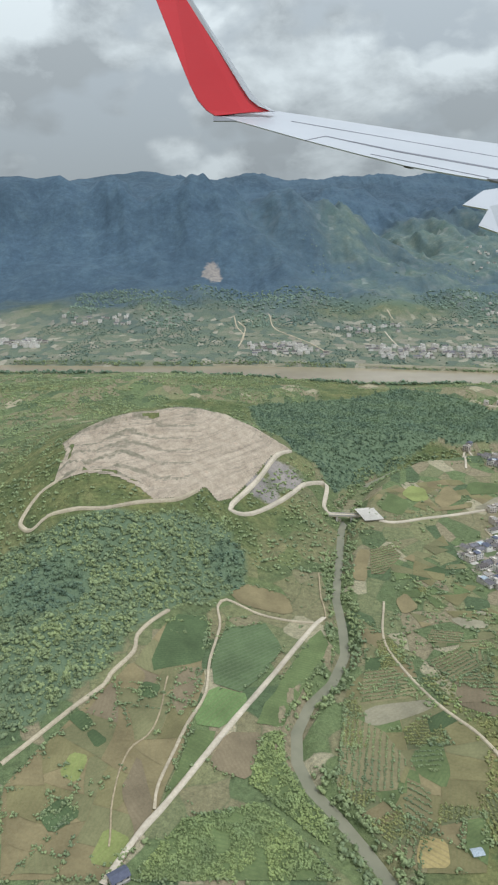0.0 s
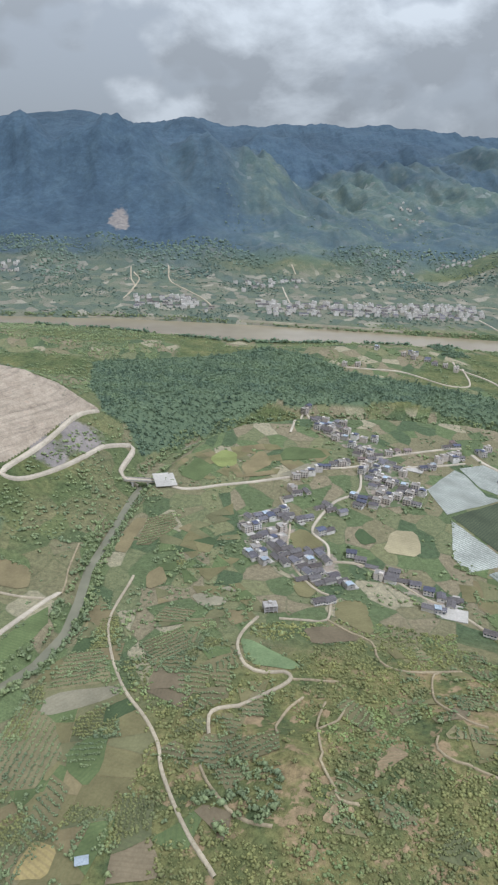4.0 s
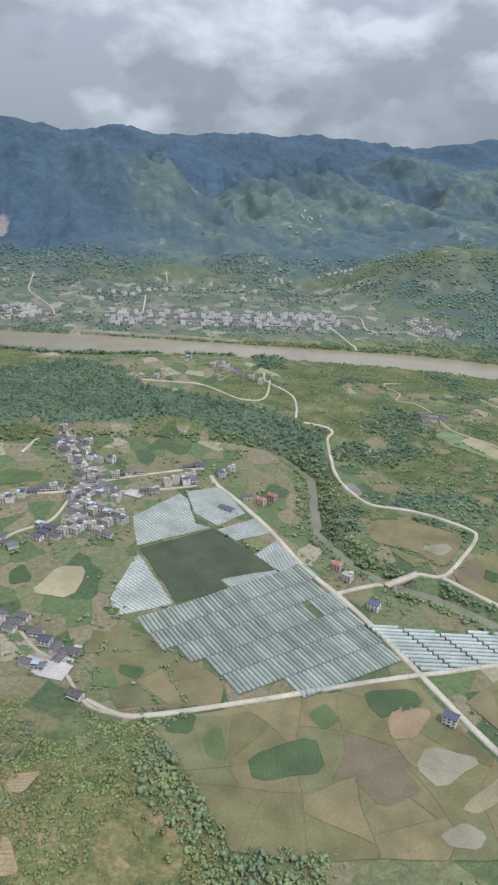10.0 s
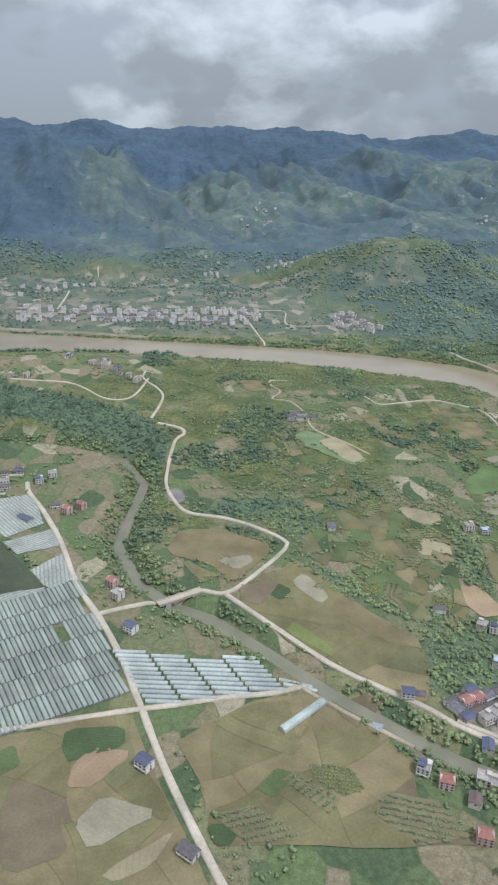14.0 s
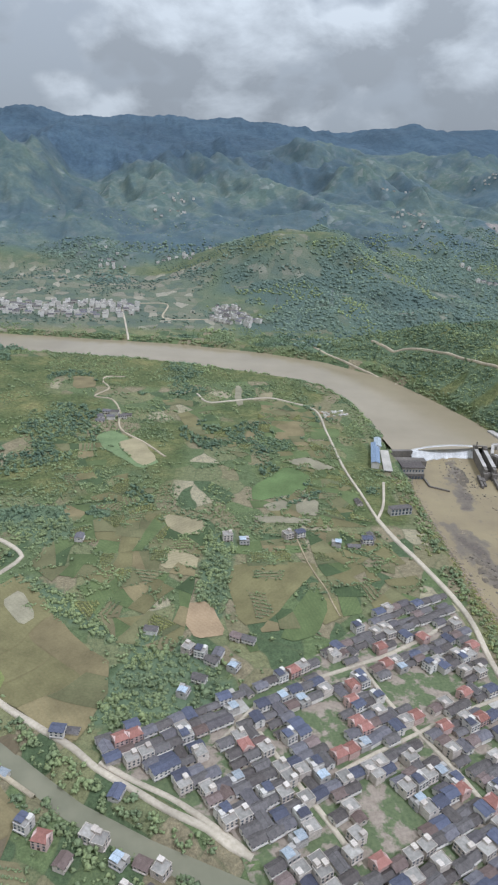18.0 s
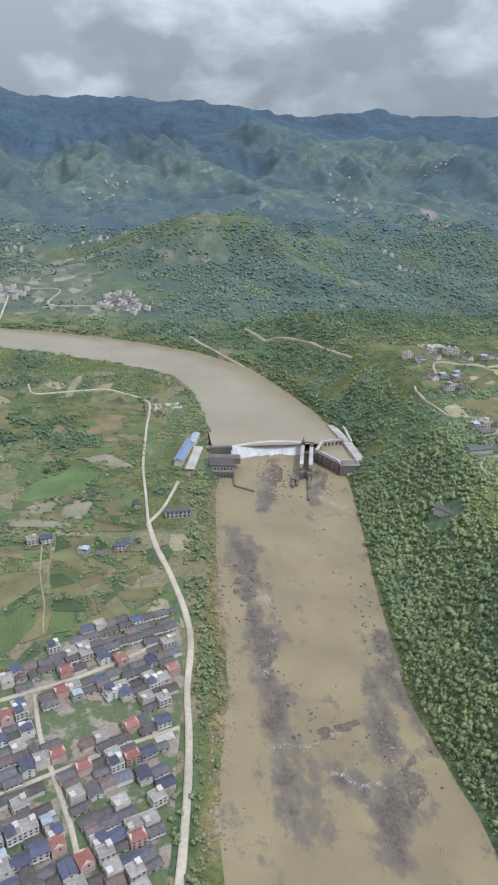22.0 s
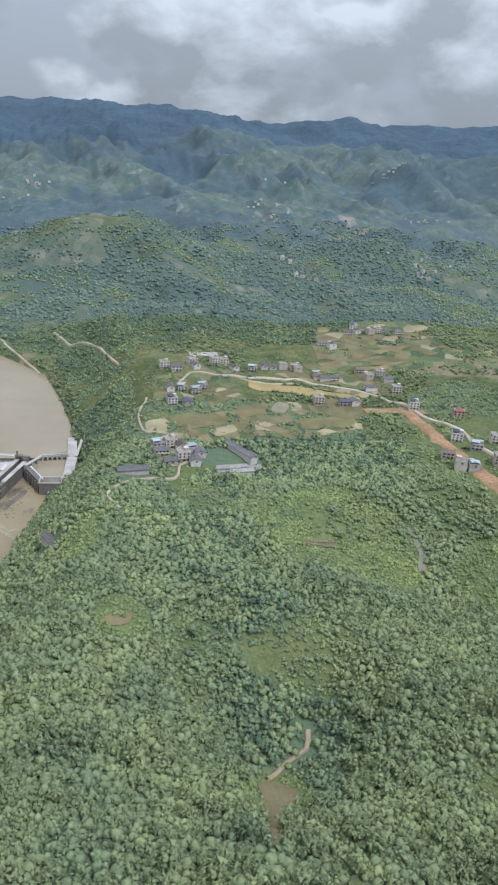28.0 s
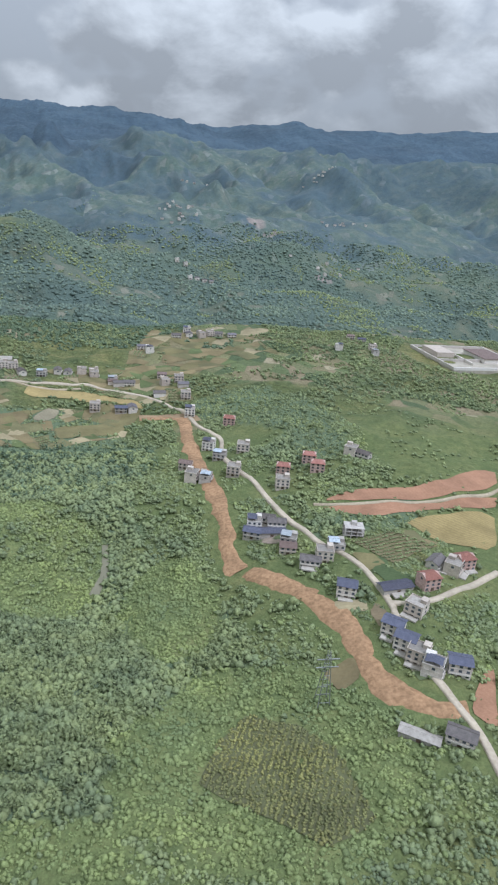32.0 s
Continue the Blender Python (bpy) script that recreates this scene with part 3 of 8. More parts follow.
def wooded(x, y):
    w = np.zeros(np.shape(x), bool)
    for ring in WOODS:
        w |= inside(x, y, ring)
    east = (x > bank_east(y) + 6) & ~fresh(x, y) & (y < 640) & (x < 1170 + 60 * rough(x, y, 90, 31))
    slope = (x > bank_east(y) + 6) & (y > 600) & (y < 1050) & (x < 985)
    w |= (east | slope) & (rough(x, y, 46, 32) + 0.5 * rough(x, y, 18, 33) > -0.5)
    return w


def clearing(x, y):
    """Open meadows among the far woods."""
    return (x > 760) & (y > 1000) & (rough(x, y, 75, 116) + 0.6 * rough(x, y, 27, 117) > 0.5)


def scrub(x, y):
    return np.clip(np.exp(-((x - 218) / 115) ** 2 - ((y - 215) / 72) ** 2) * 1.9, 0, 1)


def mesh_of(name, verts, faces, smooth_shade=False):
    me = bpy.data.meshes.new(name)
    verts, faces = np.asarray(verts, np.float32), np.asarray(faces, np.int32)
    n = faces.shape[1]
    me.vertices.add(len(verts))
    me.vertices.foreach_set("co", verts.ravel())
    me.loops.add(faces.size)
    me.loops.foreach_set("vertex_index", faces.ravel())
    me.polygons.add(len(faces))
    me.polygons.foreach_set("loop_start", np.arange(0, faces.size, n, dtype=np.int32))
    me.polygons.foreach_set("loop_total", np.full(len(faces), n, np.int32))
    if smooth_shade:
        me.polygons.foreach_set("use_smooth", np.ones(len(faces), bool))
    me.update(calc_edges=True)
    return me


def grid_faces(nx, ny):
    i = (np.arange(ny - 1)[:, None] * nx + np.arange(nx - 1)[None, :]).ravel()
    return np.stack([i, i + 1, i + nx + 1, i + nx], 1)


me = mesh_of("ground", np.stack([MX.ravel(), MY.ravel(), GZ.ravel()], 1), grid_faces(len(GX), len(GY)), True)
x, y = MX.ravel(), MY.ravel()
woody = np.maximum(wooded(x, y), 0.9 * smooth(700, 800, x + 60 * rough(x, y, 70, 36)) * smooth(930, 1010, y + 30 * rough(x, y, 50, 37)) * (rough(x, y, 60, 38) > -0.45)).astype(float)
farm = (1 - smooth(0.0, 1.0, scrub(x, y))) * (1 - woody) * (y < 1500)
farm *= np.where((x > bank_east(y)) & (y < 1010), smooth(980, 1030, x) * smooth(540, 620, y) * smooth(-0.2, 0.1, rough(x, y, 70, 41)), 1.0)
farm *= 1 - np.clip(np.exp(-((x + 90) / 130) ** 2 - ((y - 520) / 130) ** 2) * 1.8, 0, 1)
farm *= np.where((y > 640) & (y < 1000) & (x < 900), smooth(-0.25, 0.05, rough(x, y, 60, 42)), 1.0)
farm *= np.where((x > 430) & (x < 800) & (y > 500) & (y < 960), smooth(-0.1, 0.2, rough(x, y, 48, 43)), 1.0)
farm *= 1 - 0.75 * smooth(1480, 1600, y)
farm = np.maximum(farm, 0.85 * smooth(1105, 1130, y) * (1 - smooth(1500, 1600, y)) * (1 - smooth(640, 800, x + 0.35 * (y - 1200))))
farm *= 1 - smooth(720, 800, x) * smooth(900, 1060, y)
# how much painted haze blue the ground takes, growing with distance
haze_wood_at = np.clip(smooth(0, 650, y + 150 * rough(x, y, 210, 51) + 90 * rough(x, y, 70, 56) - 1400 - 480 * smooth(120, 520, x)), 0, 1)
haze_wood_at *= 1 - 0.2 * smooth(0.25, 0.6, rough(x, y, 90, 54) + 0.6 * rough(x, y, 34, 55)) * smooth(150, 420, x) * (1 - smooth(2300, 2700, y))
haze_wood_at = np.maximum(haze_wood_at, 0.5 * smooth(720, 820, x + 60 * rough(x, y, 70, 36)) * smooth(960, 1150, y + 40 * rough(x, y, 60, 53)))
haze_wood_at = np.maximum(haze_wood_at, smooth(1440, 1720, y + 60 * rough(x, y, 80, 57)))
upland = smooth(40, 200, x) * smooth(1480, 1620, y)
farm = np.maximum(farm, 0.8 * upland * (rough(x, y, 110, 46) + 0.6 * rough(x, y, 40, 47) > 0.15) * (1 - smooth(2300, 2600, y)))
woody = np.maximum(woody, 0.85 * upland * smooth(-0.35, 0.05, rough(x, y, 150, 44) + 0.7 * rough(x, y, 50, 45)))
sunny = np.exp(-((x - 890) / 130) ** 2 - ((y - 1485) / 85) ** 2)
haze_wood_at *= 1 - 0.9 * sunny
woody *= 1 - 0.9 * sunny
open_land = clearing(x, y).astype(float)
woody *= 1 - 0.85 * open_land
haze_wood_at *= 1 - 0.5 * open_land * (y < 1700)
farm = np.maximum(farm, 0.75 * open_land * (y < 1700))
d, w = away(x, y, LOWER)
shore = np.exp(-((d - w - 3) / 4.5) ** 2) * (x < 850) * (y > 200) * (y < 580)
cov = np.stack([woody, np.clip(farm, 0, 1), np.clip(0.9 * shore + scrub(x, y) * 0.66 + 0.1 * fresh(x, y) * (x > 930) * (y < 560), 0, 1), np.ones_like(x)], 1)
a = me.attributes.new("cover", "FLOAT_COLOR", "POINT")
a.data.foreach_set("color", cov.astype(np.float32).ravel())
a = me.attributes.new("haze_wood", "FLOAT", "POINT")
a.data.foreach_set("value", haze_wood_at.astype(np.float32))
# haze tint for all fields past the river
a = me.attributes.new("haze_field", "FLOAT", "POINT")
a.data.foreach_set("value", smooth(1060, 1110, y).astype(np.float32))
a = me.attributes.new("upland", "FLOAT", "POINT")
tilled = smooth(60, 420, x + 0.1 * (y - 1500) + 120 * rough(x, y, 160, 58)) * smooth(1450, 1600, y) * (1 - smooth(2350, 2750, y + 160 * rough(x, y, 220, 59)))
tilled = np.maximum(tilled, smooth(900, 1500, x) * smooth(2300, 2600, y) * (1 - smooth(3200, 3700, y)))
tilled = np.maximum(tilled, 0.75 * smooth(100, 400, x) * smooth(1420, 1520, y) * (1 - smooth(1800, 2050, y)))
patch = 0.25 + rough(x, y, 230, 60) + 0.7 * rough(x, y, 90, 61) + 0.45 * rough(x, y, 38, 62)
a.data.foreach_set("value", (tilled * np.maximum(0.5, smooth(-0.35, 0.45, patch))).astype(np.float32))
a = me.attributes.new("lush", "FLOAT", "POINT")
lush_at = np.where(x > bank_east(y) + 4, smooth(880, 930, x) * (1 - smooth(520, 640, y)) * (0.55 + 0.45 * fresh(x, y)), 0.0)
a.data.foreach_set("value", lush_at.astype(np.float32))
a = me.attributes.new("scar", "FLOAT", "POINT")
scar = sum(np.exp(-((x - sx) / rx) ** 2 - ((y - sy) / ry) ** 2) for sx, sy, rx, ry in ((-100, 1850, 22, 60), (-85, 1800, 14, 30), (1470, 1790, 22, 26), (1510, 1735, 34, 12), (2080, 2300, 34, 20), (1560, 1500, 22, 10), (30, 545, 17, 16), (10, 515, 14, 12), (466, 545, 7, 11)))
a.data.foreach_set("value", np.clip(scar * 1.5, 0, 1).astype(np.float32))
me.materials.append(OPEN)
tagged(new("ground", me), "rolling green valley ground with fields, woods and mountains", "ground", kind="structure")

# ---- quarry ----
k = Mat("quarry_limestone", 0.95)
vein = k.noise(9.0, 7, 0.7)
c = k.ramp(vein, (0.28, (0.235, 0.187, 0.140)), (0.42, (0.345, 0.280, 0.200)), (0.58, (0.420, 0.348, 0.254)), (0.74, (0.40, 0.285, 0.195)))
c = k.mix(c, k.ramp(k.noise(1.3, 6, 0.75), (0.3, 0.74), (0.62, 1.10)), 1.0, "MULTIPLY")
bed = k.n.new("ShaderNodeMapping")
bed.inputs["Scale"].default_value = (1 / 45, 1 / 45, 1 / 1.6)
k.l.new(k.place, bed.inputs["Vector"])
c = k.mix(c, k.ramp(k.noise(1.0, 6, 0.7, bed.outputs[0]), (0.36, 0.74), (0.5, 1.0), (0.66, 1.10)), 1.0, "MULTIPLY")
level = k.n.new("ShaderNodeSeparateXYZ")
k.l.new(k.n.new("ShaderNodeNewGeometry").outputs["True Normal"], level.inputs[0])
height = k.n.new("ShaderNodeSeparateXYZ")
k.l.new(k.place, height.inputs[0])
# dark bench lines: growth on the ledges plus shade painted into the colour
ledge_shade = k.ramp(k.noise(2.5, 5, 0.7), (0.3, (0.10, 0.10, 0.06)), (0.7, (0.24, 0.21, 0.15)))
c = k.mix(c, ledge_shade, k.sums(k.ramp(level.outputs[2], (0.955, 0.0), (0.99, 0.7)), k.ramp(k.sums(height.outputs[2], 0.01), (0.37, 0.0), (0.41, 1.0))))
c = k.mix(c, ledge_shade, k.sums(k.attribute("ledge_shade"), k.ramp(k.noise(6.0, 4), (0.35, 0.25), (0.55, 1.0))))
k.bump(k.noise(2.2, 6, 0.65), 0.6, 0.9)
LIMESTONE = k.done(c)
qx, qy = np.meshgrid(np.arange(-154, 44, 1.5), np.arange(440, 606, 1.5))
qz = land(qx, qy)
v = 0.12 * qz + 0.88 * land(np.full_like(qx, -50.0), qy + 0.8 * np.maximum(-98 - qx, 0) + 0.06 * qx) + 1.0 * rough(qx, qy, 40, 22)
step = 6.0
f = v / step - np.floor(v / step)
bench = step * (np.floor(v / step) + smooth(0.2, 1.0, f))
deep = np.mean([inside(qx + a * r, qy + b * r, QUARRY) for r in (9, 13, 17, 21) for a, b in ((1, 0), (-1, 0), (0, 1), (0, -1))], axis=0)
qz = np.clip(np.clip(bench, 28 + 0.05 * (qy - 450), 75), land(qx, qy) + 1.1 - 11 * np.clip(3.2 * deep - 2.2, 0, 1), land(qx, qy) + 1.5) + 0.8 * rough(qx, qy, 7, 23) + 0.5 * rough(qx, qy, 3, 24)
edge = np.minimum.reduce([inside(qx + a, qy + b, QUARRY).astype(float) for a, b in ((5, 0), (-5, 0), (0, 5), (0, -5))])
qz = np.where(edge > 0, qz, land(qx, qy) + 0.4)
keep = inside(qx, qy, QUARRY).ravel()
faces = grid_faces(qx.shape[1], qx.shape[0])
me = mesh_of("quarry", np.stack([qx.ravel(), qy.ravel(), qz.ravel()], 1), faces[keep[faces].all(axis=1)])
a = me.attributes.new("ledge_shade", "FLOAT", "POINT")
shelf_at = (f < 0.24) * np.clip(0.12 + smooth(-55, -85, qx), 0, 1) * (v > 34)
a.data.foreach_set("value", (0.9 * shelf_at).astype(np.float32).ravel())
me.materials.append(LIMESTONE)
tagged(new("quarry", me), "open limestone quarry with stepped benches in hillside", "quarry", kind="structure")


def ribbon(name, line, z, material, label, extra=1.5):
    """A sheet of water along a line of (x, y, half width)."""
    pts = np.array(line, float)
    t = np.gradient(pts[:, :2], axis=0)
    t /= np.linalg.norm(t, axis=1)[:, None]
    n = np.stack([-t[:, 1], t[:, 0]], 1)
    v = []
    for k in (-1.0, -0.33, 0.33, 1.0):
        v.append(np.c_[pts[:, :2] + n * (pts[:, 2:3] + extra) * k, np.full(len(pts), z)])
    v = np.stack(v, 1).reshape(-1, 3)
    me = mesh_of(name, v, grid_faces(4, len(pts)))
    me.materials.append(material)
    return tagged(new(name, me), label, "river", kind="structure")


ribbon("river_reservoir", UPPER, 0.0, MUDDY, "wide still brown river above the weir", 3)
lx, ly = np.meshgrid(np.arange(700, 944, 2.5), steps((-2600, -260, 26), (-260, 662, 3)))
me = mesh_of("river_below_weir", np.stack([lx.ravel(), ly.ravel(), np.full(lx.size, -8.0)], 1), grid_faces(lx.shape[1], lx.shape[0]), True)
d, w = away(lx.ravel(), ly.ravel(), LOWER)
bm = bmesh.new()
bm.from_mesh(me)
bm.verts.ensure_lookup_table()
bmesh.ops.delete(bm, geom=[bm.verts[int(n)] for n in np.nonzero(d > w + 6)[0]], context="VERTS")
bm.to_mesh(me)
bm.free()
co = np.empty(len(me.vertices) * 3)
me.vertices.foreach_get("co", co)
lx, ly = co.reshape(-1, 3)[:, 0], co.reshape(-1, 3)[:, 1]
shoal = np.zeros(len(lx))
for line in (((829, 500, 5), (826, 459, 8), (823, 422, 8), (820, 382, 7), (820, 343, 8), (825, 321, 9), (816, 299, 10)),
             ((889, 400, 4), (884, 385, 6), (875, 364, 7), (869, 339, 8), (865, 321, 9), (856, 299, 8), (851, 285, 7)),
             ((848, 537, 4), (859, 576, 5), (872, 622, 5)), ((903, 600, 4), (893, 563, 4), (888, 545, 3)),
             ((822, 512, 6), (826, 490, 9)), ((880, 356, 6), (882, 326, 5)), ((808, 512, 5), (800, 470, 4), (803, 430, 4)), ((840, 314, 7), (858, 306, 6))):
    d, w = away(lx, ly, line)
    d = np.maximum(d + 3.5 * rough(lx, ly, 13, 140) + 2.5 * rough(lx, ly, 6, 141), 0)
    shoal = np.maximum(shoal, np.exp(-(d / (1.25 * w)) ** 2))
a = me.attributes.new("shoal", "FLOAT", "POINT")
a.data.foreach_set("value", shoal.astype(np.float32))
me.materials.append(SHALLOW)
tagged(new("river_below_weir", me), "shallow muddy river with rocks and rapids", "river", kind="structure")
ribbon("brook", BROOK + BROOK2[1:], -10.0, MURKY, "narrow grey-green brook between tree-lined banks", 2.6)

# ---- roads and tracks ----
ROADS = {"concrete": (CONCRETE, "pale concrete country road between fields", 0.85), "gravel": (GRAVEL, "light gravel farm road through fields", 0.78),
         "track": (TRACK, "narrow earth footpath worn through scrub", 0.7), "soil": (SOIL, "raw orange earth cutting for a new road", 0.45)}
ROAD_LINES = []


def glide(points, gap=4.0):
    """A smooth line through points, every few metres."""
    p = np.array(points, float)
    p = np.vstack([2 * p[0] - p[1], p, 2 * p[-1] - p[-2]])
    out = []
    for a, b, c, d in zip(p, p[1:], p[2:], p[3:]):
        n = max(2, int(np.hypot(*(c - b)) / gap))
        t = np.arange(n)[:, None] / n
        out.append(0.5 * (2 * b + (c - a) * t + (2 * a - 5 * b + 4 * c - d) * t ** 2 + (3 * b - a - 3 * c + d) * t ** 3))
    return np.vstack(out + [p[-2:-1]])


def road(kind, wide, *points):
    wide *= 0.62 if kind != "soil" else 1.15
    mat, label, lift = ROADS[kind]
    p = glide(points, 4.0 if kind != "soil" else 2.2)
    if kind in ("track", "soil"):
        p = p + np.stack([rough(p[:, 0], p[:, 1], 14, 61), rough(p[:, 0], p[:, 1], 14, 62)], 1) * 0.8
    t = np.gradient(p, axis=0)
    t /= np.maximum(np.linalg.norm(t, axis=1), 1e-6)[:, None]
    n = np.stack([-t[:, 1], t[:, 0]], 1)
    half = np.full(len(p), wide / 2.0)
    half = half * (1 + (0.3 if kind == "soil" else 0.1) * rough(p[:, 0], p[:, 1], 11, 63))
    rows = []
    raw = 1.0 if kind == "soil" else 0.0
    for s, drop in ((-1.12, -1.0 + 0.3 * raw), (-1, -0.3 * raw), (-0.4, 0.06), (0.4, 0.06), (1, -0.3 * raw), (1.12, -1.0 + 0.3 * raw)):
        q = p + n * (half * s * (1 + raw * 0.3 * rough(p[:, 0], p[:, 1] + 30 * np.sign(s), 23, 66) + raw * 0.22 * rough(p[:, 0] + 40 * np.sign(s), p[:, 1], 4, 64)))[:, None]
        rows.append(np.c_[q, ground(q[:, 0], q[:, 1]) + lift + drop + raw * (0.3 * rough(q[:, 0], q[:, 1], 4, 65) + 0.2 * rough(q[:, 0], q[:, 1], 1.7, 67))])
    v = np.stack(rows, 1)
    mid = v[:, 1:5, 2].max(axis=1)
    if not raw:
        v[:, 1:5, 2] = np.maximum(v[:, 1:5, 2], mid[:, None] - 0.25)
    me = mesh_of("road", v.reshape(-1, 3), grid_faces(6, len(p)))
    me.materials.append(mat)
    ROAD_LINES.append((p[:: 2], wide))
    return tagged(new("footpath" if kind == "track" else "earth_cutting" if kind == "soil" else "road", me), label, "road", kind="structure")


road("concrete", 4, (-54, 191), (-43, 214), (-33, 230), (-11, 269), (12, 309), (41, 363), (47, 368))
road("track", 1.5, (47, 368), (47, 396), (48, 422))
road("gravel", 2.2, (-39, 224), (-39, 236), (-34, 255), (-29, 272), (-22, 291), (-21, 316), (-17, 349), (-19, 369), (-14, 378), (-4, 374), (7, 368), (24, 364), (39, 363))
road("gravel", 3, (-109, 245), (-98, 258), (-84, 275), (-72, 289), (-70, 296), (-61, 313), (-61, 326), (-55, 341), (-47, 354))
road("track", 1.2, (-55, 207), (-57, 233), (-55, 254), (-45, 267), (-41, 299))
road("concrete", 5, (37, 584), (24, 563), (9, 527), (-13, 483), (-11, 476), (2, 482), (27, 512), (58, 557), (68, 562), (62, 525), (69, 522), (76, 521))
road("gravel", 4, (-123, 488), (-135, 466), (-150, 459), (-158, 440), (-156, 432), (-147, 424), (-137, 431), (-119, 429), (-92, 428), (-57, 454), (-39, 480))
road("concrete", 4, (86, 520), (110, 500), (144, 508), (194, 523), (221, 537))
road("gravel", 2.2, (86, 387), (78, 345), (82, 315), (91, 287), (102, 268), (110, 251), (112, 239), (119, 217), (126, 201), (133, 189))
road("gravel", 2.5, (131, 252), (131, 263), (135, 267), (144, 268), (155, 274), (164, 279), (169, 284), (166, 288), (157, 288), (148, 293), (145, 309), (149, 322), (157, 335))
road("track", 1.5, (169, 283), (178, 283), (191, 283))
road("gravel", 2, (168, 333), (184, 332), (194, 334), (201, 360))
road("track", 1.8, (195, 334), (204, 323), (214, 315), (214, 300), (224, 291), (253, 294))
road("track", 1.5, (173, 273), (165, 266), (159, 254), (159, 247))
road("track", 1.5, (182, 268), (176, 254), (175, 232), (173, 228), (176, 215), (177, 210), (184, 209))
road("track", 1.5, (224, 241), (221, 233), (226, 227), (234, 222), (241, 216), (240, 206), (240, 198))
road("track", 1.5, (253, 294), (239, 290), (232, 271), (231, 257), (237, 246), (245, 242))
road("concrete", 5, (358, 569), (362, 554), (375, 530), (393, 490), (411, 439), (428, 405), (441, 374), (452, 340), (463, 305), (475, 274), (485, 250), (491, 237), (495, 224))
road("concrete", 4, (289, 330), (306, 318), (320, 318), (344, 322), (377, 327), (412, 333), (452, 339), (463, 340), (490, 344), (514, 346), (529, 350))
road("gravel", 3, (527, 348), (533, 342), (547, 328), (558, 319), (569, 310))
road("concrete", 4, (425, 411), (440, 416), (465, 423), (480, 430), (497, 427), (519, 449), (537, 472), (537, 482), (522, 498), (501, 512), (476, 521), (466, 539), (460, 566), (462, 605), (467, 643), (474, 655), (471, 667), (450, 679))
road("concrete", 3.5, (445, 689), (451, 721), (454, 761), (447, 791), (432, 823), (433, 847))
road("concrete", 3, (437, 823), (427, 770), (416, 749), (396, 755), (373, 789), (354, 805), (317, 811), (293, 816))
road("concrete", 4.5, (496, 425), (511, 406), (526, 387), (545, 363), (565, 345), (581, 332), (592, 320), (608, 307), (619, 298), (633, 289), (641, 281), (648, 276))
road("concrete", 5, (769, 511), (773, 484), (780, 456), (786, 423), (787, 398), (783, 368), (782, 345), (780, 321), (777, 298), (774, 279), (771, 266), (768, 254), (765, 243))
road("concrete", 3, (769, 511), (768, 549), (767, 595), (771, 664), (774, 722), (753, 745), (732, 756), (693, 743), (671, 738), (663, 764))
road("concrete", 3, (769, 511), (780, 532), (791, 565))
road("track", 1.5, (707, 484), (709, 458), (713, 432), (716, 410))
road("gravel", 2.5, (627, 605), (612, 634), (591, 667), (589, 707), (580, 742), (564, 751), (576, 778), (569, 804), (572, 822), (591, 823))
road("concrete", 4, (1056, 683), (1098, 690), (1142, 682), (1180, 647), (1195, 616), (1206, 573), (1212, 561), (1208, 526), (1216, 502), (1221, 491), (1228, 452), (1238, 420), (1247, 398), (1253, 365), (1252, 357), (1251, 345), (1252, 324), (1255, 310), (1257, 295), (1256, 282), (1255, 270), (1253, 257))
road("concrete", 4, (1253, 364), (1264, 361), (1281, 366), (1312, 383))
road("soil", 8, (1189, 613), (1192, 594), (1191, 546), (1197, 490), (1198, 451), (1198, 423), (1200, 413))
road("soil", 8, (1203, 409), (1209, 399), (1219, 384), (1230, 355), (1234, 332), (1237, 321), (1246, 309), (1258, 305))
road("soil", 5, (1162, 621), (1178, 617), (1194, 608))
road("gravel", 3, (1246, 456), (1271, 451), (1310, 452), (1344, 460), (1360, 467))
road("gravel", 2.5, (979, 463), (972, 475), (974, 486), (988, 502), (1009, 502), (1013, 520), (1022, 525))
road("gravel", 3, (1018, 654), (1021, 670), (1034, 694), (1068, 681), (1117, 681))
road("gravel", 2.5, (994, 646), (988, 607), (992, 573), (1008, 567))
road("gravel", 3, (828, 962), (841, 938), (862, 902), (885, 864), (897, 834))
road("gravel", 3, (893, 927), (911, 903), (927, 882), (949, 831), (971, 747))
road("concrete", 4, (274, 1184), (273, 1389))
road("concrete", 4, (590, 1028), (582, 1144), (577, 1204))
road("gravel", 4, (-16, 1282), (-8, 1419), (-23, 1468))
road("gravel", 4, (44, 1521), (57, 1405), (118, 1272), (139, 1184))
road("gravel", 4, (308, 1552), (313, 1506))
road("gravel", 4, (598, 1252), (648, 1246), (641, 1151), (705, 1145))
road("gravel", 4, (-32, 1498), (-24, 1425), (-10, 1349), (-20, 1250))
road("track", 3, (1052, 332), (1050, 325), (1042, 321), (1034, 312))
road("concrete", 3.2, (659, 333), (668, 310), (677, 289), (685, 269))
road("concrete", 3.2, (716, 370), (721, 347), (728, 327), (736, 305), (741, 287))
road("concrete", 3.2, (639, 326), (660, 348), (681, 360), (709, 370), (733, 379), (761, 393), (780, 406))
road("concrete", 2.6, (686, 308), (703, 316), (727, 326), (748, 335), (778, 345))
road("concrete", 3.5, (593, 323), (607, 312), (623, 301), (641, 284), (647, 277))
road("gravel", 2.5, (184, 490), (187, 451), (181, 408), (192, 371), (200, 363))
road("concrete", 3, (204, 609), (227, 682), (247, 619), (261, 578), (254, 537), (245, 501), (223, 483), (202, 445), (209, 425), (207, 405))
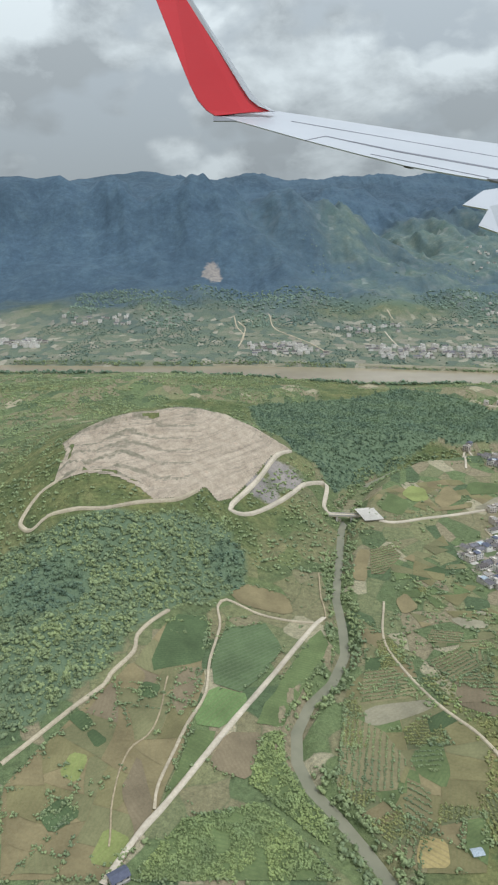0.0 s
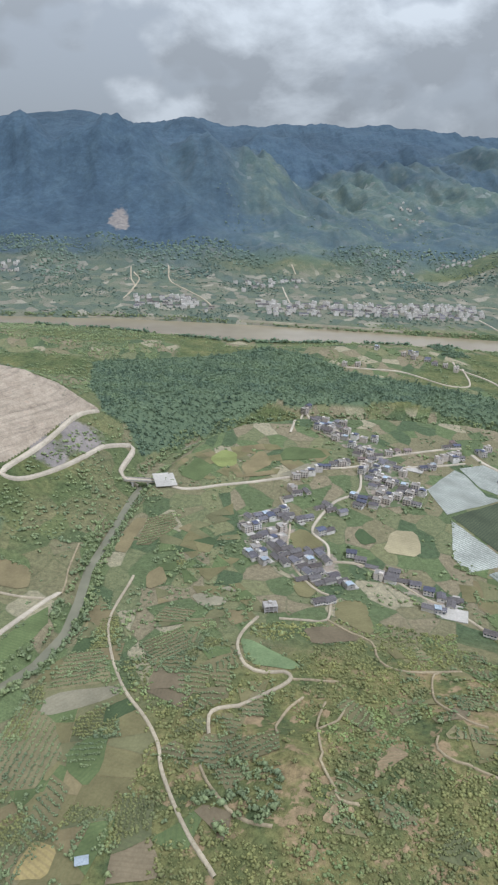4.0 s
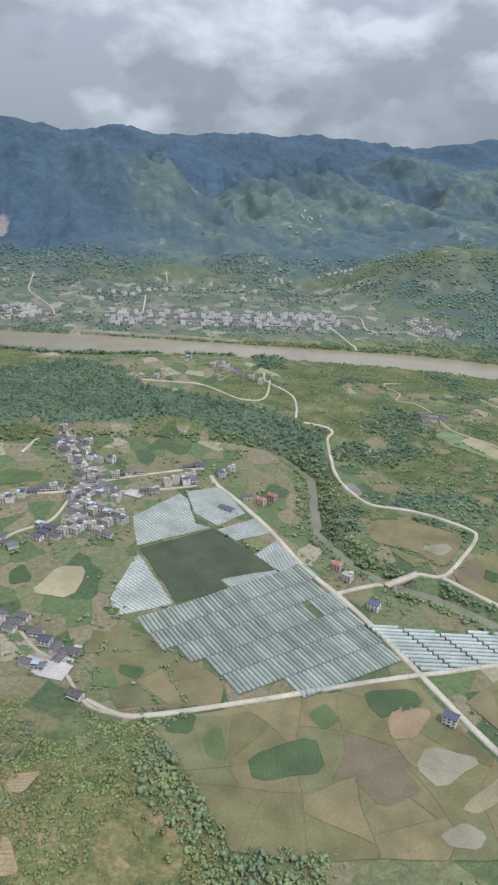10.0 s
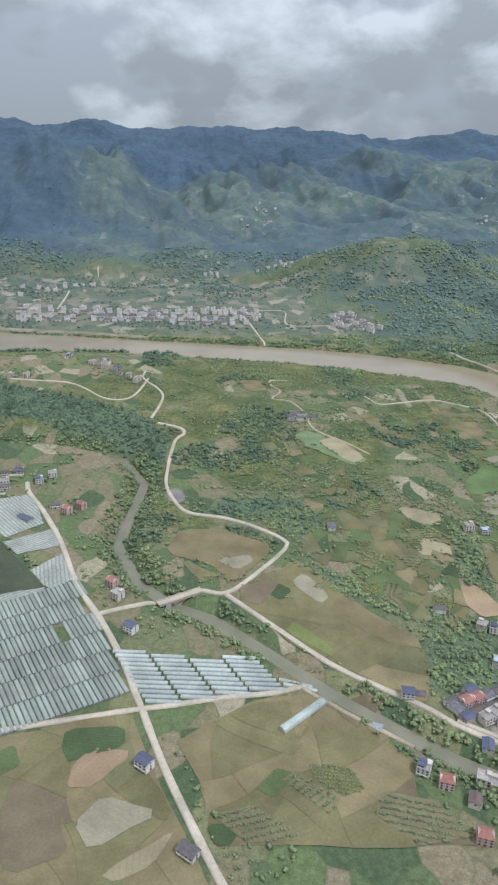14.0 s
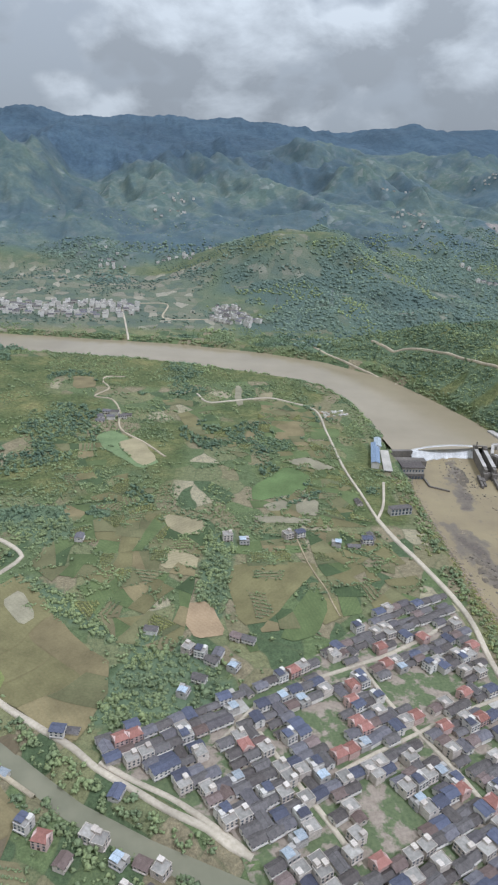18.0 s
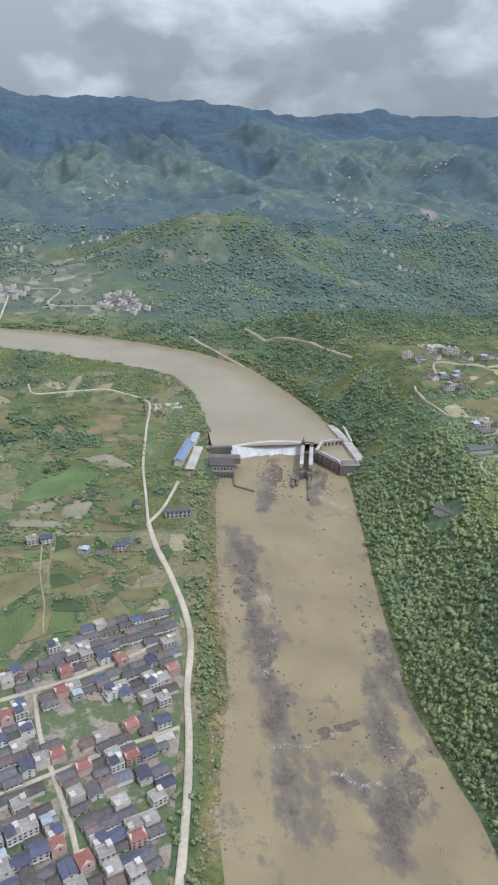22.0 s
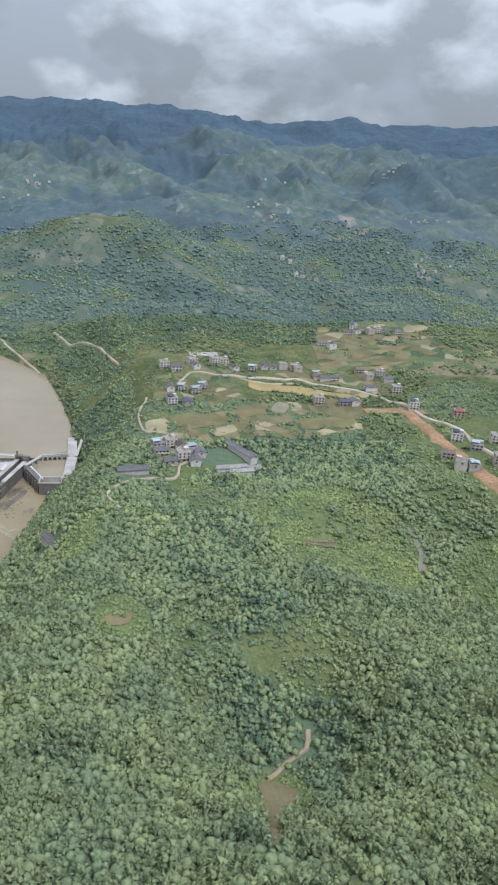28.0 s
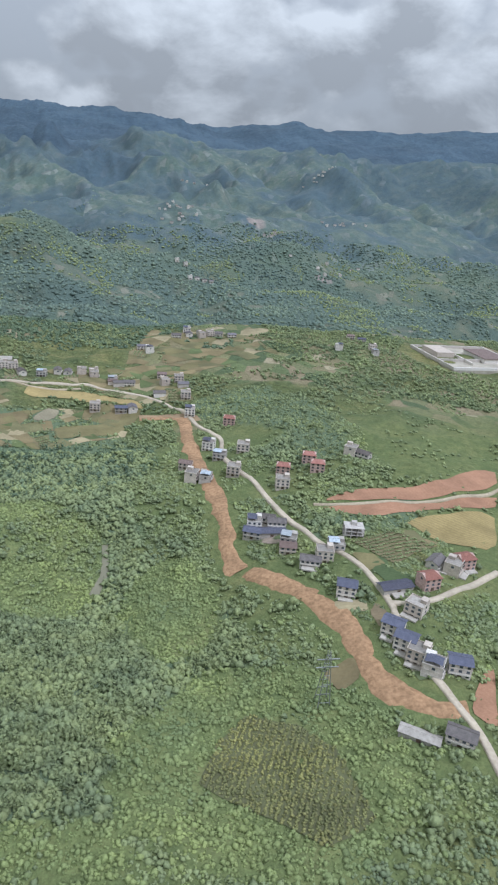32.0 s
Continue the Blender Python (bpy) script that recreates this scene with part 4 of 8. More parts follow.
road("concrete", 3, (194, 523), (221, 537), (253, 544), (283, 563), (328, 577), (353, 582))
road("concrete", 3, (280, 542), (322, 547), (346, 552))
road("gravel", 3, (205, 404), (226, 404), (245, 389), (259, 370), (273, 357), (290, 326), (306, 318))

# ---- fields ----
FIELD_RINGS, FIELD_LIFTS = [], []
FIELD_WORDS = {"dark": "dark green crop field with sharp edges", "green": "green vegetable field among other parcels", "bright": "bright green rice field beside a track",
               "lime": "yellow-green ripening field parcel", "gold": "golden ripe field parcel", "tan": "dry tan stubble field with faint drill lines", "olive": "olive green field of low crops",
               "straw": "pale straw coloured harvested field", "brown": "bare brown ploughed field", "orange": "bare orange earth field", "pale": "pale bare field parcel", "red": "large field of bare red earth", "pond": "small murky pond between trees",
               "pondgreen": "pale green flooded field", "net": "vegetable beds under grey netting", "leafy": "leafy green orchard plot", "darkbed": "dark planted beds between plastic film",
               "rows": "orchard plot with rows of small bushes", "rowsbrown": "brown earth plot with rows of bushes", "lowland": "tan-green field of mixed low crops", "town": "trodden pale earth between town houses", "film": "field covered with white plastic mulch film", "bareslope": "bare tan earth slope cut for planting"}


def field(kind, *ring, lift=0.3, bend=0.0, soften=False):
    from mathutils.geometry import delaunay_2d_cdt
    edge = []
    if soften:
        ring = tuple((a[0] + (b[0] - a[0]) * t, a[1] + (b[1] - a[1]) * t) for a, b in zip(ring, ring[1:] + ring[:1]) for t in (0.16, 0.84))
    for (ax, ay), (bx, by) in zip(ring, ring[1:] + ring[:1]):
        n = max(1, int(math.hypot(bx - ax, by - ay) / 3.5))
        edge += [(ax + (bx - ax) * i / n, ay + (by - ay) * i / n) for i in range(n)]
    e = np.array(edge)
    e += 0.5 * np.stack([rough(e[:, 0], e[:, 1], 9, 71), rough(e[:, 0], e[:, 1], 9, 72)], 1)
    e += bend * np.stack([rough(e[:, 0], e[:, 1], 27, 73), rough(e[:, 0], e[:, 1], 27, 74)], 1)
    gx, gy = np.meshgrid(np.arange(e[:, 0].min(), e[:, 0].max(), 5.0), np.arange(e[:, 1].min(), e[:, 1].max(), 5.0))
    core = inside(gx, gy, tuple(map(tuple, e)))
    pts = [Vector(p) for p in e] + [Vector((a, b)) for a, b in zip(gx[core], gy[core])]
    v, _, f, *_ = delaunay_2d_cdt(pts, [], [list(range(len(e)))], 1, 1e-3)
    v = np.array([tuple(p) for p in v])
    me = bpy.data.meshes.new("field")
    mx, my = (float(q) for q in e.mean(axis=0))
    under = [h for (h, mid), (_, r) in zip(FIELD_LIFTS, FIELD_RINGS) if within(mx, my, r) or within(*mid, ring)]
    lift = max([lift] + [h + 0.11 for h in under]) + 0.004 * (len(FIELD_RINGS) % 13)
    FIELD_LIFTS.append((lift, (float(mx), float(my))))
    me.from_pydata(np.c_[v, ground(v[:, 0], v[:, 1]) + lift].tolist(), [], f)
    me.materials.append(CROPS[kind])
    FIELD_RINGS.append((kind, ring))
    return tagged(new("field", me), FIELD_WORDS[kind], "field", group="field parcels of the valley", kind="structure")


def cut(ring, px, py, nx, ny):
    """The part of a ring on one side of a line."""
    out = []
    for (ax, ay), (bx, by) in zip(ring, ring[1:] + ring[:1]):
        a, b = (ax - px) * nx + (ay - py) * ny, (bx - px) * nx + (by - py) * ny
        if a >= 0:
            out.append((ax, ay))
        if a * b < 0:
            out.append((ax + (bx - ax) * a / (a - b), ay + (by - ay) * a / (a - b)))
    return tuple(out)


PLOTS = {"dry": ("tan", "olive", "tan", "olive", "olive", "tan", "lowland", "olive", "tan", "brown", "lowland", "tan", "olive"),
         "mixed": ("tan", "olive", "green", "lowland", "dark", "olive", "lowland", "green", "rows", "olive", "green", "lowland", "leafy")}
PLOTS["terrace"] = ("olive", "tan", "green", "lowland", "olive", "rows", "tan", "straw", "green", "lowland", "tan")
PLOTS["orchard"] = ("rows", "rowsbrown", "rows", "olive", "leafy", "brown", "rows", "rowsbrown", "green")
plot_dice = random.Random(21)


def parcels(mix, size, odds, *ring):
    """Small plots that share a stretch of ground, split again and again across their longer side."""
    made = list(FIELD_RINGS)
    if odds == 1:
        field("tan", *ring, lift=0.14)
    queue = [tuple(ring)]
    while queue:
        r = queue.pop()
        if len(r) < 3:
            continue
        p = np.array(r)
        c = p.mean(axis=0)
        w, axes = np.linalg.eigh(np.cov((p - c).T) + np.eye(2) * 1e-6)
        spread = (p - c) @ axes
        long, wide = np.ptp(spread[:, 1]), np.ptp(spread[:, 0])
        if long * wide > size * size * plot_dice.uniform(1.1, 2.6) and long > 6:
            t = plot_dice.uniform(-0.16, 0.16) * long
            n = axes[:, 1] @ np.array(((1, plot_dice.uniform(-0.12, 0.12)), (0, 1)))
            m = c + axes[:, 1] * t
            queue += [cut(r, *m, *n), cut(r, *m, *(-n))]
            continue
        if plot_dice.random() > odds or wide < 2.2 or any(within(*c, q) for _, q in made):
            continue
        if odds < 1 and any(np.min(np.hypot(l[:, 0] - c[0], l[:, 1] - c[1])) < s / 2 + 2.5 for l, s in ROAD_LINES):
            continue
        wet, bank = away(p[:, 0], p[:, 1], BROOK + BROOK2[1:])
        if np.min(wet - bank) < 5:
            continue
        q = tuple((float(a), float(b)) for a, b in c + (p - c) * plot_dice.uniform(0.975, 0.995))
        field(plot_dice.choice(PLOTS[mix]), *q, bend=6.0 if size > 20 else 3.6)


field("town", (151, 461), (185, 478), (191, 437), (213, 412), (211, 377), (189, 374), (172, 395), (157, 401))
field("town", (224, 685), (245, 631), (279, 590), (293, 511), (284, 483), (255, 477), (250, 518), (257, 562), (229, 623))
field("town", (220, 416), (246, 395), (270, 374), (282, 366), (266, 350), (244, 380), (221, 407))
field("town", (999, 552), (1026, 550), (1027, 522), (1000, 516))
field("town", (1211, 454), (1228, 450), (1227, 421), (1210, 433))
field("town", (1247, 349), (1253, 342), (1258, 321), (1247, 320), (1245, 337))
field("town", (591, 339), (624, 345), (660, 361), (700, 384), (742, 416), (783, 424), (782, 372), (775, 319), (771, 284), (765, 260), (756, 246), (691, 253), (647, 265), (642, 286), (594, 319))
parcels("dry", 23, 1.0, (482, 282), (537, 339), (566, 303), (560, 280), (577, 262), (485, 269))
parcels("dry", 15, 1.0, (-105, 233), (-87, 264), (-59, 307), (-46, 344), (-23, 352), (-27, 272), (-39, 226), (-54, 193), (-92, 193))
parcels("mixed", 14, 1.0, (39, 237), (48, 288), (63, 314), (69, 367), (82, 346), (90, 287), (107, 255), (88, 196), (63, 196), (55, 209))
field("brown", (-50, 193), (-45, 210), (-54, 233), (-49, 254), (-39, 223), bend=1.2, soften=True)
field("dark", (-86, 222), (-78, 230), (-68, 222), (-78, 213), bend=1.2, soften=True)
field("lime", (-61, 200), (-58, 216), (-46, 210), (-51, 198), bend=1.2, soften=True)
field("dark", (-55, 291), (-52, 295), (-44, 293), (-47, 284), (-55, 286), bend=1.2, soften=True)
field("dark", (-86, 270), (-81, 275), (-73, 268), (-77, 262), bend=1.2, soften=True)
field("dark", (-76, 262), (-73, 265), (-65, 259), (-69, 254), bend=1.2, soften=True)
field("lime", (-82, 241), (-79, 252), (-71, 250), (-73, 236), bend=1.2, soften=True)
field("tan", (-69, 289), (-61, 307), (-52, 299), (-55, 288), bend=1.2, soften=True)
field("bright", (-27, 272), (-20, 297), (0, 294), (-11, 270), bend=1.2, soften=True)
field("green", (-37, 227), (-27, 269), (-13, 268), (-34, 233), bend=1.2, soften=True)
field("brown", (-19, 248), (-10, 268), (7, 269), (1, 240), bend=1.2, soften=True)
field("brown", (-39, 285), (-36, 306), (-25, 309), (-27, 292), (-33, 275), bend=1.2, soften=True)
field("net", (-20, 317), (-14, 348), (10, 359), (19, 334), (6, 308), (-5, 295), (-18, 299))
field("tan", (-13, 386), (0, 400), (25, 393), (26, 370), (-4, 376), bend=1.2, soften=True)
field("green", (-41, 198), (-27, 220), (7, 229), (33, 193), (-42, 193))
field("green", (8, 231), (0, 240), (7, 268), (16, 271), (17, 250), (24, 235), (31, 222), (32, 206))
field("green", (1, 275), (42, 358), (47, 337), (23, 295), (16, 273), bend=1.2, soften=True)
field("dark", (-52, 301), (-45, 351), (-22, 356), (-23, 316), (-33, 309), bend=1.2, soften=True)
field("tan", (65, 345), (66, 358), (80, 353), (78, 329), bend=1.2, soften=True)
field("pale", (58, 286), (90, 287), (92, 281), (56, 272), bend=1.2, soften=True)
field("rows", (62, 314), (78, 315), (86, 290), (56, 288))
field("rows", (38, 240), (48, 284), (64, 268), (71, 250), (63, 235), (38, 233))
field("rowsbrown", (69, 241), (77, 233), (74, 219), (63, 207), (64, 223))
field("green", (72, 253), (89, 265), (88, 242), (83, 233), (74, 243), bend=1.2, soften=True)
field("gold", (64, 205), (68, 213), (77, 209), (76, 197), (63, 198), bend=1.2, soften=True)
field("tan", (73, 433), (79, 456), (88, 456), (79, 413), (70, 415), bend=1.2, soften=True)
field("rows", (89, 456), (105, 464), (110, 448), (92, 422), (84, 422))
field("lime", (132, 551), (144, 570), (155, 563), (154, 541), (140, 536), bend=1.2, soften=True)
field("green", (107, 524), (122, 553), (137, 536), (123, 510), bend=1.2, soften=True)
field("green", (185, 553), (199, 580), (227, 576), (231, 560), (208, 554), bend=1.2, soften=True)
field("pale", (187, 527), (217, 550), (226, 545), (195, 525), bend=1.2, soften=True)
field("tan", (157, 540), (175, 573), (185, 548), (162, 524), bend=1.2, soften=True)
field("straw", (244, 422), (259, 449), (276, 447), (271, 416), bend=1.2, soften=True)
field("dark", (230, 441), (237, 451), (245, 435), (233, 428), bend=1.2, soften=True)
field("olive", (182, 435), (195, 446), (207, 430), (205, 412), (188, 416), bend=1.2, soften=True)
field("pale", (120, 362), (127, 365), (142, 356), (139, 349), (126, 349), bend=1.2, soften=True)
field("pale", (136, 369), (149, 374), (149, 363), bend=1.2, soften=True)
field("pondgreen", (147, 314), (154, 312), (176, 293), (170, 289), (150, 295), bend=1.2, soften=True)
field("olive", (203, 357), (220, 360), (219, 326), (215, 321), (198, 337), bend=1.2, soften=True)
field("olive", (179, 376), (185, 383), (195, 371), (188, 358), (181, 360), bend=1.2, soften=True)
field("film", (300, 506), (333, 540), (339, 532), (344, 497), (354, 491), (305, 471))
field("film", (338, 543), (362, 550), (374, 528), (380, 510), (359, 493), (344, 510))
field("film", (358, 488), (390, 504), (396, 482), (370, 473))
field("film", (381, 456), (398, 472), (410, 445), (396, 435))
field("film", (358, 431), (392, 445), (393, 434), (363, 423))
field("film", (306, 463), (329, 410), (297, 400), (292, 416))
field("darkbed", (307, 468), (356, 490), (379, 458), (393, 438), (357, 432), (362, 421), (331, 411))
parcels("dry", 23, 1.0, (297, 393), (320, 377), (355, 341), (346, 325), (305, 321), (289, 362))
field("dark", (301, 350), (302, 358), (316, 354), (312, 344), bend=1.2, soften=True)
parcels("dry", 23, 1.0, (337, 318), (449, 335), (458, 305), (472, 272), (481, 246), (444, 242), (351, 246), (333, 285), (319, 310))
field("dark", (325, 306), (327, 317), (340, 319), (337, 305), bend=1.2, soften=True)
field("dark", (361, 292), (391, 303), (393, 282), (362, 277), bend=1.2, soften=True)
field("green", (342, 305), (350, 311), (353, 289), (344, 292), bend=1.2, soften=True)
field("dark", (420, 328), (446, 328), (447, 318), (424, 310), (420, 317), bend=1.2, soften=True)
field("orange", (426, 310), (434, 317), (451, 315), (436, 298), (425, 299), bend=1.2, soften=True)
field("pale", (430, 282), (440, 294), (462, 285), (437, 269), bend=1.2, soften=True)
field("straw", (442, 261), (468, 278), (459, 263), (447, 258), bend=1.2, soften=True)
field("pale", (429, 250), (441, 255), (448, 249), (442, 243), (432, 245), bend=1.2, soften=True)
field("dark", (479, 277), (494, 278), (489, 268), (483, 268), bend=1.2, soften=True)
field("green", (390, 316), (400, 322), (405, 311), (395, 304), bend=1.2, soften=True)
field("brown", (402, 278), (424, 285), (430, 269), (411, 262), bend=1.2, soften=True)
field("tan", (460, 470), (471, 499), (501, 496), (533, 475), (499, 433), (491, 456), bend=1.2, soften=True)
field("pale", (492, 463), (513, 466), (516, 459), (504, 449), bend=1.2, soften=True)
field("dark", (516, 424), (528, 432), (533, 421), (523, 415), bend=1.2, soften=True)
field("brown", (503, 430), (524, 447), (529, 435), (506, 417), bend=1.2, soften=True)
field("pondgreen", (571, 655), (588, 665), (623, 598), (608, 583), (580, 624), bend=1.2, soften=True)
field("straw", (588, 636), (608, 648), (621, 601), (608, 587), bend=1.2, soften=True)
parcels("dry", 23, 1.0, (502, 420), (540, 454), (591, 383), (593, 362), (581, 334), (526, 388))
field("lime", (525, 392), (531, 400), (548, 378), (547, 369), bend=1.2, soften=True)
field("brown", (501, 421), (518, 440), (528, 434), (515, 413), bend=1.2, soften=True)
field("dark", (518, 425), (526, 433), (534, 426), (526, 417), bend=1.2, soften=True)
field("pale", (534, 433), (543, 443), (555, 420), (548, 413), bend=1.2, soften=True)
field("straw", (623, 516), (650, 505), (646, 488), (628, 489), bend=1.2, soften=True)
field("straw", (625, 476), (644, 466), (642, 454), (620, 457), bend=1.2, soften=True)
field("orange", (629, 425), (646, 427), (653, 400), (636, 398), (630, 413), bend=1.2, soften=True)
field("olive", (665, 460), (713, 461), (713, 452), (676, 408), (660, 406), (658, 441), bend=1.2, soften=True)
field("rows", (682, 469), (692, 466), (688, 457), (679, 457))
field("rows", (675, 451), (692, 451), (689, 443), (673, 445))
field("rows", (668, 433), (677, 430), (680, 415), (670, 408))
field("pale", (691, 529), (711, 539), (707, 521), (694, 520), bend=1.2, soften=True)
field("pale", (716, 535), (735, 540), (729, 516), (714, 518), bend=1.2, soften=True)
field("pale", (685, 514), (723, 512), (721, 505), (682, 503), bend=1.2, soften=True)
field("green", (678, 396), (708, 439), (712, 419), (701, 396), (686, 392), bend=1.2, soften=True)
field("bright", (687, 554), (722, 596), (737, 576), (725, 551), (686, 533), bend=1.2, soften=True)
field("pale", (720, 603), (742, 612), (763, 589), (741, 588), bend=1.2, soften=True)
field("pale", (704, 794), (711, 798), (706, 736), (698, 728), bend=1.2, soften=True)
field("straw", (729, 771), (743, 777), (736, 753), (724, 748), bend=1.2, soften=True)
field("green", (758, 673), (785, 673), (779, 653), (751, 646), bend=1.2, soften=True)
field("tan", (729, 686), (756, 694), (748, 652), (720, 645), bend=1.2, soften=True)
field("tan", (536, 825), (560, 821), (562, 782), (542, 777), bend=1.2, soften=True)
parcels("dry", 23, 1.0, (472, 322), (503, 342), (537, 345), (513, 306), (480, 282))
field("brown", (538, 344), (557, 343), (560, 334), (547, 321), (541, 329), bend=1.2, soften=True)
field("green", (499, 297), (507, 302), (515, 298), (505, 287), (499, 292), bend=1.2, soften=True)
field("leafy", (522, 303), (539, 299), (542, 289), (533, 286), (523, 295))
field("rowsbrown", (510, 296), (516, 300), (531, 285), (526, 278))
field("rows", (549, 288), (568, 282), (578, 266), (556, 263), (543, 277))
field("rows", (481, 282), (497, 285), (515, 269), (494, 269))
field("straw", (992, 587), (1009, 594), (1005, 567), (992, 572), bend=1.2, soften=True)
field("pale", (1094, 638), (1105, 635), (1095, 614), (1086, 618), bend=1.2, soften=True)
field("olive", (1010, 601), (1043, 610), (1058, 597), (1020, 569), bend=1.2, soften=True)
field("straw", (1035, 572), (1052, 584), (1055, 572), (1040, 563), bend=1.2, soften=True)
field("gold", (1079, 685), (1134, 670), (1166, 647), (1163, 636), (1122, 660), (1075, 659), bend=1.2, soften=True)
field("orange", (1161, 630), (1201, 615), (1205, 602), (1162, 620), bend=1.2, soften=True)
field("straw", (1071, 601), (1088, 600), (1079, 575), (1067, 574), bend=1.2, soften=True)
field("olive", (1103, 611), (1148, 617), (1152, 600), (1105, 583), bend=1.2, soften=True)
field("straw", (1279, 862), (1315, 877), (1299, 846), (1271, 840), bend=1.2, soften=True)
field("tan", (1188, 723), (1215, 723), (1212, 713), (1188, 713), bend=1.2, soften=True)
field("red", (1250, 460), (1275, 465), (1317, 470), (1376, 500), (1361, 471), (1311, 454), (1271, 453), bend=1.2, soften=True)
field("red", (1248, 452), (1308, 449), (1357, 463), (1349, 449), (1281, 437), (1256, 445), bend=1.2, soften=True)
field("gold", (1285, 432), (1346, 444), (1322, 401), (1296, 415), bend=1.2, soften=True)
field("straw", (1229, 370), (1243, 368), (1242, 361), (1231, 363), bend=1.2, soften=True)
field("brown", (1247, 366), (1249, 356), (1242, 348), (1242, 360), bend=1.2, soften=True)
field("tan", (1216, 337), (1229, 340), (1230, 330), (1220, 326), bend=1.2, soften=True)
field("dark", (1252, 391), (1264, 400), (1260, 384), (1274, 373), (1257, 370), bend=1.2, soften=True)
field("leafy", (1167, 295), (1174, 310), (1187, 324), (1203, 315), (1212, 302), (1214, 273), (1198, 265), (1187, 279))
field("rows", (1253, 415), (1273, 418), (1291, 404), (1264, 388))
field("rows", (1071, 434), (1090, 437), (1087, 431), (1071, 426))
parcels("mixed", 11.6, 0.85, (564, 512), (618, 522), (650, 500), (646, 464), (625, 391), (594, 400), (572, 449))
parcels("mixed", 11.6, 0.85, (656, 407), (667, 478), (708, 493), (719, 410), (696, 396), (661, 388))
parcels("mixed", 11, 0.85, (712, 496), (760, 491), (772, 442), (771, 419), (742, 417), (719, 410))
parcels("mixed", 12.2, 0.85, (684, 549), (758, 619), (767, 551), (763, 503), (709, 499), (685, 513))
parcels("mixed", 12.2, 0.8, (725, 765), (768, 724), (768, 610), (749, 575), (719, 600), (710, 671))
parcels("mixed", 12.2, 0.45, (623, 756), (670, 730), (705, 659), (692, 598), (655, 646))
parcels("mixed", 13.4, 0.5, (538, 648), (574, 667), (618, 579), (618, 522), (564, 512))
parcels("mixed", 12.2, 0.6, (545, 467), (565, 506), (614, 519), (626, 441), (595, 392), (565, 445))
parcels("mixed", 12.2, 0.9, (461, 483), (474, 500), (512, 486), (530, 474), (502, 449), (482, 437))
parcels("dry", 11, 0.8, (89, 538), (134, 569), (175, 584), (237, 577), (226, 550), (177, 524), (131, 513))
parcels("mixed", 12.2, 0.6, (98, 435), (147, 480), (157, 414), (131, 382), (98, 374))
parcels("mixed", 12.2, 0.6, (291, 413), (314, 419), (311, 334), (291, 339), (283, 372))
parcels("mixed", 11, 0.5, (98, 374), (151, 375), (164, 338), (143, 323), (105, 324))
parcels("terrace", 11, 0.92, (1001, 564), (1062, 628), (1168, 653), (1153, 589), (1111, 573), (1038, 556))
parcels("terrace", 12, 0.85, (1080, 733), (1194, 743), (1205, 649), (1166, 647), (1110, 699))
parcels("terrace", 14, 0.8, (1181, 870), (1282, 861), (1298, 775), (1219, 719), (1153, 750))
parcels("mixed", 11, 0.5, (1253, 415), (1297, 424), (1292, 388), (1257, 370), (1250, 391))
field("tan", (1028, 307), (1035, 311), (1041, 304), (1042, 299), (1035, 288), (1030, 273), (1025, 264), (1024, 271), (1027, 290), bend=1.2, soften=True)
field("tan", (974, 373), (986, 376), (985, 370), (976, 367), bend=1.2, soften=True)
field("pond", (1137, 460), (1140, 461), (1140, 438), (1136, 425), (1131, 425), (1136, 437))
field("rowsbrown", (186, 264), (193, 273), (201, 259), (200, 247), (195, 247))
field("bareslope", (192, 218), (198, 232), (205, 237), (209, 229), (201, 224), bend=1.5, soften=True)
field("bareslope", (274, 244), (278, 238), (282, 228), (276, 226), (273, 232), bend=1.5, soften=True)
field("rows", (254, 239), (264, 262), (272, 258), (261, 238))
field("rowsbrown", (134, 243), (144, 247), (160, 248), (159, 236), (146, 233))
field("rowsbrown", (241, 272), (255, 268), (248, 255), (239, 257))
field("bareslope", (170, 203), (177, 210), (178, 207), (174, 201), bend=1.5, soften=True)
field("rows", (192, 203), (198, 205), (202, 201), (195, 198))
field("bareslope", (268, 275), (280, 277), (275, 263), (267, 266), bend=1.5, soften=True)
field("brown", (180, 324), (201, 329), (210, 316), (183, 308), bend=1.2, soften=True)
field("tan", (93, 389), (102, 398), (106, 380), (95, 371), bend=1.2, soften=True)
field("rows", (97, 318), (118, 330), (124, 306), (104, 298))
field("rows", (108, 352), (124, 345), (118, 333), (101, 338))
field("rowsbrown", (118, 296), (132, 292), (130, 276), (116, 278))
road("track", 1.6, (127, 237), (132, 223), (138, 211), (145, 204), (153, 201))
road("track", 1.4, (176, 249), (185, 255), (191, 264))
parcels("orchard", 12, 0.62, (95, 195), (96, 335), (150, 335), (166, 300), (152, 244), (130, 195))
parcels("orchard", 11, 0.35, (196, 300), (250, 318), (300, 300), (322, 262), (290, 240), (230, 262), (205, 262))
parcels("orchard", 9, 0.2, (170, 245), (215, 262), (262, 250), (262, 205), (215, 190), (172, 200))
parcels("terrace", 10, 0.8, (996, 628), (1004, 694), (1052, 676), (1075, 655), (1040, 622))
field("pale", (180, 1113), (330, 1089), (430, 1067), (428, 1060), (330, 1081), (180, 1105))
field("pale", (-60, 1124), (60, 1121), (60, 1116), (-60, 1119))
field("red", (1258, 304), (1266, 313), (1274, 321), (1278, 322), (1264, 297), (1261, 298), bend=1.2, soften=True)

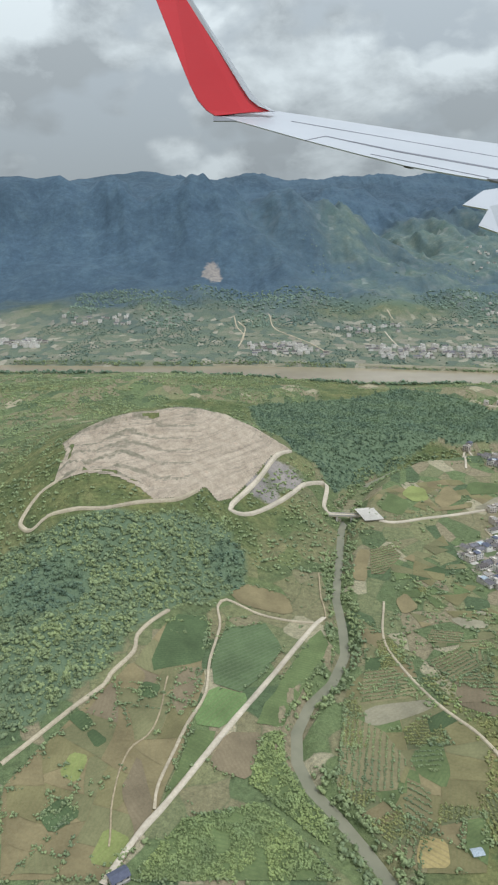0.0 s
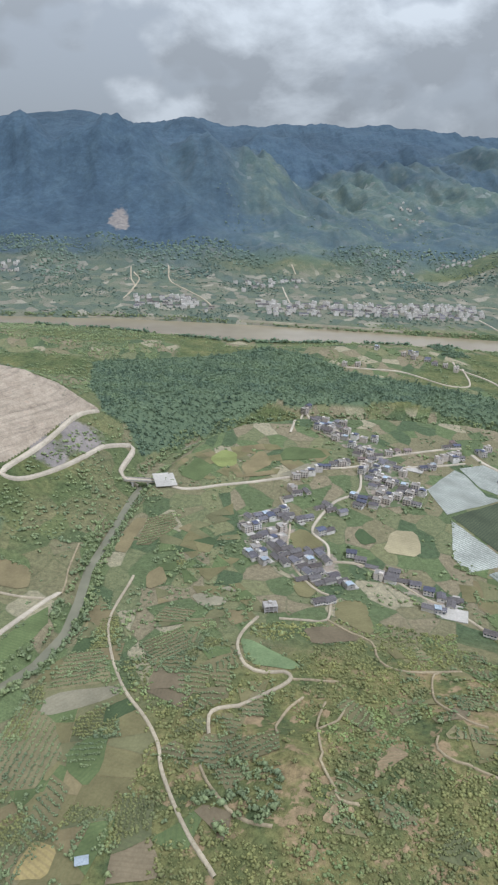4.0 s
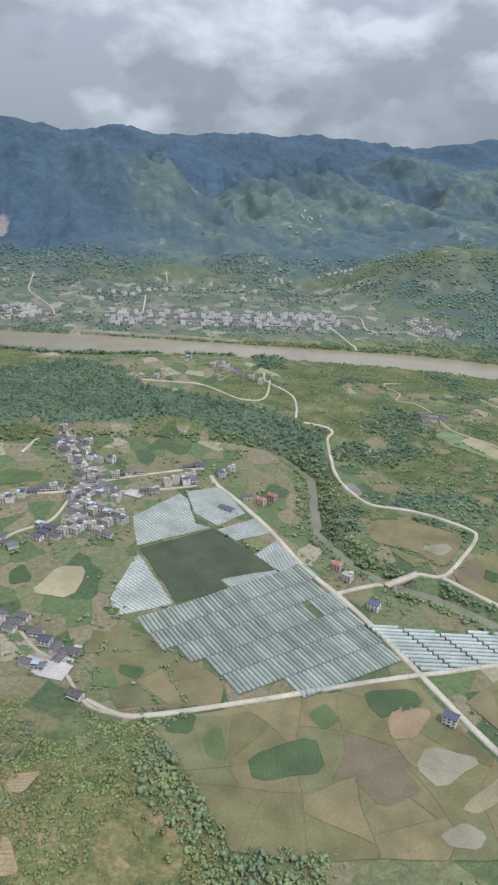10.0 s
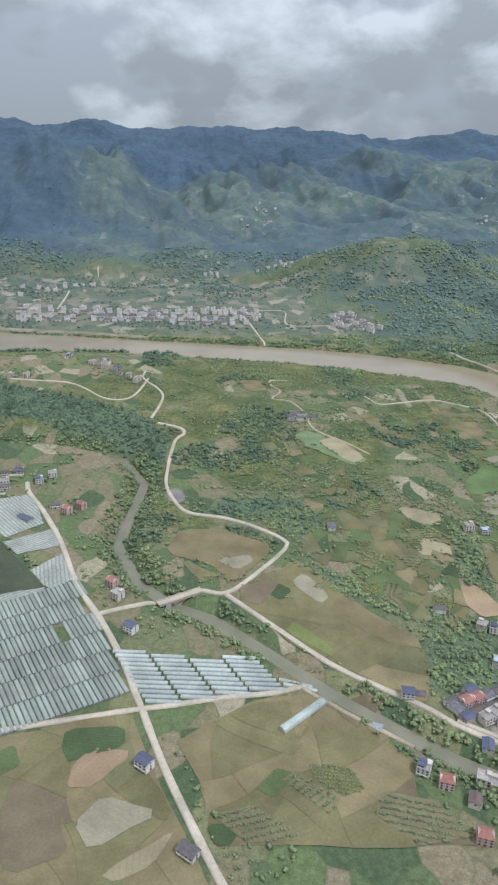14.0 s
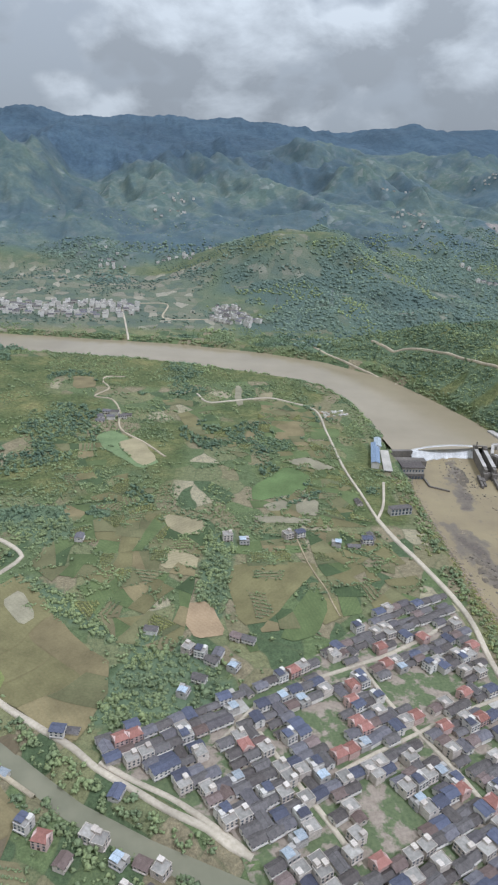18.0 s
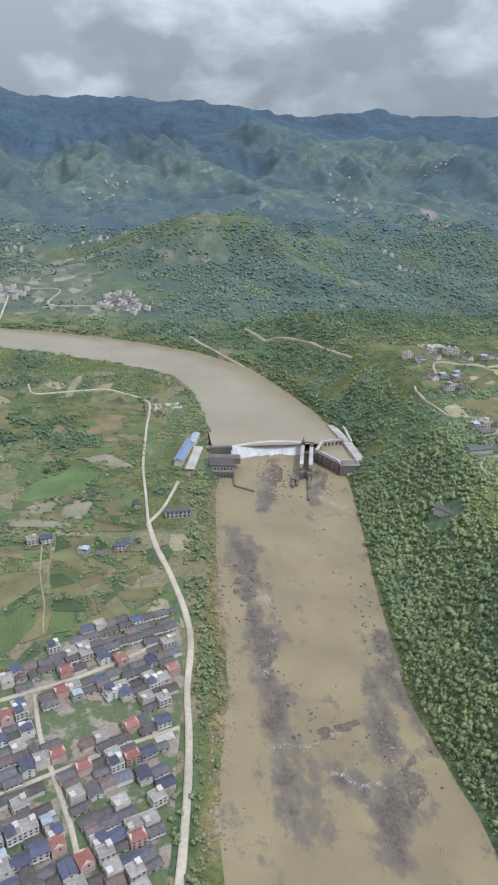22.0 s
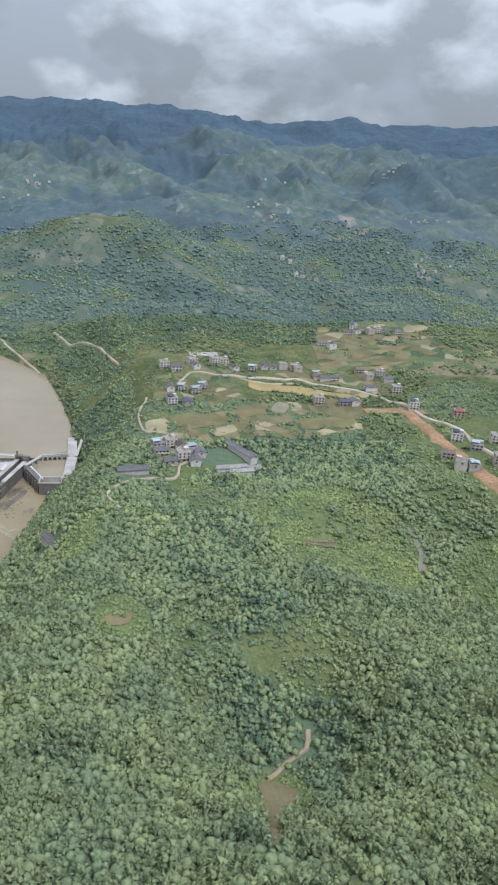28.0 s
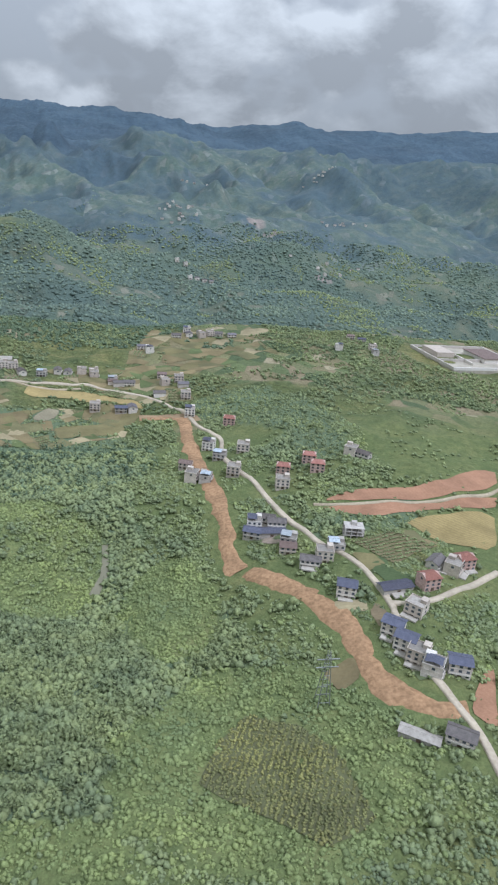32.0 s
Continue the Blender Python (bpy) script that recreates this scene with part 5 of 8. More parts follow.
# ---- building blocks ----


def part(name, me, material, parent, label="", m=None):
    """One mesh object under a thing or a part."""
    if material and not me.materials:
        me.materials.append(material)
    ob = new(name, me)
    ob.parent = parent
    if m is not None:
        ob.matrix_basis = m
    return tagged(ob, label) if label else ob


def thing(name, label, category, m, group=""):
    ob = new(name)
    ob.matrix_basis = m
    ob.empty_display_size = 0.5
    return tagged(ob, label, category, group)


def solid(name, *boxes):
    """A mesh of boxes x0, x1, y0, y1, z0, z1."""
    v, f = [], []
    for a, b, c, d, e, g in boxes:
        o = len(v)
        v += [(a, c, e), (b, c, e), (b, d, e), (a, d, e), (a, c, g), (b, c, g), (b, d, g), (a, d, g)]
        f += [(o, o + 3, o + 2, o + 1), (o + 4, o + 5, o + 6, o + 7), (o, o + 1, o + 5, o + 4), (o + 1, o + 2, o + 6, o + 5), (o + 2, o + 3, o + 7, o + 6), (o + 3, o, o + 4, o + 7)]
    me = bpy.data.meshes.new(name)
    me.from_pydata(v, [], f)
    return me


def gable(name, w, d, z, rise, over=0.6, thick=0.22, hip=0.0):
    """A pitched roof with its ridge along x, with eaves, thickness and a ridge cap."""
    x, y = w / 2 + over, d / 2 + over
    drop = rise * over / (d / 2)
    v = []
    for t in (0, thick):
        v += [(-x, -y, z - drop + t), (x, -y, z - drop + t), (x, y, z - drop + t), (-x, y, z - drop + t), (-x + hip, 0, z + rise + t), (x - hip, 0, z + rise + t)]
    f = [(0, 4, 5, 1), (3, 2, 5, 4), (6, 7, 11, 10), (9, 10, 11, 8), (0, 1, 7, 6), (2, 3, 9, 8), (1, 5, 11, 7), (5, 2, 8, 11), (3, 4, 10, 9), (4, 0, 6, 10)]
    o = len(v)
    r = z + rise + thick
    v += [(-x + hip, -0.16, r - 0.05), (x - hip, -0.16, r - 0.05), (x - hip, 0.16, r - 0.05), (-x + hip, 0.16, r - 0.05), (-x + hip, 0, r + 0.16), (x - hip, 0, r + 0.16)]
    f += [(o, o + 1, o + 5, o + 4), (o + 2, o + 3, o + 4, o + 5), (o + 1, o + 2, o + 5), (o + 3, o, o + 4)]
    me = bpy.data.meshes.new(name)
    me.from_pydata(v, [], f)
    return me


def walls(name, w, d, h, rise=0.0, storeys=1, foot=2.0):
    """Outer walls down into the slope, with slab edges and, under a pitched roof, the gable ends."""
    x, y = w / 2, d / 2
    v = [(-x, -y, -foot), (x, -y, -foot), (x, y, -foot), (-x, y, -foot), (-x, -y, h), (x, -y, h), (x, y, h), (-x, y, h), (-x, 0, h + rise), (x, 0, h + rise)]
    f = [(0, 1, 5, 4), (1, 2, 6, 9, 5), (2, 3, 7, 6), (3, 0, 4, 8, 7), (4, 5, 9, 8), (6, 7, 8, 9)] if rise else [(0, 1, 5, 4), (1, 2, 6, 5), (2, 3, 7, 6), (3, 0, 4, 7), (4, 5, 6, 7)]
    for k in range(1, storeys):
        o, z, e = len(v), h * k / storeys, 0.1
        v += [(-x - e, -y - e, z - 0.12), (x + e, -y - e, z - 0.12), (x + e, y + e, z - 0.12), (-x - e, y + e, z - 0.12), (-x - e, -y - e, z + 0.12), (x + e, -y - e, z + 0.12), (x + e, y + e, z + 0.12), (-x - e, y + e, z + 0.12)]
        f += [(o, o + 1, o + 5, o + 4), (o + 1, o + 2, o + 6, o + 5), (o + 2, o + 3, o + 7, o + 6), (o + 3, o, o + 4, o + 7), (o + 4, o + 5, o + 6, o + 7), (o + 3, o + 2, o + 1, o)]
    me = bpy.data.meshes.new(name)
    me.from_pydata(v, [], f)
    return me


def wallpaint(name, low, high):
    k = Mat(name, 0.8)
    c = k.ramp(k.noise(1.6, 5), (0.3, low), (0.7, high))
    c = k.mix(c, k.ramp(k.noise(0.5, 4), (0.35, 0.82), (0.6, 1.05)), 1.0, "MULTIPLY")
    c = k.mix(c, k.ramp(k.shade(), (0.0, (0.80, 0.76, 0.73)), (0.5, (1.0, 0.97, 0.92)), (1.0, (1.12, 1.10, 1.08))), 1.0, "MULTIPLY")
    return k.done(c)


def rooftile(name, low, high, rough=0.7, metal=0.0):
    k = Mat(name, rough, metal)
    t = k.n.new("ShaderNodeTexCoord").outputs["Object"]
    w = k.n.new("ShaderNodeTexWave")
    w.inputs["Scale"].default_value, w.inputs["Distortion"].default_value = 1.1, 0.2
    k.l.new(t, w.inputs["Vector"])
    c = k.ramp(k.noise(1.4, 5), (0.3, low), (0.7, high))
    c = k.mix(c, k.ramp(w.outputs["Fac"], (0.2, 0.8), (0.6, 1.08)), 1.0, "MULTIPLY")
    c = k.mix(c, k.ramp(k.shade(), (0.0, (0.78, 0.72, 0.68)), (0.5, (1.0, 0.98, 0.96)), (1.0, (1.2, 1.2, 1.22))), 1.0, "MULTIPLY")
    k.bump(w.outputs["Fac"], 0.5, 0.08)
    return k.done(c)


WHITE_WALL = wallpaint("whitewashed_wall", (0.56, 0.535, 0.485), (0.72, 0.695, 0.64))
TILE_WALL = wallpaint("cream_tiled_wall", (0.48, 0.43, 0.37), (0.63, 0.575, 0.505))
GREY_WALL = wallpaint("bare_cement_wall", (0.36, 0.34, 0.31), (0.50, 0.48, 0.44))
PINK_WALL = wallpaint("pink_tiled_wall", (0.46, 0.33, 0.29), (0.58, 0.44, 0.39))
BLUE_ROOF = rooftile("blue_steel_roof", (0.082, 0.088, 0.122), (0.120, 0.128, 0.170), 0.65)
SLATE = rooftile("dark_grey_tile_roof", (0.100, 0.091, 0.084), (0.165, 0.150, 0.138))
BLUEGREY = rooftile("blue_grey_tile_roof", (0.116, 0.110, 0.116), (0.182, 0.172, 0.176))
RED_ROOF = rooftile("red_tile_roof", (0.27, 0.125, 0.095), (0.37, 0.185, 0.145))
BROWN_ROOF = rooftile("brown_tile_roof", (0.150, 0.112, 0.096), (0.225, 0.172, 0.150))
STEEL_BLUE = rooftile("bright_blue_steel_roof", (0.20, 0.27, 0.38), (0.28, 0.36, 0.47), 0.5)
PALE_ROOF = rooftile("pale_blue_steel_roof", (0.33, 0.39, 0.43), (0.46, 0.51, 0.54), 0.45)
FLATTOP = plain("cement_roof_deck", (0.26, 0.24, 0.205), (0.40, 0.37, 0.32), 1.2, vary=0.15)
DOORWAY = plain("dark_door", (0.09, 0.06, 0.045), (0.15, 0.10, 0.07), 0.4)
k = Mat("window_glass", 0.12)
k.out.inputs["Specular IOR Level"].default_value = 0.6
PANE = k.done(k.ramp(k.random(), (0.0, (0.03, 0.04, 0.05)), (1.0, (0.10, 0.12, 0.14))))
PAVED = plain("pale_courtyard_concrete", (0.40, 0.365, 0.30), (0.54, 0.50, 0.43), 1.3)

WINDOW = solid("window", (-0.75, 0.75, -0.06, 0.05, -0.75, 0.75), (-0.85, 0.85, -0.12, 0.05, -0.85, -0.75), (-0.04, 0.04, -0.09, 0.05, -0.75, 0.75))
WINDOW.materials.append(PANE)
DOOR = solid("door", (-1.0, 1.0, -0.05, 0.05, 0, 2.4), (-1.15, 1.15, -0.1, 0.05, 2.4, 2.55))
DOOR.materials.append(DOORWAY)


def house_kind(label, w, d, storeys, wall, roof, rise, hip=0.0, flat=False, canopy=None, panes=True, height=3.1, frame_only=False):
    """One house with its parts; it is copied to its places."""
    h = storeys * height
    t = thing("house", label, "house", Matrix())
    if frame_only:
        for s in range(storeys + 1):
            part("floor_slab", solid("floor_slab", (-w / 2, w / 2, -d / 2, d / 2, s * height - 0.25, s * height)), GREY_WALL, t)
        for x in np.linspace(-w / 2 + 0.3, w / 2 - 0.3, 4):
            for y in (-d / 2 + 0.3, d / 2 - 0.3):
                part("column", solid("column", (x - 0.25, x + 0.25, y - 0.25, y + 0.25, -1.5, h)), GREY_WALL, t)
        part("back_wall", solid("back_wall", (-w / 2 + 0.5, w / 2 - 0.5, d / 2 - 0.9, d / 2 - 0.65, 0, h - 0.26)), TILE_WALL, t)
        part("stair_hut", solid("stair_hut", (-1.5, 1.8, 0, 3, h, h + 2.6)), GREY_WALL, t)
        return t
    part("wall", walls("wall", w, d, h, 0 if flat else rise, storeys), wall, t)
    if flat:
        e = 0.12
        part("roof", solid("roof", (-w / 2 - e, w / 2 + e, -d / 2 - e, d / 2 + e, h + 0.002, h + 0.14)), FLATTOP, t)
        part("parapet", solid("parapet", (-w / 2 - e, w / 2 + e, -d / 2 - e, -d / 2 + 0.12, h + 0.14, h + 0.95), (-w / 2 - e, w / 2 + e, d / 2 - 0.12, d / 2 + e, h + 0.14, h + 0.95),
                              (-w / 2 - e, -w / 2 + 0.12, -d / 2 + 0.12, d / 2 - 0.12, h + 0.14, h + 0.95), (w / 2 - 0.12, w / 2 + e, -d / 2 + 0.12, d / 2 - 0.12, h + 0.14, h + 0.95)), wall, t)
        part("stair_hut", solid("stair_hut", (w / 2 - 3.6, w / 2 - 0.4, 0.2, d / 2 - 0.4, h + 0.14, h + 2.6), (w / 2 - 3.8, w / 2 - 0.2, 0, d / 2 - 0.2, h + 2.6, h + 2.75)), wall, t)
        if canopy:
            c = part("canopy", gable("canopy", w * 0.62, d * 0.8, h + 2.5, 0.7, 0.3, 0.08), canopy, t, m=pose(-w * 0.17, 0, 0))
            for x in (-1, 1):
                for y in (-1, 1):
                    part("post", solid("post", (x * w * 0.28 - 0.06, x * w * 0.28 + 0.06, y * d * 0.36 - 0.06, y * d * 0.36 + 0.06, h + 0.14, h + 2.6)), GREY_WALL, c)
    else:
        part("roof", gable("roof", w, d, h + 0.03, rise, hip=hip), roof, t)
    part("door", DOOR, None, t, m=pose(0, -d / 2 - 0.03, 0))
    if panes:
        for s in range(storeys):
            z = s * height + 1.75
            for i, x in enumerate(np.linspace(-w / 2 + 1.6, w / 2 - 1.6, 3 if w < 12 else 4)):
                if s or abs(x) > 1.9:
                    part("window", WINDOW, None, t, m=pose(x, -d / 2 - 0.03, z))
            part("window", WINDOW, None, t, m=pose(w / 2 + 0.03, 0.4, z, 0, 0, 90))
            if s == storeys - 1:
                part("window", WINDOW, None, t, m=pose(-w / 2 - 0.03, -0.5, z, 0, 0, -90))
    if storeys > 1 and not hip:
        part("balcony", solid("balcony", (-w / 2 + 0.4, w / 2 - 0.4, -d / 2 - 1.1, -d / 2 - 0.1, height - 0.13, height + 0.05), (-w / 2 + 0.4, w / 2 - 0.4, -d / 2 - 1.1, -d / 2 - 1.0, height + 0.05, height + 0.95)), wall, t)
    return t


KINDS = {
    "blue_roof": house_kind("white three-storey house under a blue steel roof", 10.5, 8.5, 3, WHITE_WALL, BLUE_ROOF, 1.7),
    "blue_low": house_kind("two-storey cement house under a blue roof", 11.5, 8.0, 2, GREY_WALL, BLUE_ROOF, 1.8),
    "bluegrey_roof": house_kind("two-storey house with a blue-grey tiled roof", 11.0, 8.2, 2, WHITE_WALL, BLUEGREY, 2.0),
    "grey_roof": house_kind("whitewashed farmhouse under a dark grey tiled roof", 12.0, 7.6, 2, WHITE_WALL, SLATE, 2.2),
    "old_house": house_kind("low old farmhouse under a dark tiled roof", 13.0, 6.6, 1, TILE_WALL, SLATE, 2.2, height=3.6),
    "brown_roof": house_kind("cream house under a brown tiled roof", 10.0, 8.0, 2, TILE_WALL, BROWN_ROOF, 1.9),
    "red_roof": house_kind("pink-tiled house with a red hipped roof", 10.5, 9.0, 3, PINK_WALL, RED_ROOF, 2.2, hip=2.6),
    "flat_roof": house_kind("cream flat-roofed three-storey village house", 10.0, 9.2, 3, TILE_WALL, None, 0, flat=True),
    "flat_blue": house_kind("white flat-roofed house with a blue roof canopy", 9.6, 9.6, 3, WHITE_WALL, None, 0, flat=True, canopy=BLUE_ROOF),
    "flat_pale": house_kind("cement house with a pale steel roof canopy", 10.0, 9.0, 2, GREY_WALL, None, 0, flat=True, canopy=PALE_ROOF),
    "frame_block": house_kind("unfinished concrete frame house without walls", 12.5, 9.5, 3, GREY_WALL, None, 0, frame_only=True),
    "blue_shed": house_kind("long low shed under a blue steel roof", 19.0, 8.0, 1, GREY_WALL, BLUE_ROOF, 1.6, panes=False, height=4.0),
    "white_shed": house_kind("small white shed beside fields", 7.0, 5.0, 1, WHITE_WALL, PALE_ROOF, 0.9, panes=False, height=2.8),
    "tin_shed": house_kind("long farm shed under a grey tin roof", 17.0, 5.5, 1, GREY_WALL, FLATTOP, 1.0, panes=False, height=3.0),
    "far_white": house_kind("distant white village house across the river", 11.0, 8.0, 2, WHITE_WALL, BLUEGREY, 1.8, panes=False),
    "far_grey": house_kind("distant grey-roofed village house across the river", 12.0, 8.0, 2, WHITE_WALL, SLATE, 2.0, panes=False),
    "far_flat": house_kind("distant flat-roofed village house across the river", 10.0, 9.0, 3, WHITE_WALL, None, 0, flat=True, panes=False),
}


def grown(m):
    """A pose with houses scaled and flattened by area to fit the camera's view."""
    x, y = m.translation.xy
    s = 0.62 if y > 1500 else 0.78 if y > 1080 else 0.76 if x > 960 else 0.56 if 560 < x < 800 and y < 440 else 0.6
    return m @ Matrix.Diagonal((s, s, s * 0.8, 1))


HOUSES = []
PLACED = []
dice = random.Random(7)


def house(kind, x, y, turn, group="houses of the hillside hamlets"):
    corner = [float(ground(x + a, y + b)) for a in (-3, 3) for b in (-3, 3)]
    PLACED.append((kind, group, pose(x, y, max(min(corner), max(corner) - 1.2) + 0.12, 0, 0, turn)))
    HOUSES.append((x, y))


MIXES = {"old": ("grey_roof", "bluegrey_roof", "old_house", "blue_roof", "flat_roof", "grey_roof", "flat_pale", "old_house", "bluegrey_roof"),
         "mixed": ("bluegrey_roof", "flat_roof", "grey_roof", "flat_roof", "flat_blue", "brown_roof", "flat_pale", "grey_roof", "flat_roof", "blue_low")}


def village(mix, turn, *spots):
    for x, y in spots:
        if x > 960 and any(math.hypot(x - hx, y - hy) < 6.2 for hx, hy in HOUSES):
            continue
        house(dice.choice(MIXES[mix]), x, y, turn + dice.uniform(-8, 8) + dice.choice((0, 0, 0, 90, 180)))
        if dice.random() < (0.75 if y < 720 and x < 420 else 0.3):
            a = radians(turn) + dice.choice((0, math.pi / 2, math.pi, -math.pi / 2))
            px, py = x + (8.2 if x > 960 else 7.0) * math.cos(a), y + (7.4 if x > 960 else 6.0) * math.sin(a)
            if all(math.hypot(px - hx, py - hy) > (6.4 if px > 960 else 5.0) for hx, hy in HOUSES) and not near_line(px, py, 3):
                house(dice.choice(MIXES[mix]), px, py, turn + dice.uniform(-8, 8) + dice.choice((0, 90)))


def near_line(x, y, gap):
    return any(np.min(np.hypot(p[:, 0] - x, p[:, 1] - y)) < w / 2 + gap for p, w in ROAD_LINES)


def quarter(ring, turn, gapx, gapy, mix, skip=(), group="houses of the riverside town", odds=0.93, clear=0.0):
    """Rows of houses that fill a ring of ground, leaving streets and yards free."""
    c, s = math.cos(radians(turn)), math.sin(radians(turn))
    cx, cy = sum(p[0] for p in ring) / len(ring), sum(p[1] for p in ring) / len(ring)
    for j in range(-34, 35):
        for i in range(-34, 35):
            loose = 7.0 if cy > 1500 else 3.0 if cy > 1080 else 0.6
            u, v = i * gapx + dice.uniform(-loose, loose), j * gapy + dice.uniform(-loose, loose) + (gapy * 0.1 if j % 2 else -gapy * 0.1)
            x, y = cx + u * c - v * s, cy + u * s + v * c
            if dice.random() > odds or not inside(x, y, ring) or any(inside(x, y, r) for r in skip) or near_line(x, y, 2.9):
                continue
            if clear and any(math.hypot(x - hx, y - hy) < clear for hx, hy in HOUSES):
                continue
            house(dice.choice(mix), x, y, turn + dice.uniform(-4, 4) + (0 if j % 2 else 180) + dice.choice((0, 0, 0, 0, 0, 90)), group)


village("old", 25, (159, 457), (168, 454), (179, 466), (185, 455), (173, 436), (166, 432), (172, 418), (181, 415), (187, 406), (178, 398), (188, 393), (202, 417), (205, 403), (197, 397), (159, 404), (165, 399), (186, 380), (194, 381))
village("old", 25, (203, 379), (211, 381), (192, 352), (189, 486), (197, 495), (205, 499), (211, 475), (219, 472), (227, 468), (201, 459), (213, 442))
village("old", -20, (223, 413), (228, 408), (234, 401), (239, 394), (245, 391), (251, 387), (257, 383), (263, 375), (269, 370), (272, 361), (278, 369), (257, 357), (263, 355))
village("mixed", -35, (227, 682), (231, 635), (238, 627), (243, 616), (250, 621), (256, 629), (256, 611), (261, 599), (268, 593), (278, 594), (260, 576), (255, 581))
village("mixed", 5, (258, 555), (266, 561), (274, 562), (284, 566), (293, 571), (302, 573), (199, 521), (206, 525), (212, 528), (219, 535), (226, 540), (233, 545), (238, 548))
village("mixed", -30, (254, 532), (258, 521), (265, 528), (258, 508), (264, 500), (272, 511), (277, 516), (283, 509), (288, 501), (273, 492), (267, 491), (279, 485), (240, 492), (244, 483), (252, 479))
village("mixed", 8, (307, 541), (315, 544), (324, 554), (330, 559), (337, 562), (343, 565), (339, 581), (349, 584), (366, 574), (375, 578), (384, 532))
village("mixed", 15, (1009, 706), (1019, 699), (1035, 703), (1061, 719), (1069, 707), (1012, 652), (1021, 654), (1032, 651), (1038, 662), (1012, 622), (1024, 622))
village("old", 15, (1002, 536), (1008, 549), (1014, 546), (1020, 540), (1026, 536), (1008, 524), (1022, 524), (1015, 528))
village("mixed", 5, (1116, 727), (1126, 721), (1147, 695), (1183, 712), (1184, 689), (1196, 695), (1198, 679), (1178, 664), (1198, 657), (1205, 830), (1219, 842), (1231, 844), (1241, 841), (1251, 841), (1263, 838), (1169, 796), (1176, 783), (1129, 641), (1148, 635))
village("mixed", -15, (1197, 615), (1221, 530), (1202, 547), (1206, 526), (1185, 522), (1195, 505), (1211, 504), (1212, 444), (1219, 448), (1223, 442), (1225, 424), (1229, 400), (1236, 402), (1244, 410))
village("mixed", -40, (1260, 355), (1251, 331), (1253, 323), (1289, 382), (1284, 511))
village("mixed", 0, (1218, 854), (1232, 846), (1249, 847), (1399, 856), (1409, 847), (1368, 801), (1405, 802), (1113, 732), (1105, 717), (1142, 699), (1069, 712), (1085, 706))
village("mixed", -20, (292, 822), (308, 821), (343, 880), (373, 859), (390, 863), (405, 832), (416, 825), (427, 817), (399, 844), (383, 850))
village("mixed", -30, (638, 385), (643, 379), (657, 396), (653, 374), (636, 367), (628, 359), (568, 296), (600, 307), (583, 280), (595, 287), (602, 279), (610, 277), (591, 290), (614, 265), (604, 266))
village("old", -10, (575, 339), (580, 340), (731, 478), (742, 476), (752, 481), (585, 700), (592, 691), (614, 404))
village("old", 0, (662, 483), (672, 479), (752, 480), (757, 488), (762, 534), (571, 493), (573, 683), (582, 689), (596, 696))
house("red_roof", 1258, 493, -15)
house("red_roof", 1239, 498, -15)
house("red_roof", 1222, 590, -15)
house("red_roof", 1296, 386, 10)
house("blue_shed", 1258, 372, 10)
house("red_roof", 1272, 371, 10)
house("blue_roof", 1247, 346, -40)
house("blue_roof", 1249, 338, -40)
house("blue_roof", 1263, 323, -20)
house("grey_roof", 1250, 294, -35)
house("tin_shed", 1238, 298, -35)
house("blue_roof", 1237, 373, -20)
house("blue_shed", 1219, 436, 0)
house("frame_block", 1256, 421, -10)
house("flat_roof", 1235, 482, -10)
house("red_roof", 575, 289, -20)
house("red_roof", 580, 264, -20)
house("red_roof", 393, 524, -40)
house("red_roof", 402, 530, -40)
house("red_roof", 431, 437, -40)
house("flat_roof", 435, 425, -40)
house("blue_roof", 444, 396, -40)
house("blue_roof", 455, 306, -40)
house("grey_roof", 472, 266, -40)
house("blue_shed", 367, 516, -40)
house("frame_block", 164, 342, 8)
house("grey_roof", 284, 332, -30)
house("white_shed", 87, 202, 10)
house("white_shed", 556, 322, -30)
house("blue_low", -48, 193, 35)
house("flat_roof", 701, 486, 20)
house("blue_roof", 709, 488, 20)
house("red_roof", 1257, 508, -15)

TOWN = ("blue_roof", "bluegrey_roof", "flat_roof", "flat_blue", "grey_roof", "flat_roof", "flat_pale", "old_house", "bluegrey_roof", "brown_roof", "grey_roof", "bluegrey_roof", "bluegrey_roof", "old_house", "brown_roof", "flat_roof", "grey_roof", "blue_low", "red_roof", "grey_roof", "old_house", "grey_roof")
quarter(((591, 337), (624, 343), (660, 360), (700, 383), (742, 415), (779, 423), (778, 372), (772, 319), (768, 284), (764, 262), (738, 250), (694, 240), (652, 240), (655, 276), (594, 317)), 24, 6.2, 5.5, TOWN,
        skip=(((724, 360), (738, 366), (766, 364), (756, 344), (733, 338)), ((677, 344), (695, 353), (702, 332), (688, 319), (679, 325)), ((690, 303), (701, 303), (716, 284), (704, 270), (692, 270)), ((742, 312), (768, 322), (763, 306))))
HAMLET = ("grey_roof", "flat_roof", "bluegrey_roof", "flat_pale", "old_house", "flat_roof", "grey_roof", "flat_blue")
for ring, turn in ((((151, 461), (185, 478), (191, 437), (213, 412), (211, 377), (189, 374), (172, 395), (157, 401)), 25),
                   (((224, 685), (245, 631), (279, 590), (293, 511), (284, 483), (255, 477), (250, 518), (257, 562), (229, 623)), -32),
                   (((220, 416), (246, 395), (270, 374), (282, 366), (266, 350), (244, 380), (221, 407)), -25)):
    quarter(ring, turn, 7.4, 6.4, HAMLET, skip=(((180, 437), (195, 448), (209, 430), (207, 410), (186, 414)),), group="houses of the hillside hamlets", odds=0.62, clear=5.0)
FAR = ("far_white", "far_flat", "far_flat", "far_grey")
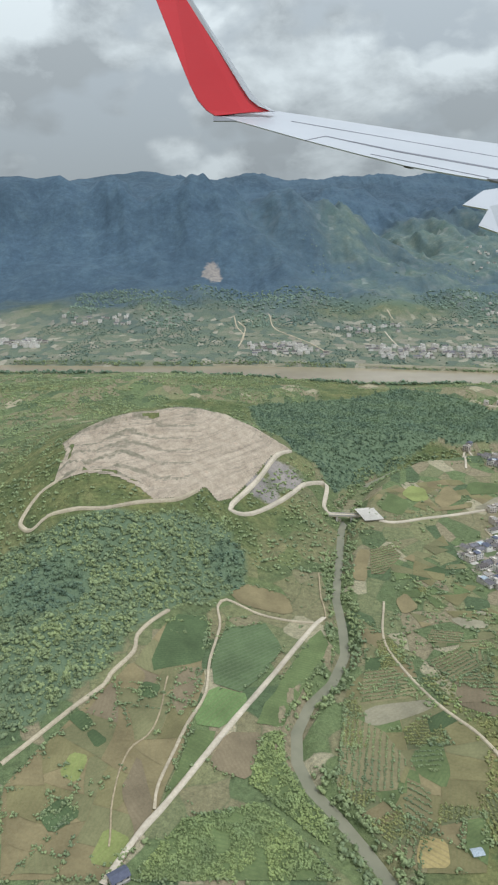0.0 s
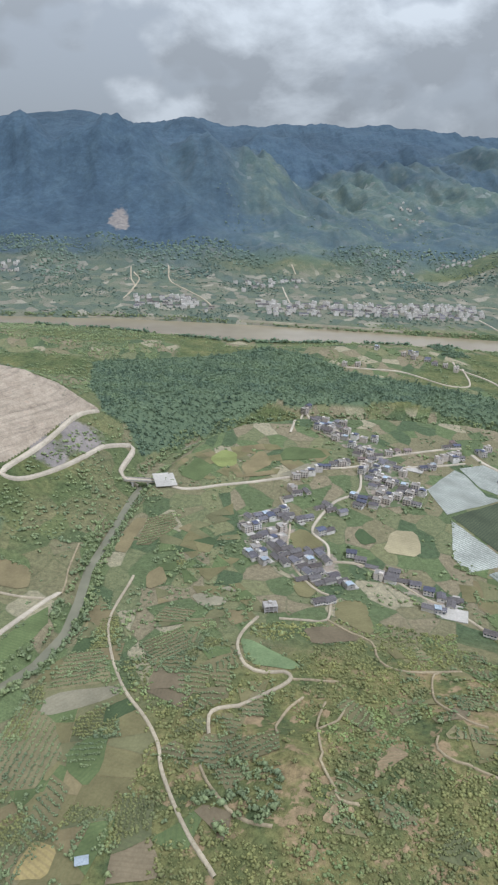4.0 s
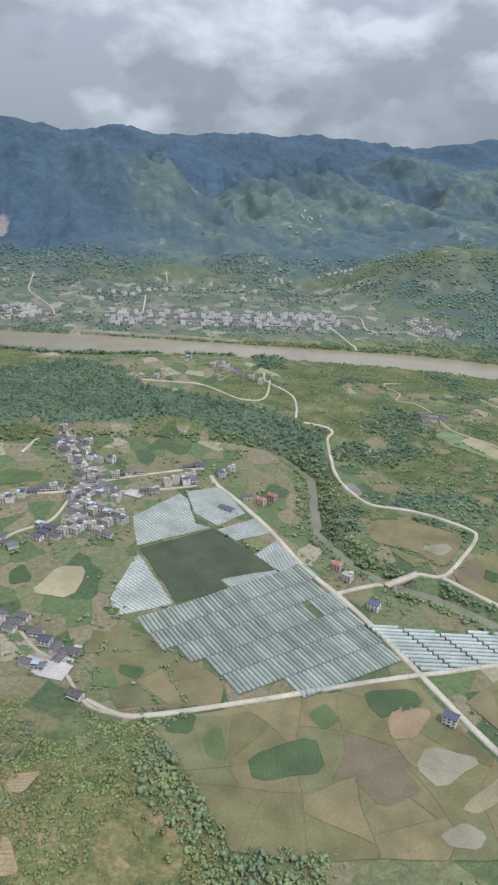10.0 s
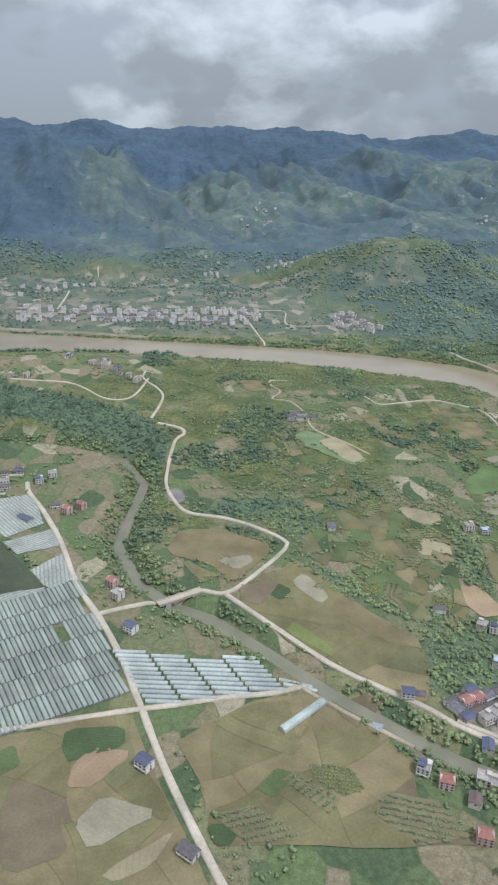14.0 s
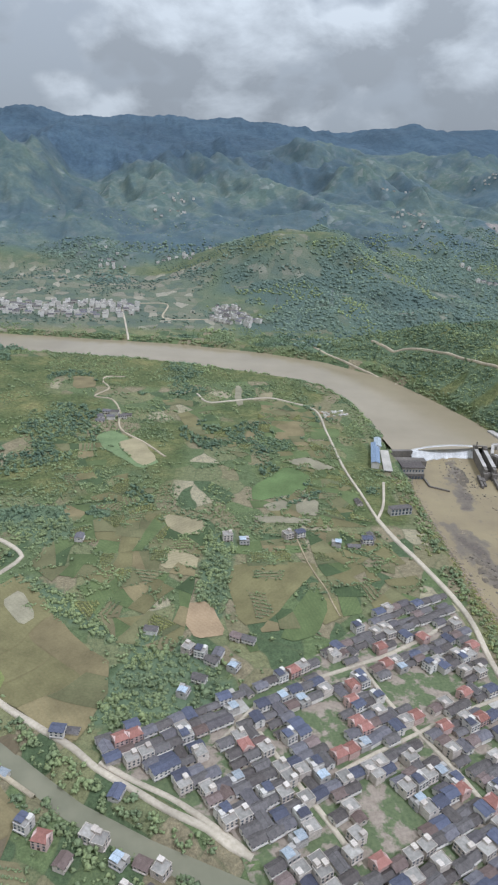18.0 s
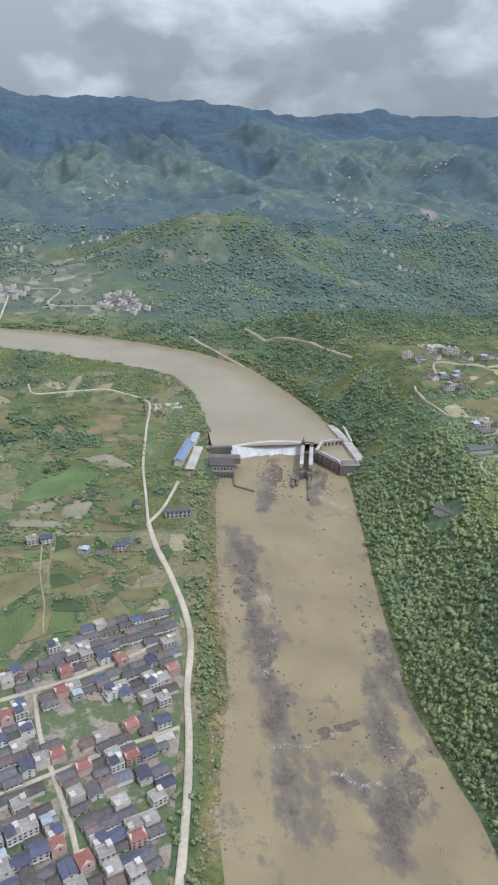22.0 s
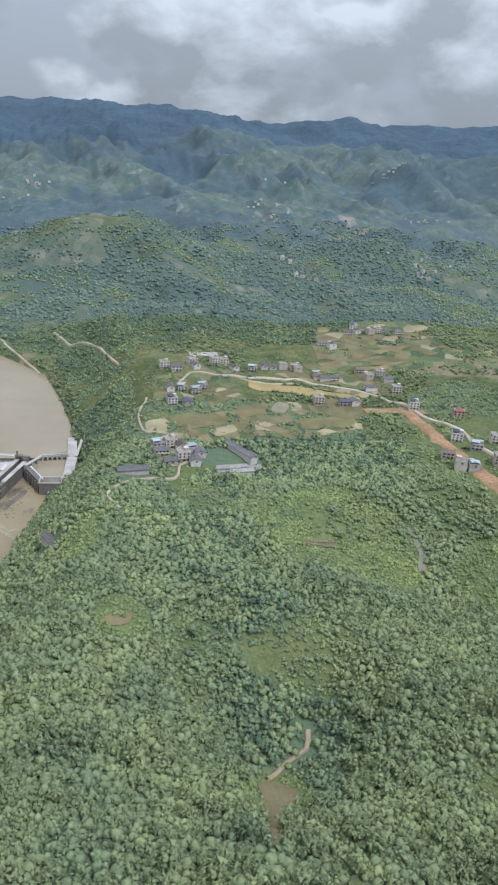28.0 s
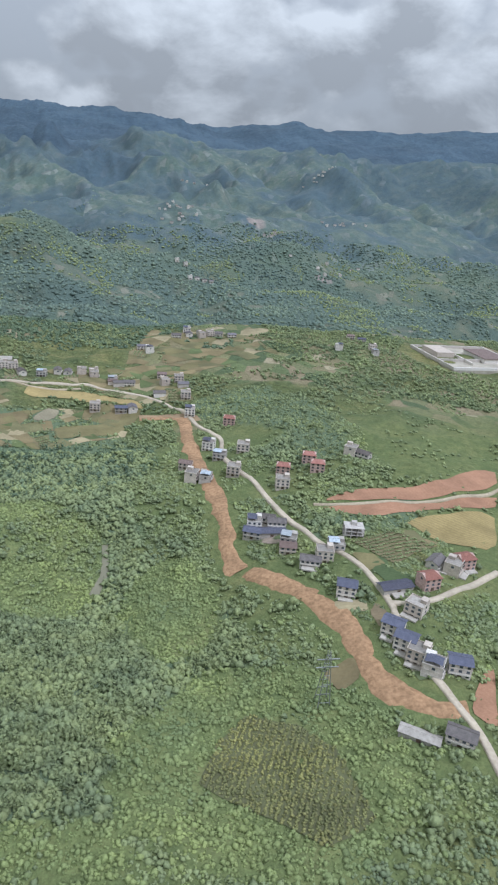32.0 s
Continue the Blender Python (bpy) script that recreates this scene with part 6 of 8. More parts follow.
quarter(((-9, 1262), (118, 1272), (141, 1164), (7, 1182)), 5, 11.4, 14.4, FAR, group="villages across the river", odds=0.6)
quarter(((215, 1251), (609, 1252), (592, 1145), (222, 1148)), 3, 10.1, 13.5, FAR, group="villages across the river", odds=0.55)
quarter(((726, 1235), (759, 1215), (783, 1124), (749, 1087), (712, 1139)), -40, 10, 12, FAR, group="villages across the river", odds=0.8)
quarter(((180, 1455), (313, 1464), (312, 1361), (189, 1343)), 8, 16, 26, FAR, group="villages across the river", odds=0.5)
quarter(((-417, 1503), (-259, 1509), (-247, 1429), (-398, 1428)), 0, 13.2, 19.8, FAR, group="villages across the river", odds=0.6)
quarter(((-473, 1302), (-379, 1312), (-362, 1250), (-452, 1240)), 0, 10.6, 14.4, FAR, group="villages across the river", odds=0.6)
quarter(((660, 2130), (760, 2130), (760, 2190), (660, 2190)), 0, 18, 26, FAR, group="villages across the river", odds=0.5)
quarter(((520, 1560), (760, 1560), (760, 1660), (520, 1660)), 0, 26, 30, FAR, group="villages across the river", odds=0.35)
quarter(((1330, 2270), (1480, 2270), (1480, 2340), (1330, 2340)), 0, 24, 28, FAR, group="villages across the river", odds=0.4)
quarter(((1500, 1500), (1680, 1500), (1680, 1650), (1500, 1650)), 0, 28, 30, FAR, group="villages across the river", odds=0.3)

for hx, hy, wide in ((689, 2003, 50), (666, 1573, 44), (1289, 1927, 46), (1734, 1945, 60), (1295, 1475, 36), (1293, 1815, 40), (1856, 2594, 80), (540, 1545, 46)):
    quarter(((hx - wide, hy - 22), (hx + wide, hy - 22), (hx + wide, hy + 22), (hx - wide, hy + 22)), 8, 14, 20, FAR, group="villages across the river", odds=0.42)

# the nearest ones stand as things of their own, those behind them as one mass of roofs
PLACED.sort(key=lambda p: p[2].translation.y)
town_first = [p for p in PLACED if "town" in p[1]]
others = [p for p in PLACED if "town" not in p[1]]
PLACED = town_first[:210] + others[:130] + town_first[210:] + others[130:]
USED = set()
for kind, group, m in PLACED[:340]:
    if kind in USED:
        ob = copy_thing(KINDS[kind], m)
    else:
        USED.add(kind)
        ob = KINDS[kind]
    ob.matrix_basis = grown(m)
    ob["group"] = group
flocks = {}
for kind, group, m in PLACED[340:]:
    flocks.setdefault(group, []).append((kind, grown(m)))
for group, flock in flocks.items():
    vs, fs, mats, slots, o = [], [], [], [], 0
    for kind, m in flock:
        for ob in KINDS[kind].children:
            me, w = ob.data, m @ ob.matrix_basis
            co = np.empty(len(me.vertices) * 3)
            me.vertices.foreach_get("co", co)
            w = np.array(w)
            vs.append(co.reshape(-1, 3) @ w[:3, :3].T + w[:3, 3])
            if me.materials[0] not in mats:
                mats.append(me.materials[0])
            for p in me.polygons:
                fs.append([i + o for i in p.vertices])
                slots.append(mats.index(me.materials[0]))
            o += len(me.vertices)
    me = bpy.data.meshes.new("far_houses")
    me.from_pydata(np.vstack(vs).tolist(), [], fs)
    for k in mats:
        me.materials.append(k)
    me.polygons.foreach_set("material_index", slots)
    tagged(new("far_houses", me), "white and grey village houses in the distance", "houses", kind="stuff")
for kind, ob in KINDS.items():
    if kind not in USED:
        for o in (*ob.children_recursive, ob):
            bpy.data.objects.remove(o)

# yards: pale concrete aprons by some of the town houses


def yard(x, y, w, d, turn):
    ob = new("courtyard", solid("courtyard", (-w / 2, w / 2, -d / 2, d / 2, -0.6, 0.0)))
    ob.data.materials.append(PAVED)
    ob.matrix_basis = pose(x, y, float(max(ground(x + a, y + b) for a in (-w / 3, w / 3) for b in (-d / 3, d / 3))) + 0.45, 0, 0, turn)
    return tagged(ob, "pale concrete courtyard between village houses", "courtyard", kind="structure")


for x, y, w, d, turn in ((706, 352, 12, 18, 24), (300, 540, 14, 10, -30), (190, 405, 16, 10, 20), (196, 392, 12, 9, 20), (271, 352, 15, 12, -20), (97, 512, 16, 24, 12), (806, 604, 7, 44, -14), (1045, 738, 26, 12, 5), (770, 345, 8, 14, 20), (760, 300, 10, 9, 20), (650, 352, 9, 16, 24)):
    yard(x, y, w, d, turn)
yard_dice = random.Random(5)
for kind, group, m in PLACED[:340]:
    hx, hy = m.translation.xy
    if (hx < 420 or hx > 960) and "far" not in kind and yard_dice.random() < 0.4:
        spot = m @ Vector((yard_dice.uniform(-1, 1), -4.6, 0))
        if not near_line(spot.x, spot.y, 2.5):
            yard(spot.x, spot.y, yard_dice.uniform(4, 7), yard_dice.uniform(2.6, 4.2), math.degrees(m.to_euler().z))

# ---- greenhouses ----
k = Mat("greenhouse_film", 0.5)
c = k.ramp(k.noise(0.8, 5), (0.3, (0.232, 0.250, 0.200)), (0.7, (0.340, 0.358, 0.296)))
c = k.mix(c, k.ramp(k.random(), (0.0, 0.75), (1.0, 1.2)), 1.0, "MULTIPLY")
c = k.mix(c, k.ramp(k.noise(14, 3), (0.3, 0.8), (0.7, 1.1)), 1.0, "MULTIPLY")
TUNNEL = k.done(c)
BRIGHT_TUNNEL = plain("white_greenhouse_film", (0.33, 0.355, 0.305), (0.47, 0.49, 0.43), 1.0, rough=0.5, vary=0.12)
HOOP = plain("galvanised_hoop", (0.35, 0.36, 0.36), (0.5, 0.5, 0.5), 0.5, rough=0.4, metal=0.7)


def arch(name, length, wide, high, n=8):
    a = np.linspace(0, math.pi, n + 1)
    v = [(x, -math.cos(t) * wide / 2, math.sin(t) ** 0.8 * high - 0.05) for x in (-length / 2, length / 2) for t in a]
    f = [(i, i + 1, n + 2 + i, n + 1 + i) for i in range(n)] + [tuple(range(n, -1, -1)), tuple(range(n + 1, 2 * n + 2))]
    me = bpy.data.meshes.new(name)
    me.from_pydata(v, [], f)
    return me


def hoop(name, wide, high, n=8, thick=0.12):
    a = np.linspace(0, math.pi, n + 1)
    v, f = [], []
    for t in a:
        c, s = -math.cos(t), math.sin(t) ** 0.8
        v += [(-thick, c * wide / 2, s * high - 0.05), (thick, c * wide / 2, s * high - 0.05), (thick, c * (wide / 2 + 0.07), s * (high + 0.07) - 0.05), (-thick, c * (wide / 2 + 0.07), s * (high + 0.07) - 0.05)]
    for i in range(n):
        for j in range(4):
            f.append((4 * i + j, 4 * i + (j + 1) % 4, 4 * i + 4 + (j + 1) % 4, 4 * i + 4 + j))
    me = bpy.data.meshes.new(name)
    me.from_pydata(v, [], f)
    return me


def tunnel_kind(label, length, wide, high, mat):
    t = thing("greenhouse_tunnel", label, "greenhouse", Matrix())
    part("film_cover", arch("film_cover", length, wide, high), mat, t)
    h = hoop("hoop", wide, high)
    for x in (-length / 2, length / 2):
        part("hoop", h, HOOP, t, m=pose(x, 0, 0))
    return t


class Repeat:
    """The first stands as it is, the rest are copies."""

    def __init__(self, first):
        self.first, self.used = first, False

    def put(self, m, group=""):
        ob = copy_thing(self.first, m) if self.used else self.first
        self.used = True
        ob.matrix_basis = m
        if group:
            ob["group"] = group
        return ob


def tilted(x, y, turn, reach, lift=0.1):
    """A pose on the ground that follows its slope along the local x axis."""
    c, s = math.cos(radians(turn)), math.sin(radians(turn))
    a, b = float(ground(x - c * reach, y - s * reach)), float(ground(x + c * reach, y + s * reach))
    return pose(x, y, (a + b) / 2 + lift, 0, -math.degrees(math.atan2(b - a, 2 * reach)), turn)


BUSY_RINGS = []
TUNNELS = ((309, 396), (412, 442), (428, 405), (450, 343), (359, 328), (356, 340), (350, 351), (320, 376))
BUSY_RINGS.append(TUNNELS)
short = Repeat(tunnel_kind("grey-white plastic greenhouse tunnel in close rows", 15.9, 2.2, 0.95, TUNNEL))
c24, s24 = math.cos(radians(24)), math.sin(radians(24))
for j in range(-6, 7):
    for i in range(-48, 49):
        u, v = i * 2.45 + 1.3 * j, j * 16.6
        x, y = 385 + u * c24 - v * s24, 386 + u * s24 + v * c24
        if inside(x, y, TUNNELS) and not near_line(x, y, 3) and math.hypot(x - 411, y - 392) > 6:
            short.put(tilted(x, y, 24 - 88, 8, 0.25), "greenhouse tunnels of the big plot")
BRIGHTS = ((443, 382), (485, 371), (491, 378), (502, 370), (530, 350), (458, 341))
BUSY_RINGS.append(BRIGHTS)
longer = Repeat(tunnel_kind("bright white plastic greenhouse tunnel beside a road", 16.4, 2.3, 1.3, BRIGHT_TUNNEL))
for i in range(-4, 7):
    for j in range(-9, 10):
        x, y = 470 + i * 17.6 - j * 1.6, 361 - i * 1.4 + j * 3.3
        if inside(x, y, BRIGHTS):
            longer.put(tilted(x, y, -7, 8, 0.25), "white greenhouse tunnels by the road")
single = tunnel_kind("single long silvery greenhouse tunnel among field plots", 27, 4.2, 2.2, BRIGHT_TUNNEL)
single.matrix_basis = tilted(524, 330, 37, 5, 0.4)

# ---- weir and power station ----
STONE = plain("wet_dark_masonry", (0.13, 0.115, 0.095), (0.24, 0.21, 0.175), 0.9, bump=0.08, vary=0.1)
PALE_STONE = plain("pale_dam_concrete", (0.38, 0.35, 0.30), (0.52, 0.48, 0.42), 1.2, bump=0.05)
FOAM = plain("white_water", (0.50, 0.485, 0.44), (0.74, 0.725, 0.69), 0.9, rough=0.5, bump=0.25)
weir = thing("weir", "long low weir with white water spilling over", "dam", pose(868, 640, 0))
v, f = [], []
for i in range(41):
    x = -30 + i * 1.55
    y = 3.5 - 0.006 * (x - 14) ** 2
    w = float(rough(x, 0, 2.5, 130))
    v += [(x, y + 1.5, -2), (x, y + 1.5, 0.15), (x, y + 0.4, 0.2), (x, y - 1.6, -1.0 + 0.2 * w), (x, y - 3.6 + 0.3 * w, -3.6), (x, y - 6.0 + 0.6 * w, -6.2 + 0.3 * w), (x, y - 9.0 + 1.6 * w, -8.3)]
f = [(7 * i + j, 7 * i + j + 1, 7 * i + 8 + j, 7 * i + 7 + j) for i in range(40) for j in range(6)]
me = bpy.data.meshes.new("spillway")
me.from_pydata(v, [], f)
part("spillway", me, FOAM, weir, "white foaming spillway")
v = []
for i in range(41):
    x = -30 + i * 1.55
    y = 3.5 - 0.006 * (x - 14) ** 2
    v += [(x, y + 1.5, -9), (x, y + 1.5, 0.35), (x, y + 2.9, 0.35), (x, y + 2.9, -9)]
me = bpy.data.meshes.new("crest")
me.from_pydata(v, [], [(4 * i + j, 4 * i + j + 1, 4 * i + 5 + j, 4 * i + 4 + j) for i in range(40) for j in range(3)])
part("crest", me, PALE_STONE, weir)
part("abutment", solid("abutment", (-56, -29, -10.0, -6.0, -11, 1.0)), STONE, weir)
piers = thing("sluice_piers", "dark stone sluice piers reaching downstream", "dam pier", pose(897, 612, -8, 0, 0, -15))
for x, w, l0, l1, h in ((-4.0, 2.4, -25, 26, 8.8), (3.2, 2.6, -25, 23, 9.2)):
    p = part("pier", solid("pier", (x - w / 2, x + w / 2, l0, l1, -2, h)), STONE, piers)
    part("pier_cap", solid("pier_cap", (x - w / 2 - 0.3, x + w / 2 + 0.3, l0 + 6, l1 - 5, h, h + 0.5)), PALE_STONE, p)
    part("gate_tower", solid("gate_tower", (x - w / 2 - 0.5, x + w / 2 + 0.5, l1 - 5, l1 + 0.6, h - 1, h + 2.4)), STONE, p)
    part("pier_foot", solid("pier_foot", (x - w / 2 - 0.7, x + w / 2 + 0.7, l0 - 2, l0 + 5, -2, 6.0)), STONE, p)
part("gate_beam", solid("gate_beam", (-5.6, 5.0, 20.2, 22.2, 11.7, 12.6)), STONE, piers)
part("hoist_post", solid("hoist_post", (-4.4, -3.6, 20.6, 21.4, 12.6, 16)), STONE, piers)
part("cross_wall", solid("cross_wall", (-5.4, 4.6, -23.5, -21.5, -2, 5.5)), STONE, piers)
for x, l0, l1, h in ((-9.0, -44, -24, 2.4), (-6.0, -40, -26, 1.6), (3.5, -62, -27, 1.8)):
    part("broken_wall", solid("broken_wall", (x - 0.9, x + 0.9, l0, l1, -2, h), (x - 1.3, x + 1.1, (l0 + l1) / 2, l1, -2, h + 0.8)), STONE, piers)
lock = thing("lock_chamber", "stone lock basin with white-coped wall and tower", "lock", pose(914, 608, -8, 0, 0, -62))
part("basin_wall", solid("basin_wall", (-15, 15, -1.6, 1.6, -2, 9)), STONE, lock)
part("coping", solid("coping", (-13, 11, 1.7, 2.9, 8.6, 9.5)), FOAM, lock, "white-painted coping")
for x in np.linspace(-13, 13, 6):
    part("buttress", solid("buttress", (x - 0.7, x + 0.7, -2.6, -1.6, -2, 7.6)), STONE, lock)
pool = mesh_of("lock_pool", ((907, 626, -1.2), (914, 641, -1.2), (935.5, 645, -1.2), (935.5, 601, -1.2), (921, 599, -1.2)), np.array(((0, 1, 2), (0, 2, 3), (0, 3, 4))))
pool.materials.append(MUDDY)
tagged(new("lock_pool", pool), "still brown water inside the lock basin", "water", kind="structure")
tower = thing("lock_tower", "blocky dark masonry tower beside the lock", "tower", pose(927, 597, -8))
part("shaft", solid("shaft", (-7.5, 7.5, -5, 5, -3, 8.6)), STONE, tower)
part("parapet", solid("parapet", (-7.9, 7.9, -5.4, -4.6, 8.6, 9.6), (-7.9, 7.9, 4.6, 5.4, 8.6, 9.6), (-7.9, -7.1, -4.6, 4.6, 8.6, 9.6), (7.1, 7.9, -4.6, 4.6, 8.6, 9.6)), PALE_STONE, tower)
part("step", solid("step", (-2, 6, -8, -5, -3, 2.2)), PALE_STONE, tower)
foot = thing("arched_footbridge", "pale concrete footbridge with small arches", "bridge", pose(925, 639, 0, 0, 0, 12))
part("deck", solid("deck", (-9.5, 10, -1.8, 1.8, 2.4, 3.2)), PALE_STONE, foot)
for y in (-1.7, 1.7):
    part("railing", solid("railing", (-9.5, 10, y - 0.12, y + 0.12, 3.2, 4.0)), PALE_STONE, foot)
for x in np.linspace(-8.6, 9, 6):
    part("pillar", solid("pillar", (x - 0.6, x + 0.6, -1.5, 1.5, -8, 2.4)), PALE_STONE, foot)
part("curved_end", solid("curved_end", (-21, 0, -1.3, 1.3, 2.2, 3.0)), PALE_STONE, foot, m=pose(-9.0, 0.4, 0, 0, 0, 50))
for x in (-7, -14, -20):
    part("pillar", solid("pillar", (-0.6, 0.6, -1.1, 1.1, -8, 2.2)), PALE_STONE, foot, m=pose(-9.0 + x * 0.643, 0.4 + x * 0.766, 0, 0, 0, 50))
quay = thing("lock_quay", "pale concrete quay between lock and wooded bank", "quay", pose(937, 636, 0))
part("quay_wall", solid("quay_wall", (-2.4, 5, -36, 4, -10, 1.7)), PALE_STONE, quay)
part("quay_ramp", solid("quay_ramp", (-2.2, 5, 0, 40, -10, 1.7)), PALE_STONE, quay, m=pose(0, 3, 0, 0, 0, 5))
part("stair", solid("stair", (2.4, 4.4, 0, 42, 1.7, 2.9)), PAVED, quay, m=pose(1.0, 2, 0, 3, 0, -4))
plant = thing("power_house", "old grey power house standing in the river", "power station", pose(826, 603, -8, 0, 0, -4))
part("base", solid("base", (-9, 10, -11, 12, -3, 4.5)), STONE, plant)
part("hall", solid("hall", (-8.4, 9.4, -10.4, 4, 4.5, 9.5)), GREY_WALL, plant)
part("roof", solid("roof", (-9, 10, -11, 4.6, 9.5, 10.1)), SLATE, plant)
part("deck", solid("deck", (-9.5, 16, 4.6, 13, 4.6, 9.2)), STONE, plant)
for x in np.linspace(-7, 8, 7):
    part("window", WINDOW, None, plant, m=pose(x, -10.45, 7.2))
    part("outlet", solid("outlet", (x - 0.7, x + 0.7, -11.2, -10.9, -0.5, 2.5)), PANE, plant)
part("guide_wall", solid("guide_wall", (9.2, 10.4, -26, -11, -3, 1.6)), STONE, plant)
part("guide_wall", solid("guide_wall", (0, 16, -0.6, 0.6, -3, 1.2)), STONE, plant, m=pose(10, -26, 0, 0, 0, -32))
works = thing("factory_hall", "long factory hall under bright blue steel roof", "factory", pose(799, 612, float(ground(799, 612)) + 0.2, 0, 0, 73))
part("wall", walls("wall", 44, 6, 4, 1.0), WHITE_WALL, works)
part("roof", gable("roof", 44, 6, 4.03, 1.0), STEEL_BLUE, works)
annex = thing("factory_annex", "second factory hall under pale blue roof", "factory", pose(808, 634, float(ground(808, 634)) + 0.2, 0, 0, 73))
part("wall", walls("wall", 20, 5, 3.6, 0.9), WHITE_WALL, annex)
part("roof", gable("roof", 20, 5, 3.63, 0.9), PALE_ROOF, annex)
store = thing("brick_yard", "heap of rubble and low brick walls", "building site", pose(790, 712, float(ground(790, 712)), 0, 0, 8))
heap_dice = random.Random(3)
HEAP = solid("brick_heap", (-1.0, 1.0, -0.6, 0.6, -0.6, 0.7), (-0.6, 0.8, -0.9, 0.3, -0.6, 1.1))
for i in range(44):
    heap = HEAP.copy()
    heap.materials.append(heap_dice.choice((SOIL, PAVED, PAVED, TRACK, WHITE_WALL)))
    q = heap_dice.uniform(0.5, 1.5)
    part("brick_heap", heap, None, store, m=pose(heap_dice.uniform(-13, 13), heap_dice.uniform(-8, 8), 0, 0, 0, heap_dice.choice((0, 0, 90, 35))) @ Matrix.Diagonal((q * 1.3, q, q * 0.7, 1)))
quarters = thing("row_house", "grey two-storey row house above the river", "house", pose(788, 520, float(ground(788, 520)) + 0.2, 0, 0, 8))
part("wall", walls("wall", 16, 5.4, 4.6, 0, 2), GREY_WALL, quarters)
part("roof", solid("roof", (-8.3, 8.3, -3.0, 3.0, 4.6, 4.9)), SLATE, quarters)
for x in np.linspace(-6.8, 6.8, 6):
    for z in (1.2, 3.5):
        part("window", WINDOW, None, quarters, m=pose(x, -2.73, z))

# ---- bridge over the brook ----
span = thing("road_bridge", "small concrete bridge over the brook", "bridge", pose(78, 519, -6.2, 0, 0, -5))
part("deck", solid("deck", (-13, 13, -2.6, 2.6, 2.6, 3.4)), CONCRETE, span)
for y in (-2.5, 2.5):
    part("railing", solid("railing", (-13, 13, y - 0.12, y + 0.12, 3.4, 4.3)), PALE_STONE, span)
for x in (-6, 6):
    part("pier", solid("pier", (x - 0.7, x + 0.7, -2.3, 2.3, -6, 2.6)), PALE_STONE, span)
arched = thing("stone_bridge", "low stone arch bridge over the brook", "bridge", pose(470, 424, -7.6, 0, 0, 28))
part("deck", solid("deck", (-14, 14, -2.4, 2.4, 2.0, 2.9), (-14, 14, -2.5, -2.2, 2.9, 3.5), (-14, 14, 2.2, 2.5, 2.9, 3.5)), CONCRETE, arched)
for x in (-8.5, 8.5):
    part("pier", solid("pier", (x - 1.5, x + 1.5, -2.2, 2.2, -5, 2.0)), PALE_STONE, arched)

# ---- walled compound and hill-side plant ----
site = thing("walled_compound", "new white walled compound with red-floored court", "compound", pose(1510, 800, float(ground(1510, 800)) - 0.6, 0, 0, 4))
part("court", solid("court", (-42, 48, -48, 46, -8, 0.2)), SAND, site)
for a in ((-42, 48, -48, -46.5), (-42, 48, 44.5, 46), (-42, -40.5, -46.5, 44.5), (46.5, 48, -46.5, 44.5), (-10, -8.8, -30, 44.5), (-40, 20, -14, -12.8)):
    part("perimeter_wall", solid("perimeter_wall", (*a, 0.2, 3.0)), WHITE_WALL, site)
part("hall", solid("hall", (10, 38, -20, 22, 0.2, 5)), WHITE_WALL, site)
part("red_roof", solid("red_roof", (9, 39, -21, 23, 5, 5.6)), BROWN_ROOF, site)
part("wing", solid("wing", (-34, -14, 0, 34, 0.2, 6)), TILE_WALL, site)
farm_hall = thing("poultry_hall", "long grey-roofed hall bent around a pale yard", "farm building", pose(1053, 542, float(ground(1053, 542)) + 0.3, 0, 0, -62))
part("wall", walls("wall", 30, 5, 2.8, 1.0), WHITE_WALL, farm_hall)
part("roof", gable("roof", 30, 5, 2.83, 1.0), BLUEGREY, farm_hall)
for hx, hy, long, wide, turn in ((1044, 517, 19, 4.0, 10), (1051, 511, 18, 4.0, 10), (1056, 519, 12, 4.5, 8)):
    pale_hall = thing("workshop_hall", "low workshop hall under pale grey tin roof", "workshop", pose(hx, hy, float(ground(hx, hy)) + 0.3, 0, 0, turn), "workshop halls by a white yard")
    part("wall", walls("wall", long, wide, 2.8, 0.9), WHITE_WALL, pale_hall)
    part("roof", gable("roof", long, wide, 2.83, 0.9), FLATTOP, pale_hall)
cabin = thing("forest_cabin", "long grey tin roof among trees", "shed", pose(943, 462, float(ground(943, 462)) - 0.8, 0, 0, -58))
part("wall", walls("wall", 13, 4, 3.4, 0.8), GREY_WALL, cabin)
part("roof", gable("roof", 13, 4, 3.43, 0.8), SLATE, cabin)
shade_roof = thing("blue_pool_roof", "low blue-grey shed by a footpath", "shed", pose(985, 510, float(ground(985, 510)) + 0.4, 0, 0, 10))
part("wall", walls("wall", 18, 6, 2.4, 0.7), GREY_WALL, shade_roof)
part("roof", gable("roof", 18, 6, 2.43, 0.7), BLUEGREY, shade_roof)

# ---- power poles and a lattice pylon ----


def lathe(name, rings, n=8):
    v = [(r * math.cos(a * 2 * math.pi / n), r * math.sin(a * 2 * math.pi / n), z) for r, z in rings for a in range(n)]
    f = [(i * n + a, i * n + (a + 1) % n, (i + 1) * n + (a + 1) % n, (i + 1) * n + a) for i in range(len(rings) - 1) for a in range(n)]
    f.append(tuple(range((len(rings) - 1) * n, len(rings) * n)))
    me = bpy.data.meshes.new(name)
    me.from_pydata(v, [], f)
    return me


